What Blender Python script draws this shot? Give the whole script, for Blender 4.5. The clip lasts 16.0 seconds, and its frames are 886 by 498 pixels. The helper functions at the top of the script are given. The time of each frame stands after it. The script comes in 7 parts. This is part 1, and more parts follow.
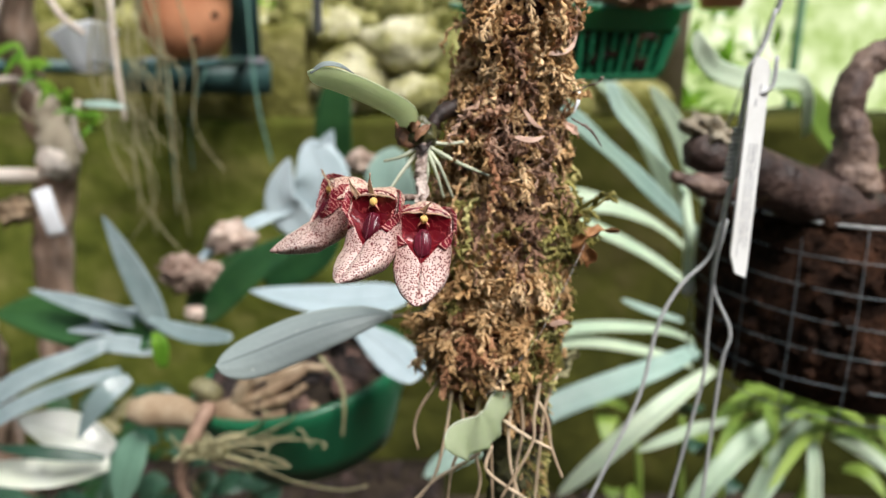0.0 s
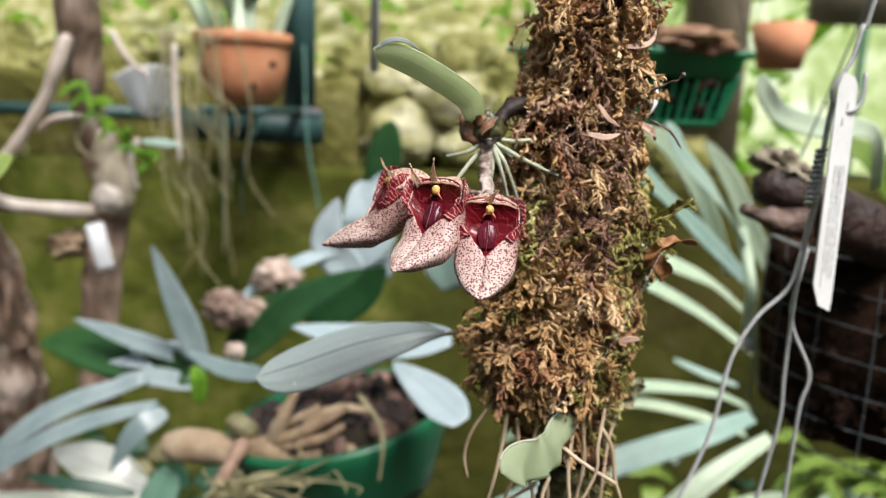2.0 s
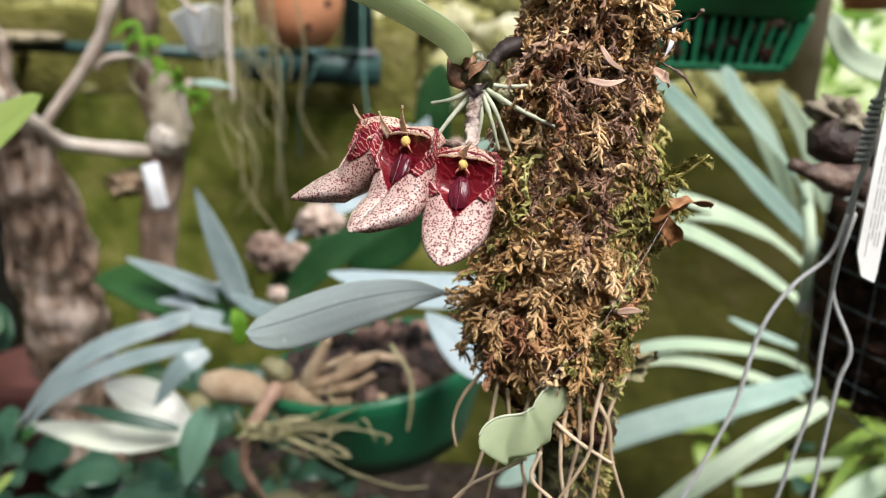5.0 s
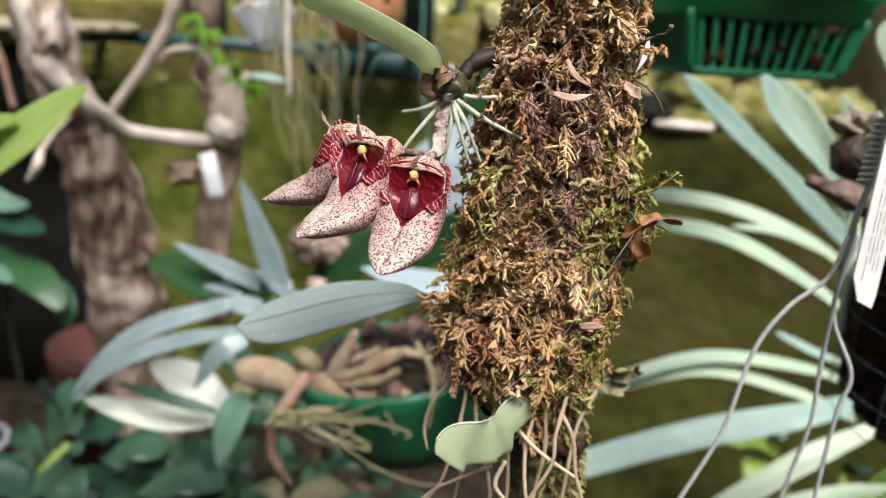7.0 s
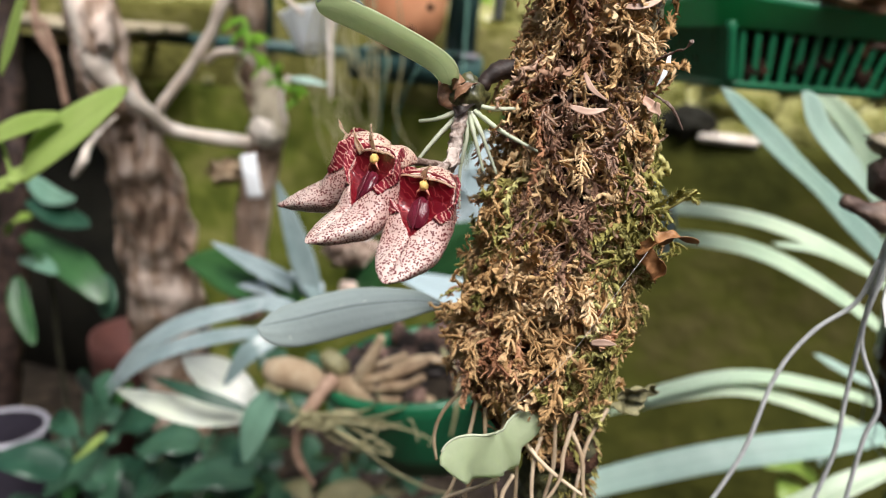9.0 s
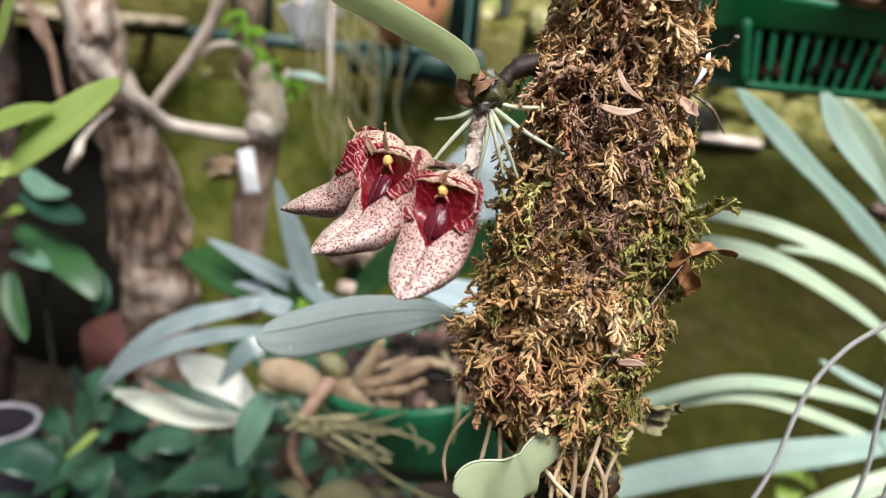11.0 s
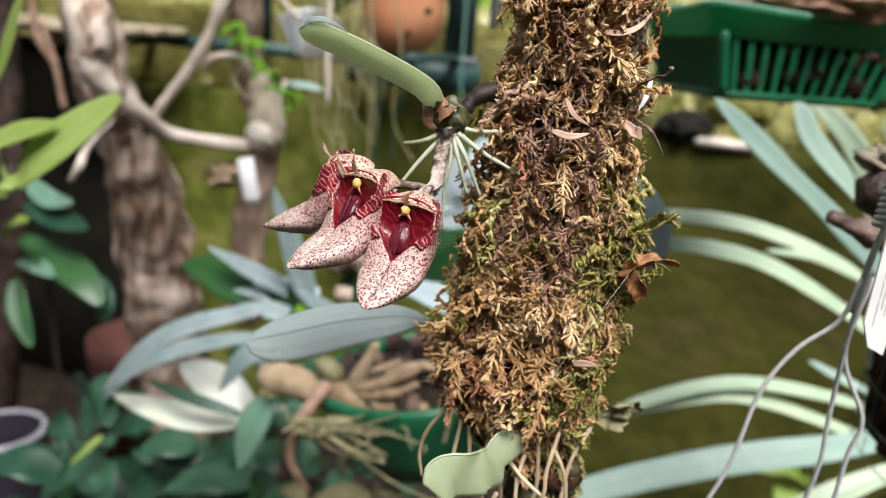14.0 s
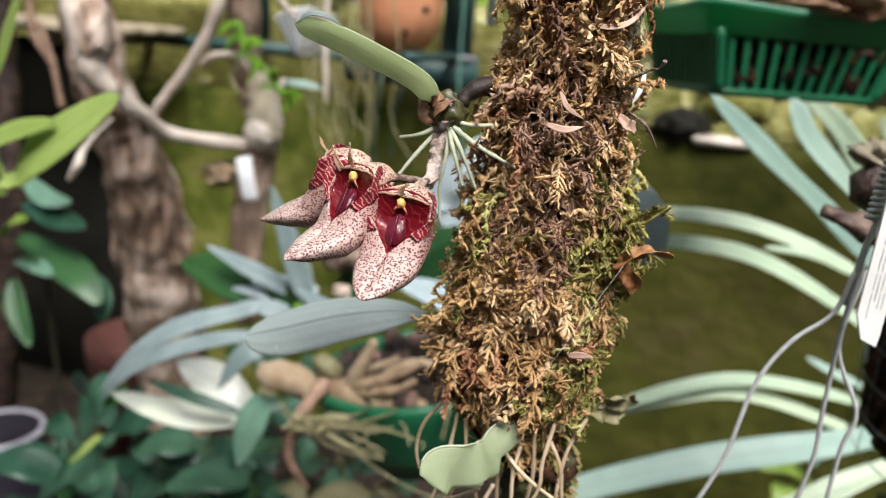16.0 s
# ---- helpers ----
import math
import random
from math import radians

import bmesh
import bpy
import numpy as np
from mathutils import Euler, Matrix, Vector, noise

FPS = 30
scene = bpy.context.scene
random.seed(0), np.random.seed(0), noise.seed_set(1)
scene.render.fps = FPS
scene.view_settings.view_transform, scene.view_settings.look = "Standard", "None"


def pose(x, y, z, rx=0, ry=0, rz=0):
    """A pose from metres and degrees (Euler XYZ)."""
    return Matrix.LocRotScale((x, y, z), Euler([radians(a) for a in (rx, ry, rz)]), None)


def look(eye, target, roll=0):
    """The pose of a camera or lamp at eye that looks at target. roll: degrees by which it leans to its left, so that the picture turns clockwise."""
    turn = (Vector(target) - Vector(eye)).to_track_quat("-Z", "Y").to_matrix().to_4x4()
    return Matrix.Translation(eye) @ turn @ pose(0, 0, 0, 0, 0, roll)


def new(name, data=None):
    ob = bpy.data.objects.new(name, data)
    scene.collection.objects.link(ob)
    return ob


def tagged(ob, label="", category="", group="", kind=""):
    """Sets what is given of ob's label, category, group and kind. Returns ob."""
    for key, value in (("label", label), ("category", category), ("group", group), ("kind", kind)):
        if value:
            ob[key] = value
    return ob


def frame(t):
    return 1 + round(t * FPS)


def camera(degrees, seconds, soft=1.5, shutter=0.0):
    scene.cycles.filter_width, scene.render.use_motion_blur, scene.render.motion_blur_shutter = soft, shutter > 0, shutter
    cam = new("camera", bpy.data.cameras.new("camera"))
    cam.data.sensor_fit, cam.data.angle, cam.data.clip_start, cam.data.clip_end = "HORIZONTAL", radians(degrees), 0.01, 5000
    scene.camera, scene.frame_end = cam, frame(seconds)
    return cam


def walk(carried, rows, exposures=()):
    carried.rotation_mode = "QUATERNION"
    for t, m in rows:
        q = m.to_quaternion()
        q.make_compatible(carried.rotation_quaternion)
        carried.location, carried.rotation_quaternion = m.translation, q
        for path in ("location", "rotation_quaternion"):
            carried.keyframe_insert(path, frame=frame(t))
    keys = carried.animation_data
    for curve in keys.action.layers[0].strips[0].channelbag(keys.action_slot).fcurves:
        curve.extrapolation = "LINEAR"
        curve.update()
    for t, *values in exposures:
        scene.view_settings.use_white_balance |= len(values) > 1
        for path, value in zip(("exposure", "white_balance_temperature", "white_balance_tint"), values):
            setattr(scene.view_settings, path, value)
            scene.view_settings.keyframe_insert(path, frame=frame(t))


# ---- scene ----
cam = camera(61.8, 16.0, soft=1.0)
PATH = [
    (0, (0.00783, 0.00441, 1.41078), (0.00955, 0.96696, 1.13970), 0.44),
    (0.5, (0.00636, 0.00305, 1.40603), (-0.01809, 0.96873, 1.14743), 1.13),
    (1, (0.01058, 0.00672, 1.39985), (-0.02976, 0.97797, 1.16522), 1.33),
    (1.5, (0.00892, 0.01533, 1.39243), (-0.03890, 0.99063, 1.17682), 1.73),
    (2, (0.00180, 0.01610, 1.38814), (-0.05412, 0.99640, 1.19870), 1.96),
    (2.5, (-0.00211, 0.01632, 1.38672), (-0.05968, 0.99349, 1.18223), 1.98),
    (3, (0.00428, 0.01978, 1.38287), (-0.06658, 0.99059, 1.15374), 1.93),
    (3.5, (0.01291, 0.01789, 1.38379), (-0.07978, 0.98048, 1.12919), 2.13),
    (3.7, (0.01233, 0.02212, 1.38057), (-0.07948, 0.98727, 1.13551), 2.06),
    (5.8, (0.03209, 0.03953, 1.39261), (-0.15584, 0.98139, 1.11409), 3.06),
    (6, (0.03319, 0.04001, 1.39234), (-0.16473, 0.97972, 1.11345), 3.33),
    (6.5, (0.04078, 0.04026, 1.39336), (-0.17171, 0.97729, 1.11618), 3.29),
    (7, (0.05110, 0.04143, 1.39398), (-0.17326, 0.97630, 1.11887), 3.38),
    (7.5, (0.05340, 0.04291, 1.39401), (-0.18829, 0.97367, 1.11964), 3.69),
    (8, (0.05506, 0.04311, 1.39272), (-0.19878, 0.97046, 1.11779), 4.00),
    (8.5, (0.05750, 0.03975, 1.39526), (-0.21260, 0.96480, 1.12822), 4.22),
    (9, (0.05802, 0.04417, 1.39544), (-0.21811, 0.96642, 1.12487), 4.51),
    (9.5, (0.05482, 0.04974, 1.39449), (-0.22371, 0.96968, 1.11854), 5.03),
    (11.8, (0.04787, 0.06066, 1.39377), (-0.22153, 0.98425, 1.12100), 5.29),
    (12, (0.05024, 0.06121, 1.39423), (-0.22826, 0.98018, 1.11507), 5.51),
    (12.5, (0.05381, 0.06005, 1.39452), (-0.22845, 0.97841, 1.11713), 5.37),
    (13, (0.05428, 0.05974, 1.39504), (-0.22373, 0.97981, 1.11905), 5.24),
    (13.5, (0.05620, 0.05444, 1.39805), (-0.22092, 0.97593, 1.12593), 5.07),
    (14, (0.06190, 0.04514, 1.40184), (-0.21392, 0.96768, 1.13195), 4.71),
    (14.5, (0.06342, 0.04314, 1.40211), (-0.21100, 0.96641, 1.13328), 4.75),
    (15, (0.06165, 0.04340, 1.40082), (-0.20961, 0.96695, 1.12978), 4.86),
    (15.5, (0.06262, 0.04356, 1.40018), (-0.20617, 0.96790, 1.12933), 4.71),
    (16, (0.06332, 0.04343, 1.40061), (-0.21056, 0.96638, 1.13014), 4.60),
]
walk(cam, [(t, look(eye, target, roll)) for t, eye, target, roll in PATH], [(0, 0.13), (3.5, 0.14), (6.5, 0.21), (16, 0.21)])
cam.data.dof.use_dof = True
cam.data.dof.focus_distance = 0.186
cam.data.dof.aperture_fstop = 11.5

# ---- light ----
world = bpy.data.worlds.new("overcast_sky")
scene.world = world
world.use_nodes = True
wn, wl = world.node_tree.nodes, world.node_tree.links
sky = wn.new("ShaderNodeTexSky")
sky.sky_type = "NISHITA"
sky.sun_disc = False
sky.sun_elevation, sky.sun_rotation = radians(57), radians(150)
sky.air_density, sky.dust_density = 1.0, 3.0
wn["Background"].inputs[1].default_value = 0.072
wl.new(sky.outputs[0], wn["Background"].inputs[0])
sun = new("sun", bpy.data.lights.new("sun", "SUN"))
sun.data.energy, sun.data.angle, sun.data.color = 4.9, radians(26), (1.0, 0.98, 0.955)
SUN_DIR = Vector((math.sin(radians(150)) * math.cos(radians(57)), math.cos(radians(150)) * math.cos(radians(57)), math.sin(radians(57))))
sun.matrix_world = look((0, 0, 6), Vector((0, 0, 6)) - SUN_DIR)


# ---- materials ----
def node_mat(name):
    m = bpy.data.materials.new(name)
    m.use_nodes = True
    nt = m.node_tree
    return m, nt.nodes, nt.links, nt.nodes["Principled BSDF"]


def ramp(nodes, links, fac, stops):
    r = nodes.new("ShaderNodeValToRGB")
    while len(r.color_ramp.elements) < len(stops):
        r.color_ramp.elements.new(0.5)
    for e, (p, c) in zip(r.color_ramp.elements, stops):
        e.position, e.color = p, (*c, 1)
    links.new(fac, r.inputs[0])
    return r.outputs[0]


def noise_tex(nodes, links, vec, scale, detail=4.0, rough=0.55, dist=0.0):
    n = nodes.new("ShaderNodeTexNoise")
    n.inputs["Scale"].default_value = scale
    n.inputs["Detail"].default_value = detail
    n.inputs["Roughness"].default_value = rough
    n.inputs["Distortion"].default_value = dist
    links.new(vec, n.inputs["Vector"])
    return n.outputs[0]


def mix(nodes, links, fac, a, b, mode="MIX"):
    n = nodes.new("ShaderNodeMix")
    n.data_type, n.blend_type = "RGBA", mode
    for sock, v in ((n.inputs[0], fac), (n.inputs[6], a), (n.inputs[7], b)):
        if isinstance(v, (int, float)):
            sock.default_value = v
        elif isinstance(v, tuple):
            sock.default_value = (*v, 1)
        else:
            links.new(v, sock)
    return n.outputs[2]


def maths(nodes, links, op, a, b=0.0):
    n = nodes.new("ShaderNodeMath")
    n.operation = op
    for sock, v in ((n.inputs[0], a), (n.inputs[1], b)):
        if isinstance(v, (int, float)):
            sock.default_value = v
        else:
            links.new(v, sock)
    return n.outputs[0]


def bump(nodes, links, bsdf, height, strength, dist):
    b = nodes.new("ShaderNodeBump")
    b.inputs["Strength"].default_value = strength
    b.inputs["Distance"].default_value = dist
    links.new(height, b.inputs["Height"])
    links.new(b.outputs[0], bsdf.inputs["Normal"])


def surface(name, stops, scale, rough=0.6, bump_size=0.002, bump_amount=0.5, grain=6.0, metal=0.0, vary=0.25, islands=False, spec=0.5):
    """Broad patches of colour, fine grain and relief, at sizes in the world."""
    m, n, l, p = node_mat(name)
    vec = n.new("ShaderNodeTexCoord").outputs["Object"]
    broad = noise_tex(n, l, vec, scale, 5)
    fine = noise_tex(n, l, vec, scale * grain, 4)
    both = maths(n, l, "ADD", maths(n, l, "MULTIPLY", broad, 0.72), maths(n, l, "MULTIPLY", fine, 0.28))
    if islands:
        rnd = n.new("ShaderNodeNewGeometry").outputs["Random Per Island"]
    else:
        rnd = n.new("ShaderNodeObjectInfo").outputs["Random"]
    both = maths(n, l, "ADD", both, maths(n, l, "MULTIPLY", maths(n, l, "SUBTRACT", rnd, 0.5), vary))
    l.new(ramp(n, l, both, stops), p.inputs["Base Color"])
    p.inputs["Roughness"].default_value = rough
    p.inputs["Metallic"].default_value = metal
    p.inputs["Specular IOR Level"].default_value = spec
    bump(n, l, p, fine, bump_amount, bump_size)
    return m


def leaf_mat(name, light, dark, rough=0.4, veins=9.0, thin=0.25, vein_amount=0.35, spots=0.0, rib_dark=0.55):
    """Leaf blade: patchy green, parallel veins and a midrib from the blade's own run, some light let through."""
    m, n, l, p = node_mat(name)
    tc = n.new("ShaderNodeTexCoord")
    vec, uv = tc.outputs["Object"], tc.outputs["UV"]
    patch = noise_tex(n, l, vec, 26, 4)
    fine = noise_tex(n, l, vec, 420, 3)
    rnd = n.new("ShaderNodeObjectInfo").outputs["Random"]
    f = maths(n, l, "ADD", maths(n, l, "ADD", maths(n, l, "MULTIPLY", patch, 0.75), maths(n, l, "MULTIPLY", fine, 0.25)),
              maths(n, l, "MULTIPLY", maths(n, l, "SUBTRACT", rnd, 0.5), 0.35))
    col = ramp(n, l, f, [(0.3, dark), (0.68, light)])
    sx = n.new("ShaderNodeSeparateXYZ")
    l.new(uv, sx.inputs[0])
    across = maths(n, l, "ABSOLUTE", maths(n, l, "SUBTRACT", sx.outputs[1], 0.5))
    wave = maths(n, l, "SINE", maths(n, l, "MULTIPLY", across, veins * 12.566))
    rib = n.new("ShaderNodeMapRange")
    rib.inputs[1].default_value, rib.inputs[2].default_value = 0.0, 0.03
    rib.inputs[3].default_value, rib.inputs[4].default_value = 1.0, 0.0
    l.new(across, rib.inputs[0])
    col = mix(n, l, maths(n, l, "MULTIPLY", rib.outputs[0], rib_dark), col, tuple(0.55 * c for c in dark))
    edge = n.new("ShaderNodeMapRange")
    edge.inputs[1].default_value, edge.inputs[2].default_value = 0.46, 0.5
    l.new(across, edge.inputs[0])
    col = mix(n, l, maths(n, l, "MULTIPLY", edge.outputs[0], 0.4), col, tuple(min(1, 1.25 * c + 0.03) for c in light))
    if spots:
        s = noise_tex(n, l, vec, 260, 2)
        dots = n.new("ShaderNodeMapRange")
        dots.inputs[1].default_value, dots.inputs[2].default_value = 0.70, 0.76
        l.new(s, dots.inputs[0])
        col = mix(n, l, maths(n, l, "MULTIPLY", dots.outputs[0], spots), col, (0.62, 0.66, 0.6))
    l.new(col, p.inputs["Base Color"])
    p.inputs["Roughness"].default_value = rough
    relief = maths(n, l, "ADD", maths(n, l, "MULTIPLY", wave, 0.3 * vein_amount), maths(n, l, "ADD", maths(n, l, "MULTIPLY", rib.outputs[0], -0.8), maths(n, l, "MULTIPLY", fine, 0.7)))
    bump(n, l, p, relief, 0.5, 0.0006)
    if thin:
        t = n.new("ShaderNodeBsdfTranslucent")
        l.new(col, t.inputs[0])
        ms = n.new("ShaderNodeMixShader")
        ms.inputs[0].default_value = thin
        l.new(p.outputs[0], ms.inputs[1])
        l.new(t.outputs[0], ms.inputs[2])
        l.new(ms.outputs[0], n["Material Output"].inputs[0])
    return m


def petal_mat(name, ground, spot, size, cover, vein=0.0, rough=0.45, blush=0.0, thin=0.0):
    """Petal skin: pale ground with small dark irregular blotches, or dark ground with pale streaks."""
    m, n, l, p = node_mat(name)
    vec = n.new("ShaderNodeTexCoord").outputs["Object"]
    warp = noise_tex(n, l, vec, 900, 2)
    add = n.new("ShaderNodeVectorMath")
    add.operation = "MULTIPLY_ADD"
    l.new(warp, add.inputs[0])
    add.inputs[1].default_value = (0.0006, 0.0006, 0.0006)
    l.new(vec, add.inputs[2])
    if vein:
        w = n.new("ShaderNodeTexWave")
        w.wave_type, w.bands_direction = "BANDS", "DIAGONAL"
        w.inputs["Scale"].default_value = size
        w.inputs["Distortion"].default_value = vein
        w.inputs["Detail"].default_value = 2.5
        w.inputs["Detail Scale"].default_value = 1.6
        l.new(vec, w.inputs["Vector"])
        src = maths(n, l, "SUBTRACT", 1.0, w.outputs[1])
    else:
        v = n.new("ShaderNodeTexVoronoi")
        v.inputs["Scale"].default_value = size
        v.inputs["Randomness"].default_value = 1.0
        l.new(add.outputs[0], v.inputs["Vector"])
        src = v.outputs["Distance"]
    big = noise_tex(n, l, vec, 160, 3)
    thr = maths(n, l, "ADD", cover, maths(n, l, "MULTIPLY", maths(n, l, "SUBTRACT", big, 0.5), 0.35))
    mr = n.new("ShaderNodeMapRange")
    l.new(src, mr.inputs[0])
    l.new(thr, mr.inputs[1])
    l.new(maths(n, l, "ADD", thr, 0.09), mr.inputs[2])
    mr.inputs[3].default_value, mr.inputs[4].default_value = 1.0, 0.0
    tone = mix(n, l, noise_tex(n, l, vec, 300, 3), tuple(0.86 * c for c in ground), tuple(min(1, 1.1 * c) for c in ground))
    if blush:
        run = n.new("ShaderNodeSeparateXYZ")
        l.new(n.new("ShaderNodeTexCoord").outputs["UV"], run.inputs[0])
        heel = n.new("ShaderNodeMapRange")
        heel.inputs[1].default_value, heel.inputs[2].default_value, heel.inputs[3].default_value, heel.inputs[4].default_value = 0.30, 0.72, 1.0, 0.0
        l.new(run.outputs[0], heel.inputs[0])
        tone = mix(n, l, maths(n, l, "MULTIPLY", heel.outputs[0], blush), tone, (0.50, 0.20, 0.17))
    col = mix(n, l, mr.outputs[0], tone, spot)
    l.new(col, p.inputs["Base Color"])
    p.inputs["Roughness"].default_value = rough
    p.inputs["Subsurface Weight"].default_value = 0.12
    p.inputs["Subsurface Radius"].default_value = (0.0015, 0.0006, 0.0005)
    bump(n, l, p, noise_tex(n, l, vec, 1400, 2), 0.35, 0.0002)
    if thin:
        t = n.new("ShaderNodeBsdfTranslucent")
        l.new(col, t.inputs[0])
        ms = n.new("ShaderNodeMixShader")
        ms.inputs[0].default_value = thin
        l.new(p.outputs[0], ms.inputs[1])
        l.new(t.outputs[0], ms.inputs[2])
        l.new(ms.outputs[0], n["Material Output"].inputs[0])
    return m


M_MOSS_GOLD = surface("golden dry moss", [(0.24, (0.24, 0.125, 0.052)), (0.5, (0.54, 0.335, 0.155)), (0.76, (0.80, 0.59, 0.36))], 60, 0.85, 0.0002, 0.3, 6, vary=0.36, islands=True, spec=0.15)
M_MOSS_BROWN = surface("brown dead moss", [(0.22, (0.11, 0.048, 0.030)), (0.5, (0.38, 0.225, 0.15)), (0.78, (0.64, 0.44, 0.33))], 60, 0.85, 0.0002, 0.3, 6, vary=0.36, islands=True, spec=0.15)
M_MOSS_RED = surface("rusty dead moss", [(0.22, (0.23, 0.095, 0.05)), (0.5, (0.48, 0.245, 0.135)), (0.78, (0.68, 0.43, 0.26))], 60, 0.85, 0.0002, 0.3, 6, vary=0.36, islands=True, spec=0.15)
M_MOSS_GREEN = surface("living green moss", [(0.25, (0.21, 0.18, 0.05)), (0.5, (0.39, 0.35, 0.11)), (0.75, (0.56, 0.51, 0.22))], 60, 0.8, 0.0002, 0.3, 6, vary=0.36, islands=True, spec=0.2)
# bed colour taken nearly to black so gaps between strands look shaded
M_BED = surface("matted moss with hollow shade", [(0.3, (0.012, 0.006, 0.004)), (0.55, (0.055, 0.026, 0.017)), (0.8, (0.15, 0.078, 0.05))], 220, 0.95, 0.001, 1.0, 5, spec=0.1)
M_BARK = surface("lichened bark", [(0.40, (0.018, 0.014, 0.010)), (0.5, (0.15, 0.13, 0.075)), (0.62, (0.38, 0.35, 0.24))], 230, 0.9, 0.001, 0.9, 4, spec=0.2)
M_DARKBARK = surface("wet dark bark", [(0.3, (0.02, 0.018, 0.012)), (0.55, (0.07, 0.065, 0.03)), (0.8, (0.16, 0.16, 0.06))], 160, 0.85, 0.001, 0.9, 4)
M_ROOT = surface("dry aerial root", [(0.3, (0.42, 0.30, 0.19)), (0.7, (0.70, 0.55, 0.39))], 120, 0.6, 0.0003, 0.3, 5)
M_ROOT_GREY = surface("grey olive root", [(0.3, (0.21, 0.19, 0.09)), (0.7, (0.42, 0.38, 0.22))], 60, 0.6, 0.0005, 0.3, 5)
M_ROOT_PALE = surface("pale living root", [(0.3, (0.38, 0.42, 0.29)), (0.7, (0.64, 0.66, 0.52))], 160, 0.5, 0.0003, 0.3, 5)
M_STALK = surface("papery flower stalk", [(0.36, (0.10, 0.055, 0.04)), (0.48, (0.29, 0.21, 0.175)), (0.64, (0.55, 0.46, 0.41))], 300, 0.7, 0.0006, 0.9, 4)
M_HUSK = surface("brown papery husk", [(0.3, (0.10, 0.045, 0.025)), (0.55, (0.26, 0.13, 0.07)), (0.8, (0.45, 0.30, 0.18))], 240, 0.6, 0.0004, 0.6, 4)
M_BULB = surface("dark green pseudobulb", [(0.36, (0.012, 0.010, 0.006)), (0.55, (0.055, 0.055, 0.02)), (0.75, (0.15, 0.14, 0.055))], 240, 0.4, 0.0003, 0.5, 4)
M_RHIZOME = surface("blackish rhizome", [(0.3, (0.006, 0.004, 0.004)), (0.7, (0.028, 0.015, 0.011))], 300, 0.6, 0.0004, 0.6, 4)
M_STRIP = surface("pinkish tie strip", [(0.3, (0.50, 0.30, 0.22)), (0.7, (0.68, 0.48, 0.38))], 140, 0.6, 0.0002, 0.3, 5)
M_CHIP = surface("grey brown wood fibre", [(0.3, (0.10, 0.06, 0.05)), (0.7, (0.28, 0.19, 0.15))], 200, 0.85, 0.0002, 0.4, 5, vary=0.4)
M_DRYLEAF = surface("curled dry leaf", [(0.3, (0.18, 0.07, 0.025)), (0.6, (0.40, 0.19, 0.075)), (0.8, (0.55, 0.33, 0.16))], 160, 0.6, 0.0004, 0.6, 4)
M_DULLCURL = surface("withered olive leaf", [(0.3, (0.08, 0.07, 0.035)), (0.6, (0.22, 0.20, 0.10)), (0.8, (0.42, 0.38, 0.22))], 160, 0.65, 0.0004, 0.6, 4)
M_SEPAL = petal_mat("spotted cream sepal", (0.62, 0.48, 0.43), (0.13, 0.018, 0.020), 1750, 0.38, blush=0.45)
M_HOOD = petal_mat("streaked hood", (0.68, 0.50, 0.40), (0.20, 0.022, 0.024), 1400, 0.36)
M_HORN = petal_mat("pale hood tip", (0.86, 0.68, 0.52), (0.34, 0.07, 0.05), 1500, 0.20, thin=0.6)
M_VEIN = petal_mat("crimson petal with pale veins", (0.24, 0.008, 0.026), (0.70, 0.38, 0.32), 360, 0.105, vein=8.0, rough=0.4)
M_LIP = surface("dark glossy lip", [(0.3, (0.06, 0.003, 0.010)), (0.7, (0.15, 0.012, 0.028))], 300, 0.3, 0.0004, 0.35, 5, spec=0.5)
M_THROAT = petal_mat("crimson throat with faint veins", (0.135, 0.003, 0.009), (0.28, 0.04, 0.045), 190, 0.010, vein=11.0, rough=0.3)
M_ARM = surface("rosy column arm", [(0.3, (0.45, 0.10, 0.08)), (0.7, (0.62, 0.28, 0.18))], 900, 0.4, 0.0002, 0.3, 4)
M_COLUMN = surface("yellow column cap", [(0.3, (0.78, 0.46, 0.11)), (0.7, (0.88, 0.60, 0.20))], 900, 0.45, 0.0002, 0.3, 4)
M_LEAF_GREY = leaf_mat("grey green leaf", (0.32, 0.375, 0.365), (0.21, 0.265, 0.255), 0.33, 2.6, 0.08, 0.5, spots=0.45, rib_dark=1.0)
M_LEAF_UNDER = leaf_mat("pale green leaf back", (0.74, 0.81, 0.58), (0.63, 0.72, 0.47), 0.5, 7, 0.62, 0.2, rib_dark=0.1)
M_LEAF_BLUE = leaf_mat("bluish waxy leaf", (0.36, 0.43, 0.44), (0.20, 0.27, 0.27), 0.17, 5, 0.12, 0.3)
M_LEAF_PALE = leaf_mat("pale waxy leaf", (0.62, 0.72, 0.76), (0.46, 0.57, 0.60), 0.24, 5, 0.15, 0.3)
M_LEAF_DARK = leaf_mat("dark green leaf", (0.045, 0.13, 0.04), (0.018, 0.07, 0.024), 0.35, 5, 0.15, 0.4)
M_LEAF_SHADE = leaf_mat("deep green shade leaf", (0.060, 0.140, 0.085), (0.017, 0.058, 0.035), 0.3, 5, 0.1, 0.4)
M_LEAF_MID = leaf_mat("middling green leaf", (0.20, 0.34, 0.25), (0.12, 0.24, 0.17), 0.3, 5, 0.15, 0.4)
M_LEAF_LIME = leaf_mat("fresh lime leaf", (0.50, 0.63, 0.20), (0.36, 0.50, 0.12), 0.4, 4, 0.35, 0.3)
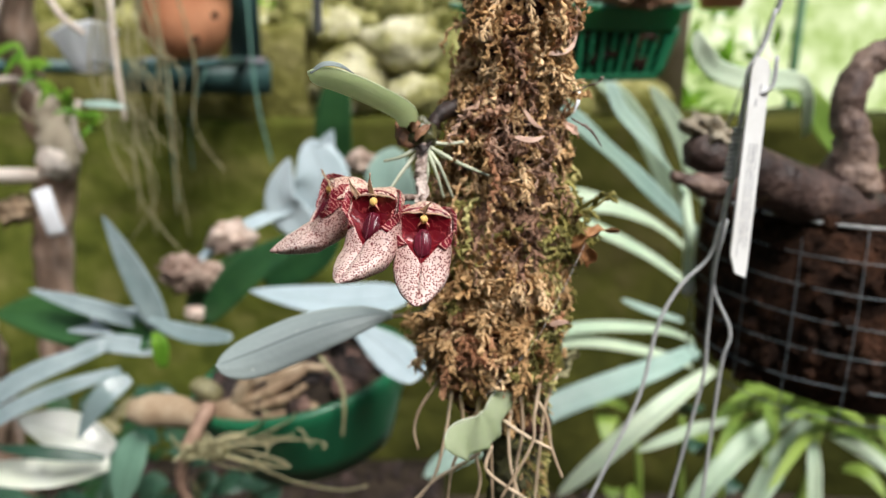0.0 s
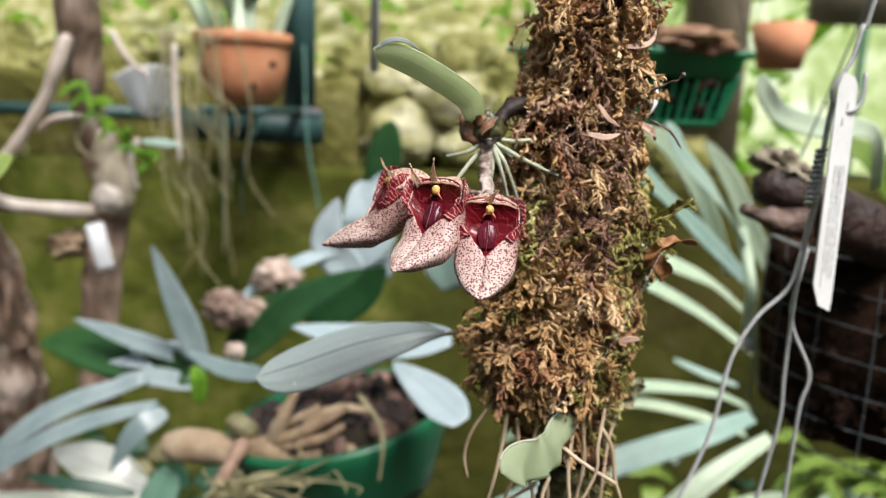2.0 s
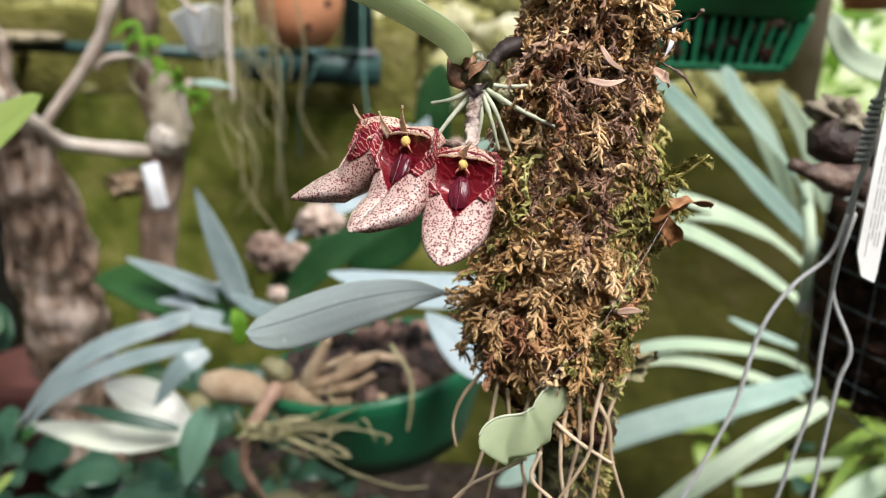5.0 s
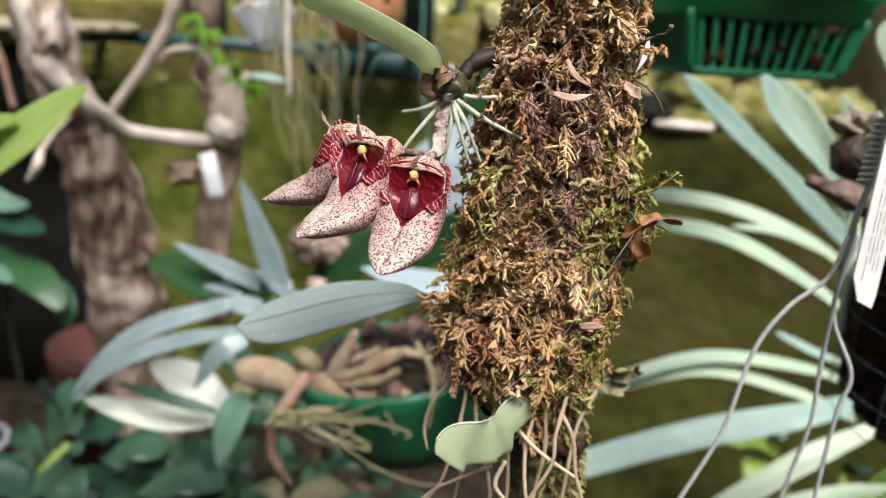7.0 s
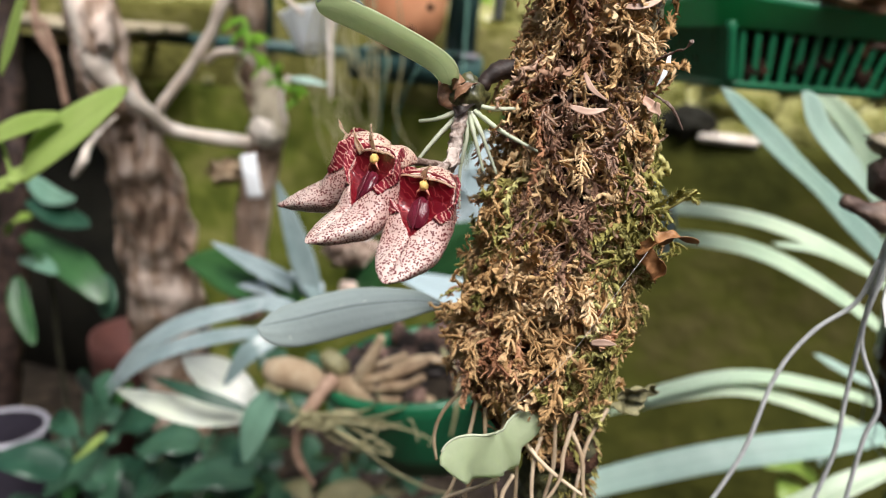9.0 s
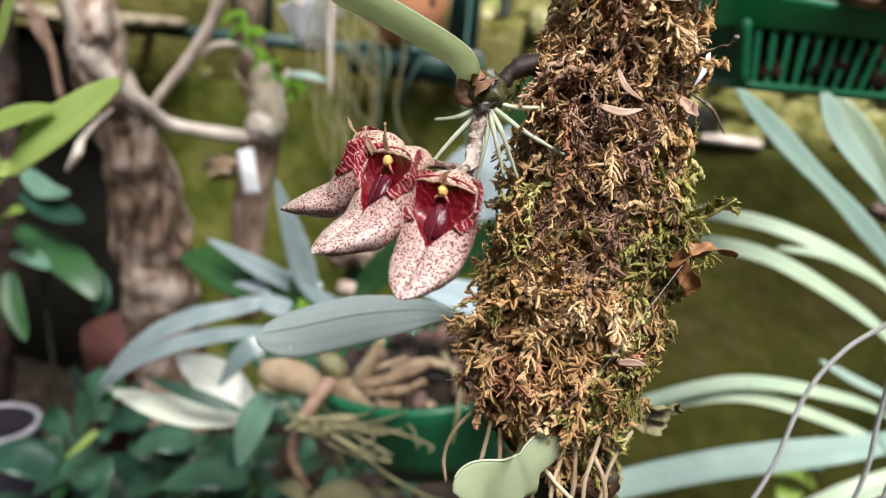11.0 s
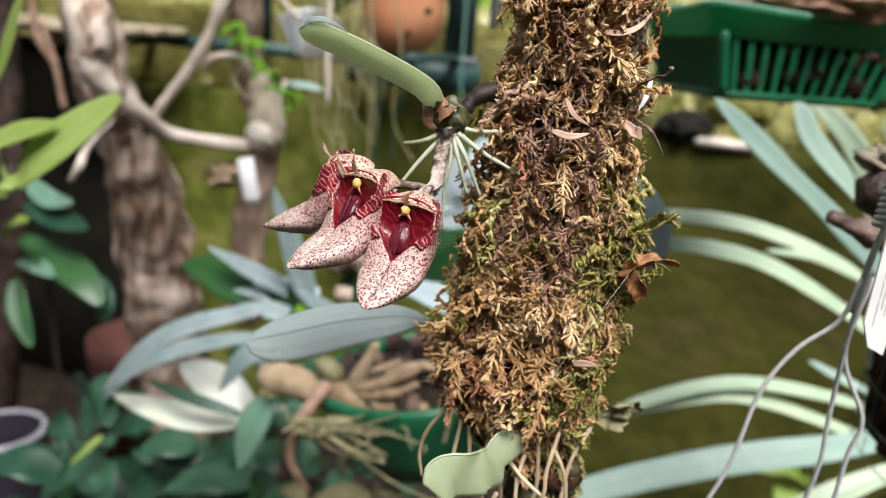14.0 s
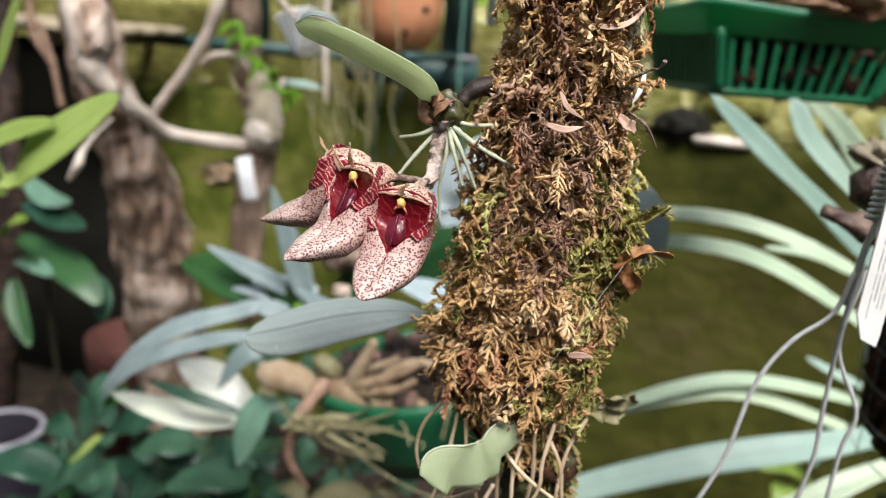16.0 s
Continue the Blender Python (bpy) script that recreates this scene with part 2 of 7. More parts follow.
M_LEAF_BRIGHT = leaf_mat("vivid green sprig", (0.42, 0.68, 0.08), (0.18, 0.42, 0.04), 0.45, 3, 0.6, 0.3)
M_LEAF_STRAP = leaf_mat("pale strap leaf", (0.69, 0.79, 0.59), (0.53, 0.68, 0.49), 0.36, 4, 0.2, 0.6)
M_LEAF_STRAPB = leaf_mat("blue green strap leaf", (0.47, 0.62, 0.54), (0.33, 0.49, 0.42), 0.36, 4, 0.18, 0.6)
M_LEAF_CLUMP = leaf_mat("yellow green strap leaf", (0.32, 0.44, 0.09), (0.17, 0.29, 0.045), 0.4, 4, 0.3, 0.5)
# cream pushed towards white to carry the sky's gloss on the blades
M_LEAF_CREAM = leaf_mat("cream variegated leaf, gloss in colour", (0.88, 0.90, 0.84), (0.72, 0.76, 0.62), 0.16, 4, 0.15, 0.3)
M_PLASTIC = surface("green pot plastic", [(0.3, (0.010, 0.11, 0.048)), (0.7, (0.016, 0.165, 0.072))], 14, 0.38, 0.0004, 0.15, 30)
# brighter copy of the pot plastic: light on the band is in its colour
M_PLASTIC_LIT = surface("emerald basket plastic, lit band", [(0.3, (0.022, 0.18, 0.085)), (0.7, (0.040, 0.28, 0.135))], 14, 0.4, 0.0004, 0.15, 30)
# pale tone painted for the bright highlight on the basket rim
M_PLASTIC_PALE = surface("pale green rim highlight", [(0.3, (0.22, 0.42, 0.31)), (0.7, (0.40, 0.58, 0.47))], 20, 0.4, 0.0004, 0.2, 20)
M_CLAY = surface("orange clay", [(0.3, (0.62, 0.25, 0.12)), (0.6, (0.78, 0.37, 0.20)), (0.8, (0.80, 0.45, 0.29))], 14, 0.75, 0.001, 0.3, 12)
M_TEAL = surface("dark teal painted board", [(0.3, (0.026, 0.070, 0.066)), (0.7, (0.050, 0.115, 0.107))], 9, 0.5, 0.001, 0.3, 14)
M_STRING = surface("faded teal string", [(0.3, (0.07, 0.19, 0.15)), (0.7, (0.14, 0.30, 0.24))], 30, 0.7, 0.0004, 0.3, 8)
M_CUP = surface("milky plastic", [(0.3, (0.86, 0.88, 0.92)), (0.7, (0.93, 0.94, 0.97))], 10, 0.4, 0.0005, 0.2, 10)
M_MILK = leaf_mat("thin milky plastic", (0.92, 0.94, 0.98), (0.88, 0.90, 0.95), 0.4, 1.0, 0.5, 0.02)
M_TAG = surface("weathered white tag plastic", [(0.25, (0.50, 0.46, 0.40)), (0.45, (0.72, 0.71, 0.68)), (0.7, (0.82, 0.82, 0.80))], 40, 0.45, 0.0003, 0.25, 12)
M_INK = surface("faded grey ink", [(0.3, (0.46, 0.46, 0.47)), (0.7, (0.60, 0.60, 0.62))], 500, 0.6, 0.0001, 0.1, 4)
M_WIRE = surface("dull galvanised wire", [(0.3, (0.42, 0.43, 0.43)), (0.7, (0.68, 0.68, 0.68))], 300, 0.5, 0.0003, 0.3, 8, metal=0.15)
M_MESH = surface("weathered mesh wire", [(0.3, (0.11, 0.13, 0.14)), (0.7, (0.24, 0.27, 0.29))], 80, 0.5, 0.0003, 0.3, 8, metal=0.4)
M_FIBRE = surface("dark fern fibre", [(0.36, (0.007, 0.005, 0.004)), (0.56, (0.028, 0.015, 0.010)), (0.76, (0.115, 0.052, 0.030))], 45, 0.95, 0.004, 1.0, 7, spec=0.1)
M_LOG = surface("dark weathered log", [(0.34, (0.020, 0.011, 0.009)), (0.52, (0.085, 0.050, 0.040)), (0.70, (0.25, 0.17, 0.13))], 45, 0.6, 0.003, 0.8, 5)
M_LOGEND = surface("pale broken wood", [(0.3, (0.20, 0.16, 0.11)), (0.7, (0.46, 0.40, 0.30))], 60, 0.85, 0.002, 0.8, 5)
M_BRANCH = surface("pale barkless branch", [(0.3, (0.50, 0.40, 0.33)), (0.55, (0.70, 0.61, 0.53)), (0.75, (0.85, 0.79, 0.72))], 20, 0.6, 0.0006, 0.4, 6)
M_TUBER = surface("tan woody stem", [(0.3, (0.17, 0.105, 0.06)), (0.5, (0.36, 0.255, 0.16)), (0.7, (0.50, 0.39, 0.27))], 40, 0.65, 0.001, 0.5, 6)
M_REDROOT = surface("reddish brown root", [(0.3, (0.20, 0.11, 0.075)), (0.7, (0.44, 0.29, 0.21))], 60, 0.7, 0.001, 0.5, 5)
M_SOIL = surface("dark damp soil", [(0.3, (0.012, 0.010, 0.008)), (0.6, (0.05, 0.038, 0.028)), (0.8, (0.15, 0.11, 0.08))], 18, 0.95, 0.01, 1.0, 6, spec=0.1)
M_CHUNK = surface("bark chips", [(0.35, (0.014, 0.009, 0.008)), (0.62, (0.060, 0.034, 0.027)), (0.85, (0.32, 0.19, 0.15))], 50, 0.85, 0.002, 0.6, 5, vary=0.55)
M_STONE = surface("pinkish lichened stone", [(0.36, (0.20, 0.13, 0.10)), (0.5, (0.48, 0.36, 0.29)), (0.66, (0.70, 0.58, 0.50))], 60, 0.9, 0.003, 0.8, 5)
# near-black that paints shade into the wall panel and the gap lump
M_SHADE_BLACK = surface("near-black shade stand-in", [(0.3, (0.008, 0.008, 0.006)), (0.6, (0.022, 0.02, 0.014)), (0.8, (0.05, 0.042, 0.03))], 8, 0.85, 0.004, 0.6, 7, spec=0.2)
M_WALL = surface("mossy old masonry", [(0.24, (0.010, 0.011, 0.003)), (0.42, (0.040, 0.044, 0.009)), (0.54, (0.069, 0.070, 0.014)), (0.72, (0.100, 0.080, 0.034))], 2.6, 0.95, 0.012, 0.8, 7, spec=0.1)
# yellow green moss with its sunlight put into the pale stops
M_BANK = surface("moss cushions, sunlight in colour", [(0.3, (0.13, 0.13, 0.028)), (0.48, (0.40, 0.38, 0.15)), (0.66, (0.78, 0.74, 0.52))], 14, 0.95, 0.015, 0.9, 7, spec=0.1)
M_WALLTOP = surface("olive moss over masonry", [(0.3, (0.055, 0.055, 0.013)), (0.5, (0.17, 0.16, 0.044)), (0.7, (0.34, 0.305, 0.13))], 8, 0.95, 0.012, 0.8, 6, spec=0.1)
M_PLANK = surface("weathered pale plank", [(0.3, (0.22, 0.175, 0.11)), (0.7, (0.44, 0.37, 0.26))], 12, 0.85, 0.003, 0.5, 7)
M_FRAME = surface("green painted frame", [(0.3, (0.04, 0.12, 0.05)), (0.7, (0.09, 0.2, 0.09))], 8, 0.5, 0.002, 0.3, 10)
M_BLACKPOT = surface("black nursery plastic", [(0.3, (0.010, 0.008, 0.013)), (0.7, (0.024, 0.020, 0.030))], 20, 0.4, 0.0005, 0.2, 12)
M_PALE_EDGE = surface("pale grey edge", [(0.3, (0.20, 0.19, 0.22)), (0.7, (0.38, 0.37, 0.42))], 20, 0.4, 0.0005, 0.2, 12)
M_REDPOT = surface("brick red clay", [(0.3, (0.055, 0.016, 0.013)), (0.7, (0.10, 0.032, 0.024))], 14, 0.8, 0.001, 0.3, 12)


def stringy_bark(name, stops, scale, rough=0.85):
    """Bark torn into upright fibres: noise drawn out along the height, patches over it."""
    m, n, l, p = node_mat(name)
    mp = n.new("ShaderNodeMapping")
    mp.inputs["Scale"].default_value = (1.0, 1.0, 0.16)
    vec = n.new("ShaderNodeTexCoord").outputs["Object"]
    l.new(vec, mp.inputs["Vector"])
    run = noise_tex(n, l, mp.outputs[0], scale, 6, 0.65, 0.6)
    patch = noise_tex(n, l, vec, scale * 0.22, 4)
    f = maths(n, l, "ADD", maths(n, l, "MULTIPLY", run, 0.6), maths(n, l, "MULTIPLY", patch, 0.4))
    l.new(ramp(n, l, f, stops), p.inputs["Base Color"])
    p.inputs["Roughness"].default_value = rough
    p.inputs["Specular IOR Level"].default_value = 0.3
    bump(n, l, p, run, 1.0, 0.006)
    return m


M_TRUNK = stringy_bark("grey brown driftwood", [(0.36, (0.11, 0.062, 0.042)), (0.48, (0.37, 0.25, 0.18)), (0.62, (0.80, 0.66, 0.58))], 55)
M_SNAG = stringy_bark("pinkish brown stringy bark", [(0.36, (0.085, 0.052, 0.036)), (0.5, (0.33, 0.225, 0.165)), (0.66, (0.62, 0.49, 0.41))], 60)


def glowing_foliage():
    """Far garden outside the opening: leafy green patches, their sunlight emitted by the surface."""
    m, n, l, p = node_mat("glowing garden sheet")
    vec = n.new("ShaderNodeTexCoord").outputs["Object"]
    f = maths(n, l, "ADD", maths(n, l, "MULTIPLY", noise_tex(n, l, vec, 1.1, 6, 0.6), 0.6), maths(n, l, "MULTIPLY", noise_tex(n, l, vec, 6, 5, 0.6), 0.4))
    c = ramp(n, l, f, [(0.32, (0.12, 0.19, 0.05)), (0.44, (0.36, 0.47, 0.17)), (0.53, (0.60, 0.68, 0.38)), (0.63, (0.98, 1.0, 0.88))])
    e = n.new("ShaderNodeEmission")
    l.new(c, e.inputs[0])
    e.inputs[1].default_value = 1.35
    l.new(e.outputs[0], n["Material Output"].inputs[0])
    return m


M_GARDEN = glowing_foliage()
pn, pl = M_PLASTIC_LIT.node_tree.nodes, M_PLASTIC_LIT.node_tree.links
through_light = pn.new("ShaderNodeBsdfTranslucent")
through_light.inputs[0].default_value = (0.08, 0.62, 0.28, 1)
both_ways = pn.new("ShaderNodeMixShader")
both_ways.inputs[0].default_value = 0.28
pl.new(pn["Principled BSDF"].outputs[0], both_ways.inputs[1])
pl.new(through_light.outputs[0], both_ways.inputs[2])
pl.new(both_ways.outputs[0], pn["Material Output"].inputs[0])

# green film over the wall, lighter and denser towards -x, thinning out unevenly
qn, ql = M_WALL.node_tree.nodes, M_WALL.node_tree.links
place = qn.new("ShaderNodeTexCoord").outputs["Object"]
along = qn.new("ShaderNodeSeparateXYZ")
ql.new(place, along.inputs[0])
# mask of the film: run along x plus noise
damp = maths(qn, ql, "ADD", maths(qn, ql, "MULTIPLY", along.outputs[0], -1.1), maths(qn, ql, "MULTIPLY", noise_tex(qn, ql, place, 3.2, 5), 1.3))
film = qn.new("ShaderNodeMapRange")
film.inputs[1].default_value, film.inputs[2].default_value, film.inputs[3].default_value, film.inputs[4].default_value = 0.55, 1.25, 0.0, 0.85
ql.new(damp, film.inputs[0])
bare = qn["Principled BSDF"].inputs["Base Color"].links[0].from_socket
green_film = ramp(qn, ql, noise_tex(qn, ql, place, 11, 5), [(0.3, (0.052, 0.070, 0.010)), (0.5, (0.125, 0.145, 0.025)), (0.7, (0.23, 0.22, 0.065))])
ql.new(mix(qn, ql, film.outputs[0], bare, green_film), qn["Principled BSDF"].inputs["Base Color"])


# ---- shapes ----
def mesh_of(name, verts, faces, mat, uvs=None, smooth=True):
    me = bpy.data.meshes.new(name)
    me.from_pydata([tuple(v) for v in verts], [], faces)
    if smooth:
        me.polygons.foreach_set("use_smooth", [True] * len(me.polygons))
    if uvs is not None:
        lay = me.uv_layers.new(name="UVMap")
        idx = np.empty(len(me.loops), dtype=np.int64)
        me.loops.foreach_get("vertex_index", idx)
        lay.data.foreach_set("uv", np.asarray(uvs, dtype=np.float32)[idx].ravel())
    me.materials.append(mat)
    me.update()
    return me


def thing(name, at, label, category, group="", kind=""):
    ob = new(name)
    ob.empty_display_size = 0.01
    ob.location = at
    return tagged(ob, label, category, group, kind)


def part(name, shape, mat, parent, label="", kind=""):
    """A mesh in world places, hung under its thing or part. shape: (verts, faces) or (verts, faces, uvs)."""
    ob = new(name, mesh_of(name, shape[0], shape[1], mat, shape[2] if len(shape) > 2 else None))
    ob.parent = parent
    if parent.parent is None:
        ob.matrix_parent_inverse = Matrix.Translation(-parent.location)
    return tagged(ob, label, kind=kind)


def single(name, shape, mat, label, category, group="", kind=""):
    ob = new(name, mesh_of(name, shape[0], shape[1], mat, shape[2] if len(shape) > 2 else None))
    return tagged(ob, label, category, group, kind)


def spline(pts, n):
    """A smooth line of n points through the given ones."""
    p = np.array(pts, dtype=float)
    if len(p) == 2:
        return p[0] + np.linspace(0, 1, n)[:, None] * (p[1] - p[0])
    p = np.vstack([2 * p[0] - p[1], p, 2 * p[-1] - p[-2]])
    out = []
    for s in np.linspace(0, len(p) - 3 - 1e-9, n):
        i, f = int(s), s - int(s)
        a, b, c, d = p[i:i + 4]
        out.append(0.5 * (2 * b + (c - a) * f + (2 * a - 5 * b + 4 * c - d) * f * f + (3 * b - a - 3 * c + d) * f ** 3))
    return np.array(out)


def unit(v):
    v = np.asarray(v, dtype=float)
    return v / (np.linalg.norm(v) + 1e-12)


def tube(pts, radius, n=24, sides=8, lumps=0.0, lump_size=0.01, ends=(1.0, 1.0), seed=0.0):
    """A rounded limb along a line; radius: one number or several along it; lumps: relative unevenness."""
    c = spline(pts, n)
    r = np.interp(np.linspace(0, 1, n), np.linspace(0, 1, len(np.atleast_1d(radius))), np.atleast_1d(radius)) if np.ndim(radius) else np.full(n, radius)
    t = np.gradient(c, axis=0)
    t /= np.linalg.norm(t, axis=1)[:, None] + 1e-12
    ref = np.array([0.0, 0.0, 1.0]) if abs(t[0][2]) < 0.9 else np.array([1.0, 0.0, 0.0])
    verts, faces = [], []
    a = unit(np.cross(t[0], ref))
    for i in range(n):
        a = unit(a - t[i] * (a @ t[i]))
        b = np.cross(t[i], a)
        for k in range(sides):
            g = 2 * math.pi * k / sides
            d = a * math.cos(g) + b * math.sin(g)
            q = c[i] + d * r[i]
            if lumps:
                q = c[i] + d * r[i] * (1 + lumps * noise.fractal(Vector(q / lump_size) + Vector((seed, 0, 0)), 1.0, 2.0, 3))
            verts.append(q)
    for i in range(n - 1):
        for k in range(sides):
            k2 = (k + 1) % sides
            faces.append((i * sides + k, i * sides + k2, (i + 1) * sides + k2, (i + 1) * sides + k))
    for i, s, e in ((0, -1, ends[0]), (n - 1, 1, ends[1])):
        verts.append(c[i] + s * t[i] * r[i] * 0.6 * e)
        m = len(verts) - 1
        for k in range(sides):
            k2 = (k + 1) % sides
            faces.append((i * sides + k2, i * sides + k, m) if s < 0 else (i * sides + k, i * sides + k2, m))
    return verts, faces


def shape_of(kind, s):
    if kind == "strap":
        return min(1.0, 0.55 + 1.2 * s) * (max(0.0, 1 - s ** 5)) ** 0.6
    if kind == "lance":
        return max(0.0, math.sin(math.pi * (0.06 + 0.94 * s) ** 0.8)) ** 0.75
    if kind == "oval":
        return max(0.0, math.sin(math.pi * (0.03 + 0.97 * s) ** 0.9)) ** 0.55
    if kind == "spoon":
        return 0.10 + 0.90 * math.sin(min(1, s / 0.62) * math.pi / 2) ** 1.2 if s < 0.62 else max(0.0, 1 - ((s - 0.62) / 0.38) ** 2.4) ** 0.5
    if kind == "horn":
        return max(0.0, 1 - s) ** 0.9 * 0.97 + 0.03
    if kind == "round":
        return max(0.0, 1 - (2 * s - 1) ** 4) ** 0.5
    return 1.0


def leaf(pts, width, normal, kind="lance", fold=0.12, thick=0.0008, n=20, m=9, twist=0.0, ripple=0.0, cup=0.0, crumple=0.0):
    """A leaf blade along its midrib; normal: where its upper face looks; fold: how far the halves rise from the midrib."""
    c = spline(pts, n)
    t = np.gradient(c, axis=0)
    t /= np.linalg.norm(t, axis=1)[:, None] + 1e-12
    nn = unit(normal)
    top, bot, uv = [], [], []
    for i in range(n):
        s = i / (n - 1)
        side = unit(np.cross(t[i], nn))
        up = unit(np.cross(side, t[i]))
        if twist:
            g = twist * s
            side, up = side * math.cos(g) + up * math.sin(g), up * math.cos(g) - side * math.sin(g)
        w = 0.5 * width * shape_of(kind, s)
        for k in range(m):
            v = 2 * k / (m - 1) - 1
            lift = fold * w * abs(v) ** 1.4 - cup * w * v * v + ripple * width * math.sin(9 * s + 2.2 * v) * abs(v)
            q = c[i] + side * v * w + up * lift
            if crumple:
                q = q + crumple * np.array(noise.noise_vector(Vector(q) * (0.45 / crumple)))
            th = thick * (0.35 + 0.65 * (1 - v * v))
            top.append(q + up * th * 0.5)
            bot.append(q - up * th * 0.5)
            uv.append((s, 0.5 + 0.5 * v))
    faces = []
    o = n * m
    for i in range(n - 1):
        for k in range(m - 1):
            a, b, cc, d = i * m + k, i * m + k + 1, (i + 1) * m + k + 1, (i + 1) * m + k
            faces.append((a, b, cc, d))
            faces.append((o + d, o + cc, o + b, o + a))
        faces.append((i * m, (i + 1) * m, o + (i + 1) * m, o + i * m))
        faces.append((i * m + m - 1, o + i * m + m - 1, o + (i + 1) * m + m - 1, (i + 1) * m + m - 1))
    for i in (0, n - 1):
        for k in range(m - 1):
            a, b = i * m + k, i * m + k + 1
            faces.append((a, o + a, o + b, b) if i == 0 else (a, b, o + b, o + a))
    return top + bot, faces, uv + uv


def lathe(at, profile, sides=48, tilt=None, uneven=0.0):
    """A turned shape about the upright through at; profile: (radius, height) from the inside round to the outside."""
    verts, faces = [], []
    rot = tilt.to_3x3() if tilt else Matrix.Identity(3)
    for r, z in profile:
        for k in range(sides):
            g = 2 * math.pi * k / sides
            d = 1 + uneven * noise.noise(Vector((math.cos(g) * 2, math.sin(g) * 2, z * 20)))
            verts.append(tuple(Vector(at) + rot @ Vector((r * d * math.cos(g), r * d * math.sin(g), z))))
    for i in range(len(profile) - 1):
        for k in range(sides):
            k2 = (k + 1) % sides
            faces.append((i * sides + k, i * sides + k2, (i + 1) * sides + k2, (i + 1) * sides + k))
    for i, flip in ((0, True), (len(profile) - 1, False)):
        ring = [i * sides + k for k in range(sides)]
        faces.append(tuple(reversed(ring)) if flip else tuple(ring))
    return verts, faces


def blob(at, size, lumps=0.25, freq=1.0, n=14, seed=0.0, turn=None):
    """An uneven rounded lump."""
    verts, faces = [], []
    m = n * 2
    rot = turn.to_3x3() if turn else Matrix.Identity(3)
    for i in range(n + 1):
        ph = math.pi * i / n
        for k in range(m):
            th = 2 * math.pi * k / m
            d = Vector((math.sin(ph) * math.cos(th), math.sin(ph) * math.sin(th), math.cos(ph)))
            f = 1 + lumps * noise.fractal(d * 1.6 * freq + Vector((seed, seed * 0.7, 0)), 1.0, 2.0, 3)
            verts.append(tuple(Vector(at) + rot @ Vector((d.x * size[0] * f, d.y * size[1] * f, d.z * size[2] * f))))
    for i in range(n):
        for k in range(m):
            k2 = (k + 1) % m
            faces.append((i * m + k, (i + 1) * m + k, (i + 1) * m + k2, i * m + k2))
    return verts, faces


def box(lo, hi, bevel=0.002):
    bm = bmesh.new()
    bmesh.ops.create_cube(bm, size=1)
    for v in bm.verts:
        v.co = Vector([(a + b) / 2 + c * (b - a) for a, b, c in zip(lo, hi, v.co)])
    if bevel:
        bmesh.ops.bevel(bm, geom=bm.edges[:], offset=bevel, segments=2, affect="EDGES")
    verts, faces = [tuple(v.co) for v in bm.verts], [tuple(v.index for v in f.verts) for f in bm.faces]
    bm.free()
    return verts, faces


def join(shapes):
    verts, faces = [], []
    for s in shapes:
        o = len(verts)
        verts += list(s[0])
        faces += [tuple(i + o for i in f) for f in s[1]]
    return verts, faces


# ---- setting ----
single("ground", box((-60, -40, 0.20), (60, 60, 0.30), 0), M_SOIL, "dark damp soil of the planting bed", "ground", kind="structure")


def uneven_wall(x0, x1, z0, z1, y, depth, nx, nz):
    """An old plastered wall: a slab with a bumpy face and a worn top edge."""
    verts, faces = [], []
    for i in range(nx + 1):
        for k in range(nz + 1):
            x, z = x0 + (x1 - x0) * i / nx, z0 + (z1 - z0) * k / nz
            h = noise.fractal(Vector((x * 3.1, z * 3.1, 2.0)), 1.0, 2.0, 5)
            drop = 0.02 * noise.noise(Vector((x * 6, 4, 0))) if k == nz else 0
            verts.append((x, y + 0.025 * h, z + drop))
    o = len(verts)
    for i in range(nx + 1):
        for k in range(nz + 1):
            x, y_, z = verts[i * (nz + 1) + k]
            verts.append((x, y + depth, z))
    w = nz + 1
    for i in range(nx):
        for k in range(nz):
            a, b, c, d = i * w + k, (i + 1) * w + k, (i + 1) * w + k + 1, i * w + k + 1
            faces += [(a, b, c, d), (o + d, o + c, o + b, o + a)]
        faces.append((i * w + nz, (i + 1) * w + nz, o + (i + 1) * w + nz, o + i * w + nz))
    return verts, faces


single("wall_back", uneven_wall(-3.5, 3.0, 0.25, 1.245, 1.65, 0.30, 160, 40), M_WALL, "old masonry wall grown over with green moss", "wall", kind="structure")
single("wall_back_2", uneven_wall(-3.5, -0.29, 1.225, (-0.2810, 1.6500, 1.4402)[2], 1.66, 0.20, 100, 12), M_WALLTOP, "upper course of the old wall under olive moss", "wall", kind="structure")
single("wall_right", box((3.0, -1.5, 0.25), (3.2, 2.2, 2.4), 0.01), M_WALL, "plain mossy side wall", "wall", kind="structure")
single("wall_front", box((-3.5, -1.7, 0.25), (3.0, -1.5, 2.2), 0.01), M_WALL, "plain mossy wall behind the path", "wall", kind="structure")
for nm, y in (("trim_rail_1", 0.264), ("trim_rail_2", 0.32), ("trim_rail_3", 0.50), ("trim_rail_4", 0.70), ("trim_rail_5", 0.7207), ("trim_rail_6", 1.40)):
    single(nm, tube([(-3.5, y, 1.78), (0, y, 1.775), (3.0, y, 1.78)], 0.006, 12, 10), M_WIRE, "overhead hanging rail of galvanised pipe", "rail", kind="structure")
# dark panel put where only deep shade lies
single("wall_recess", box((-3.5, 1.585, 0.30), (-1.27, 1.605, 1.33), 0.004), M_SHADE_BLACK, "near-black panel standing in for deep shade against the wall", "boards", kind="structure")
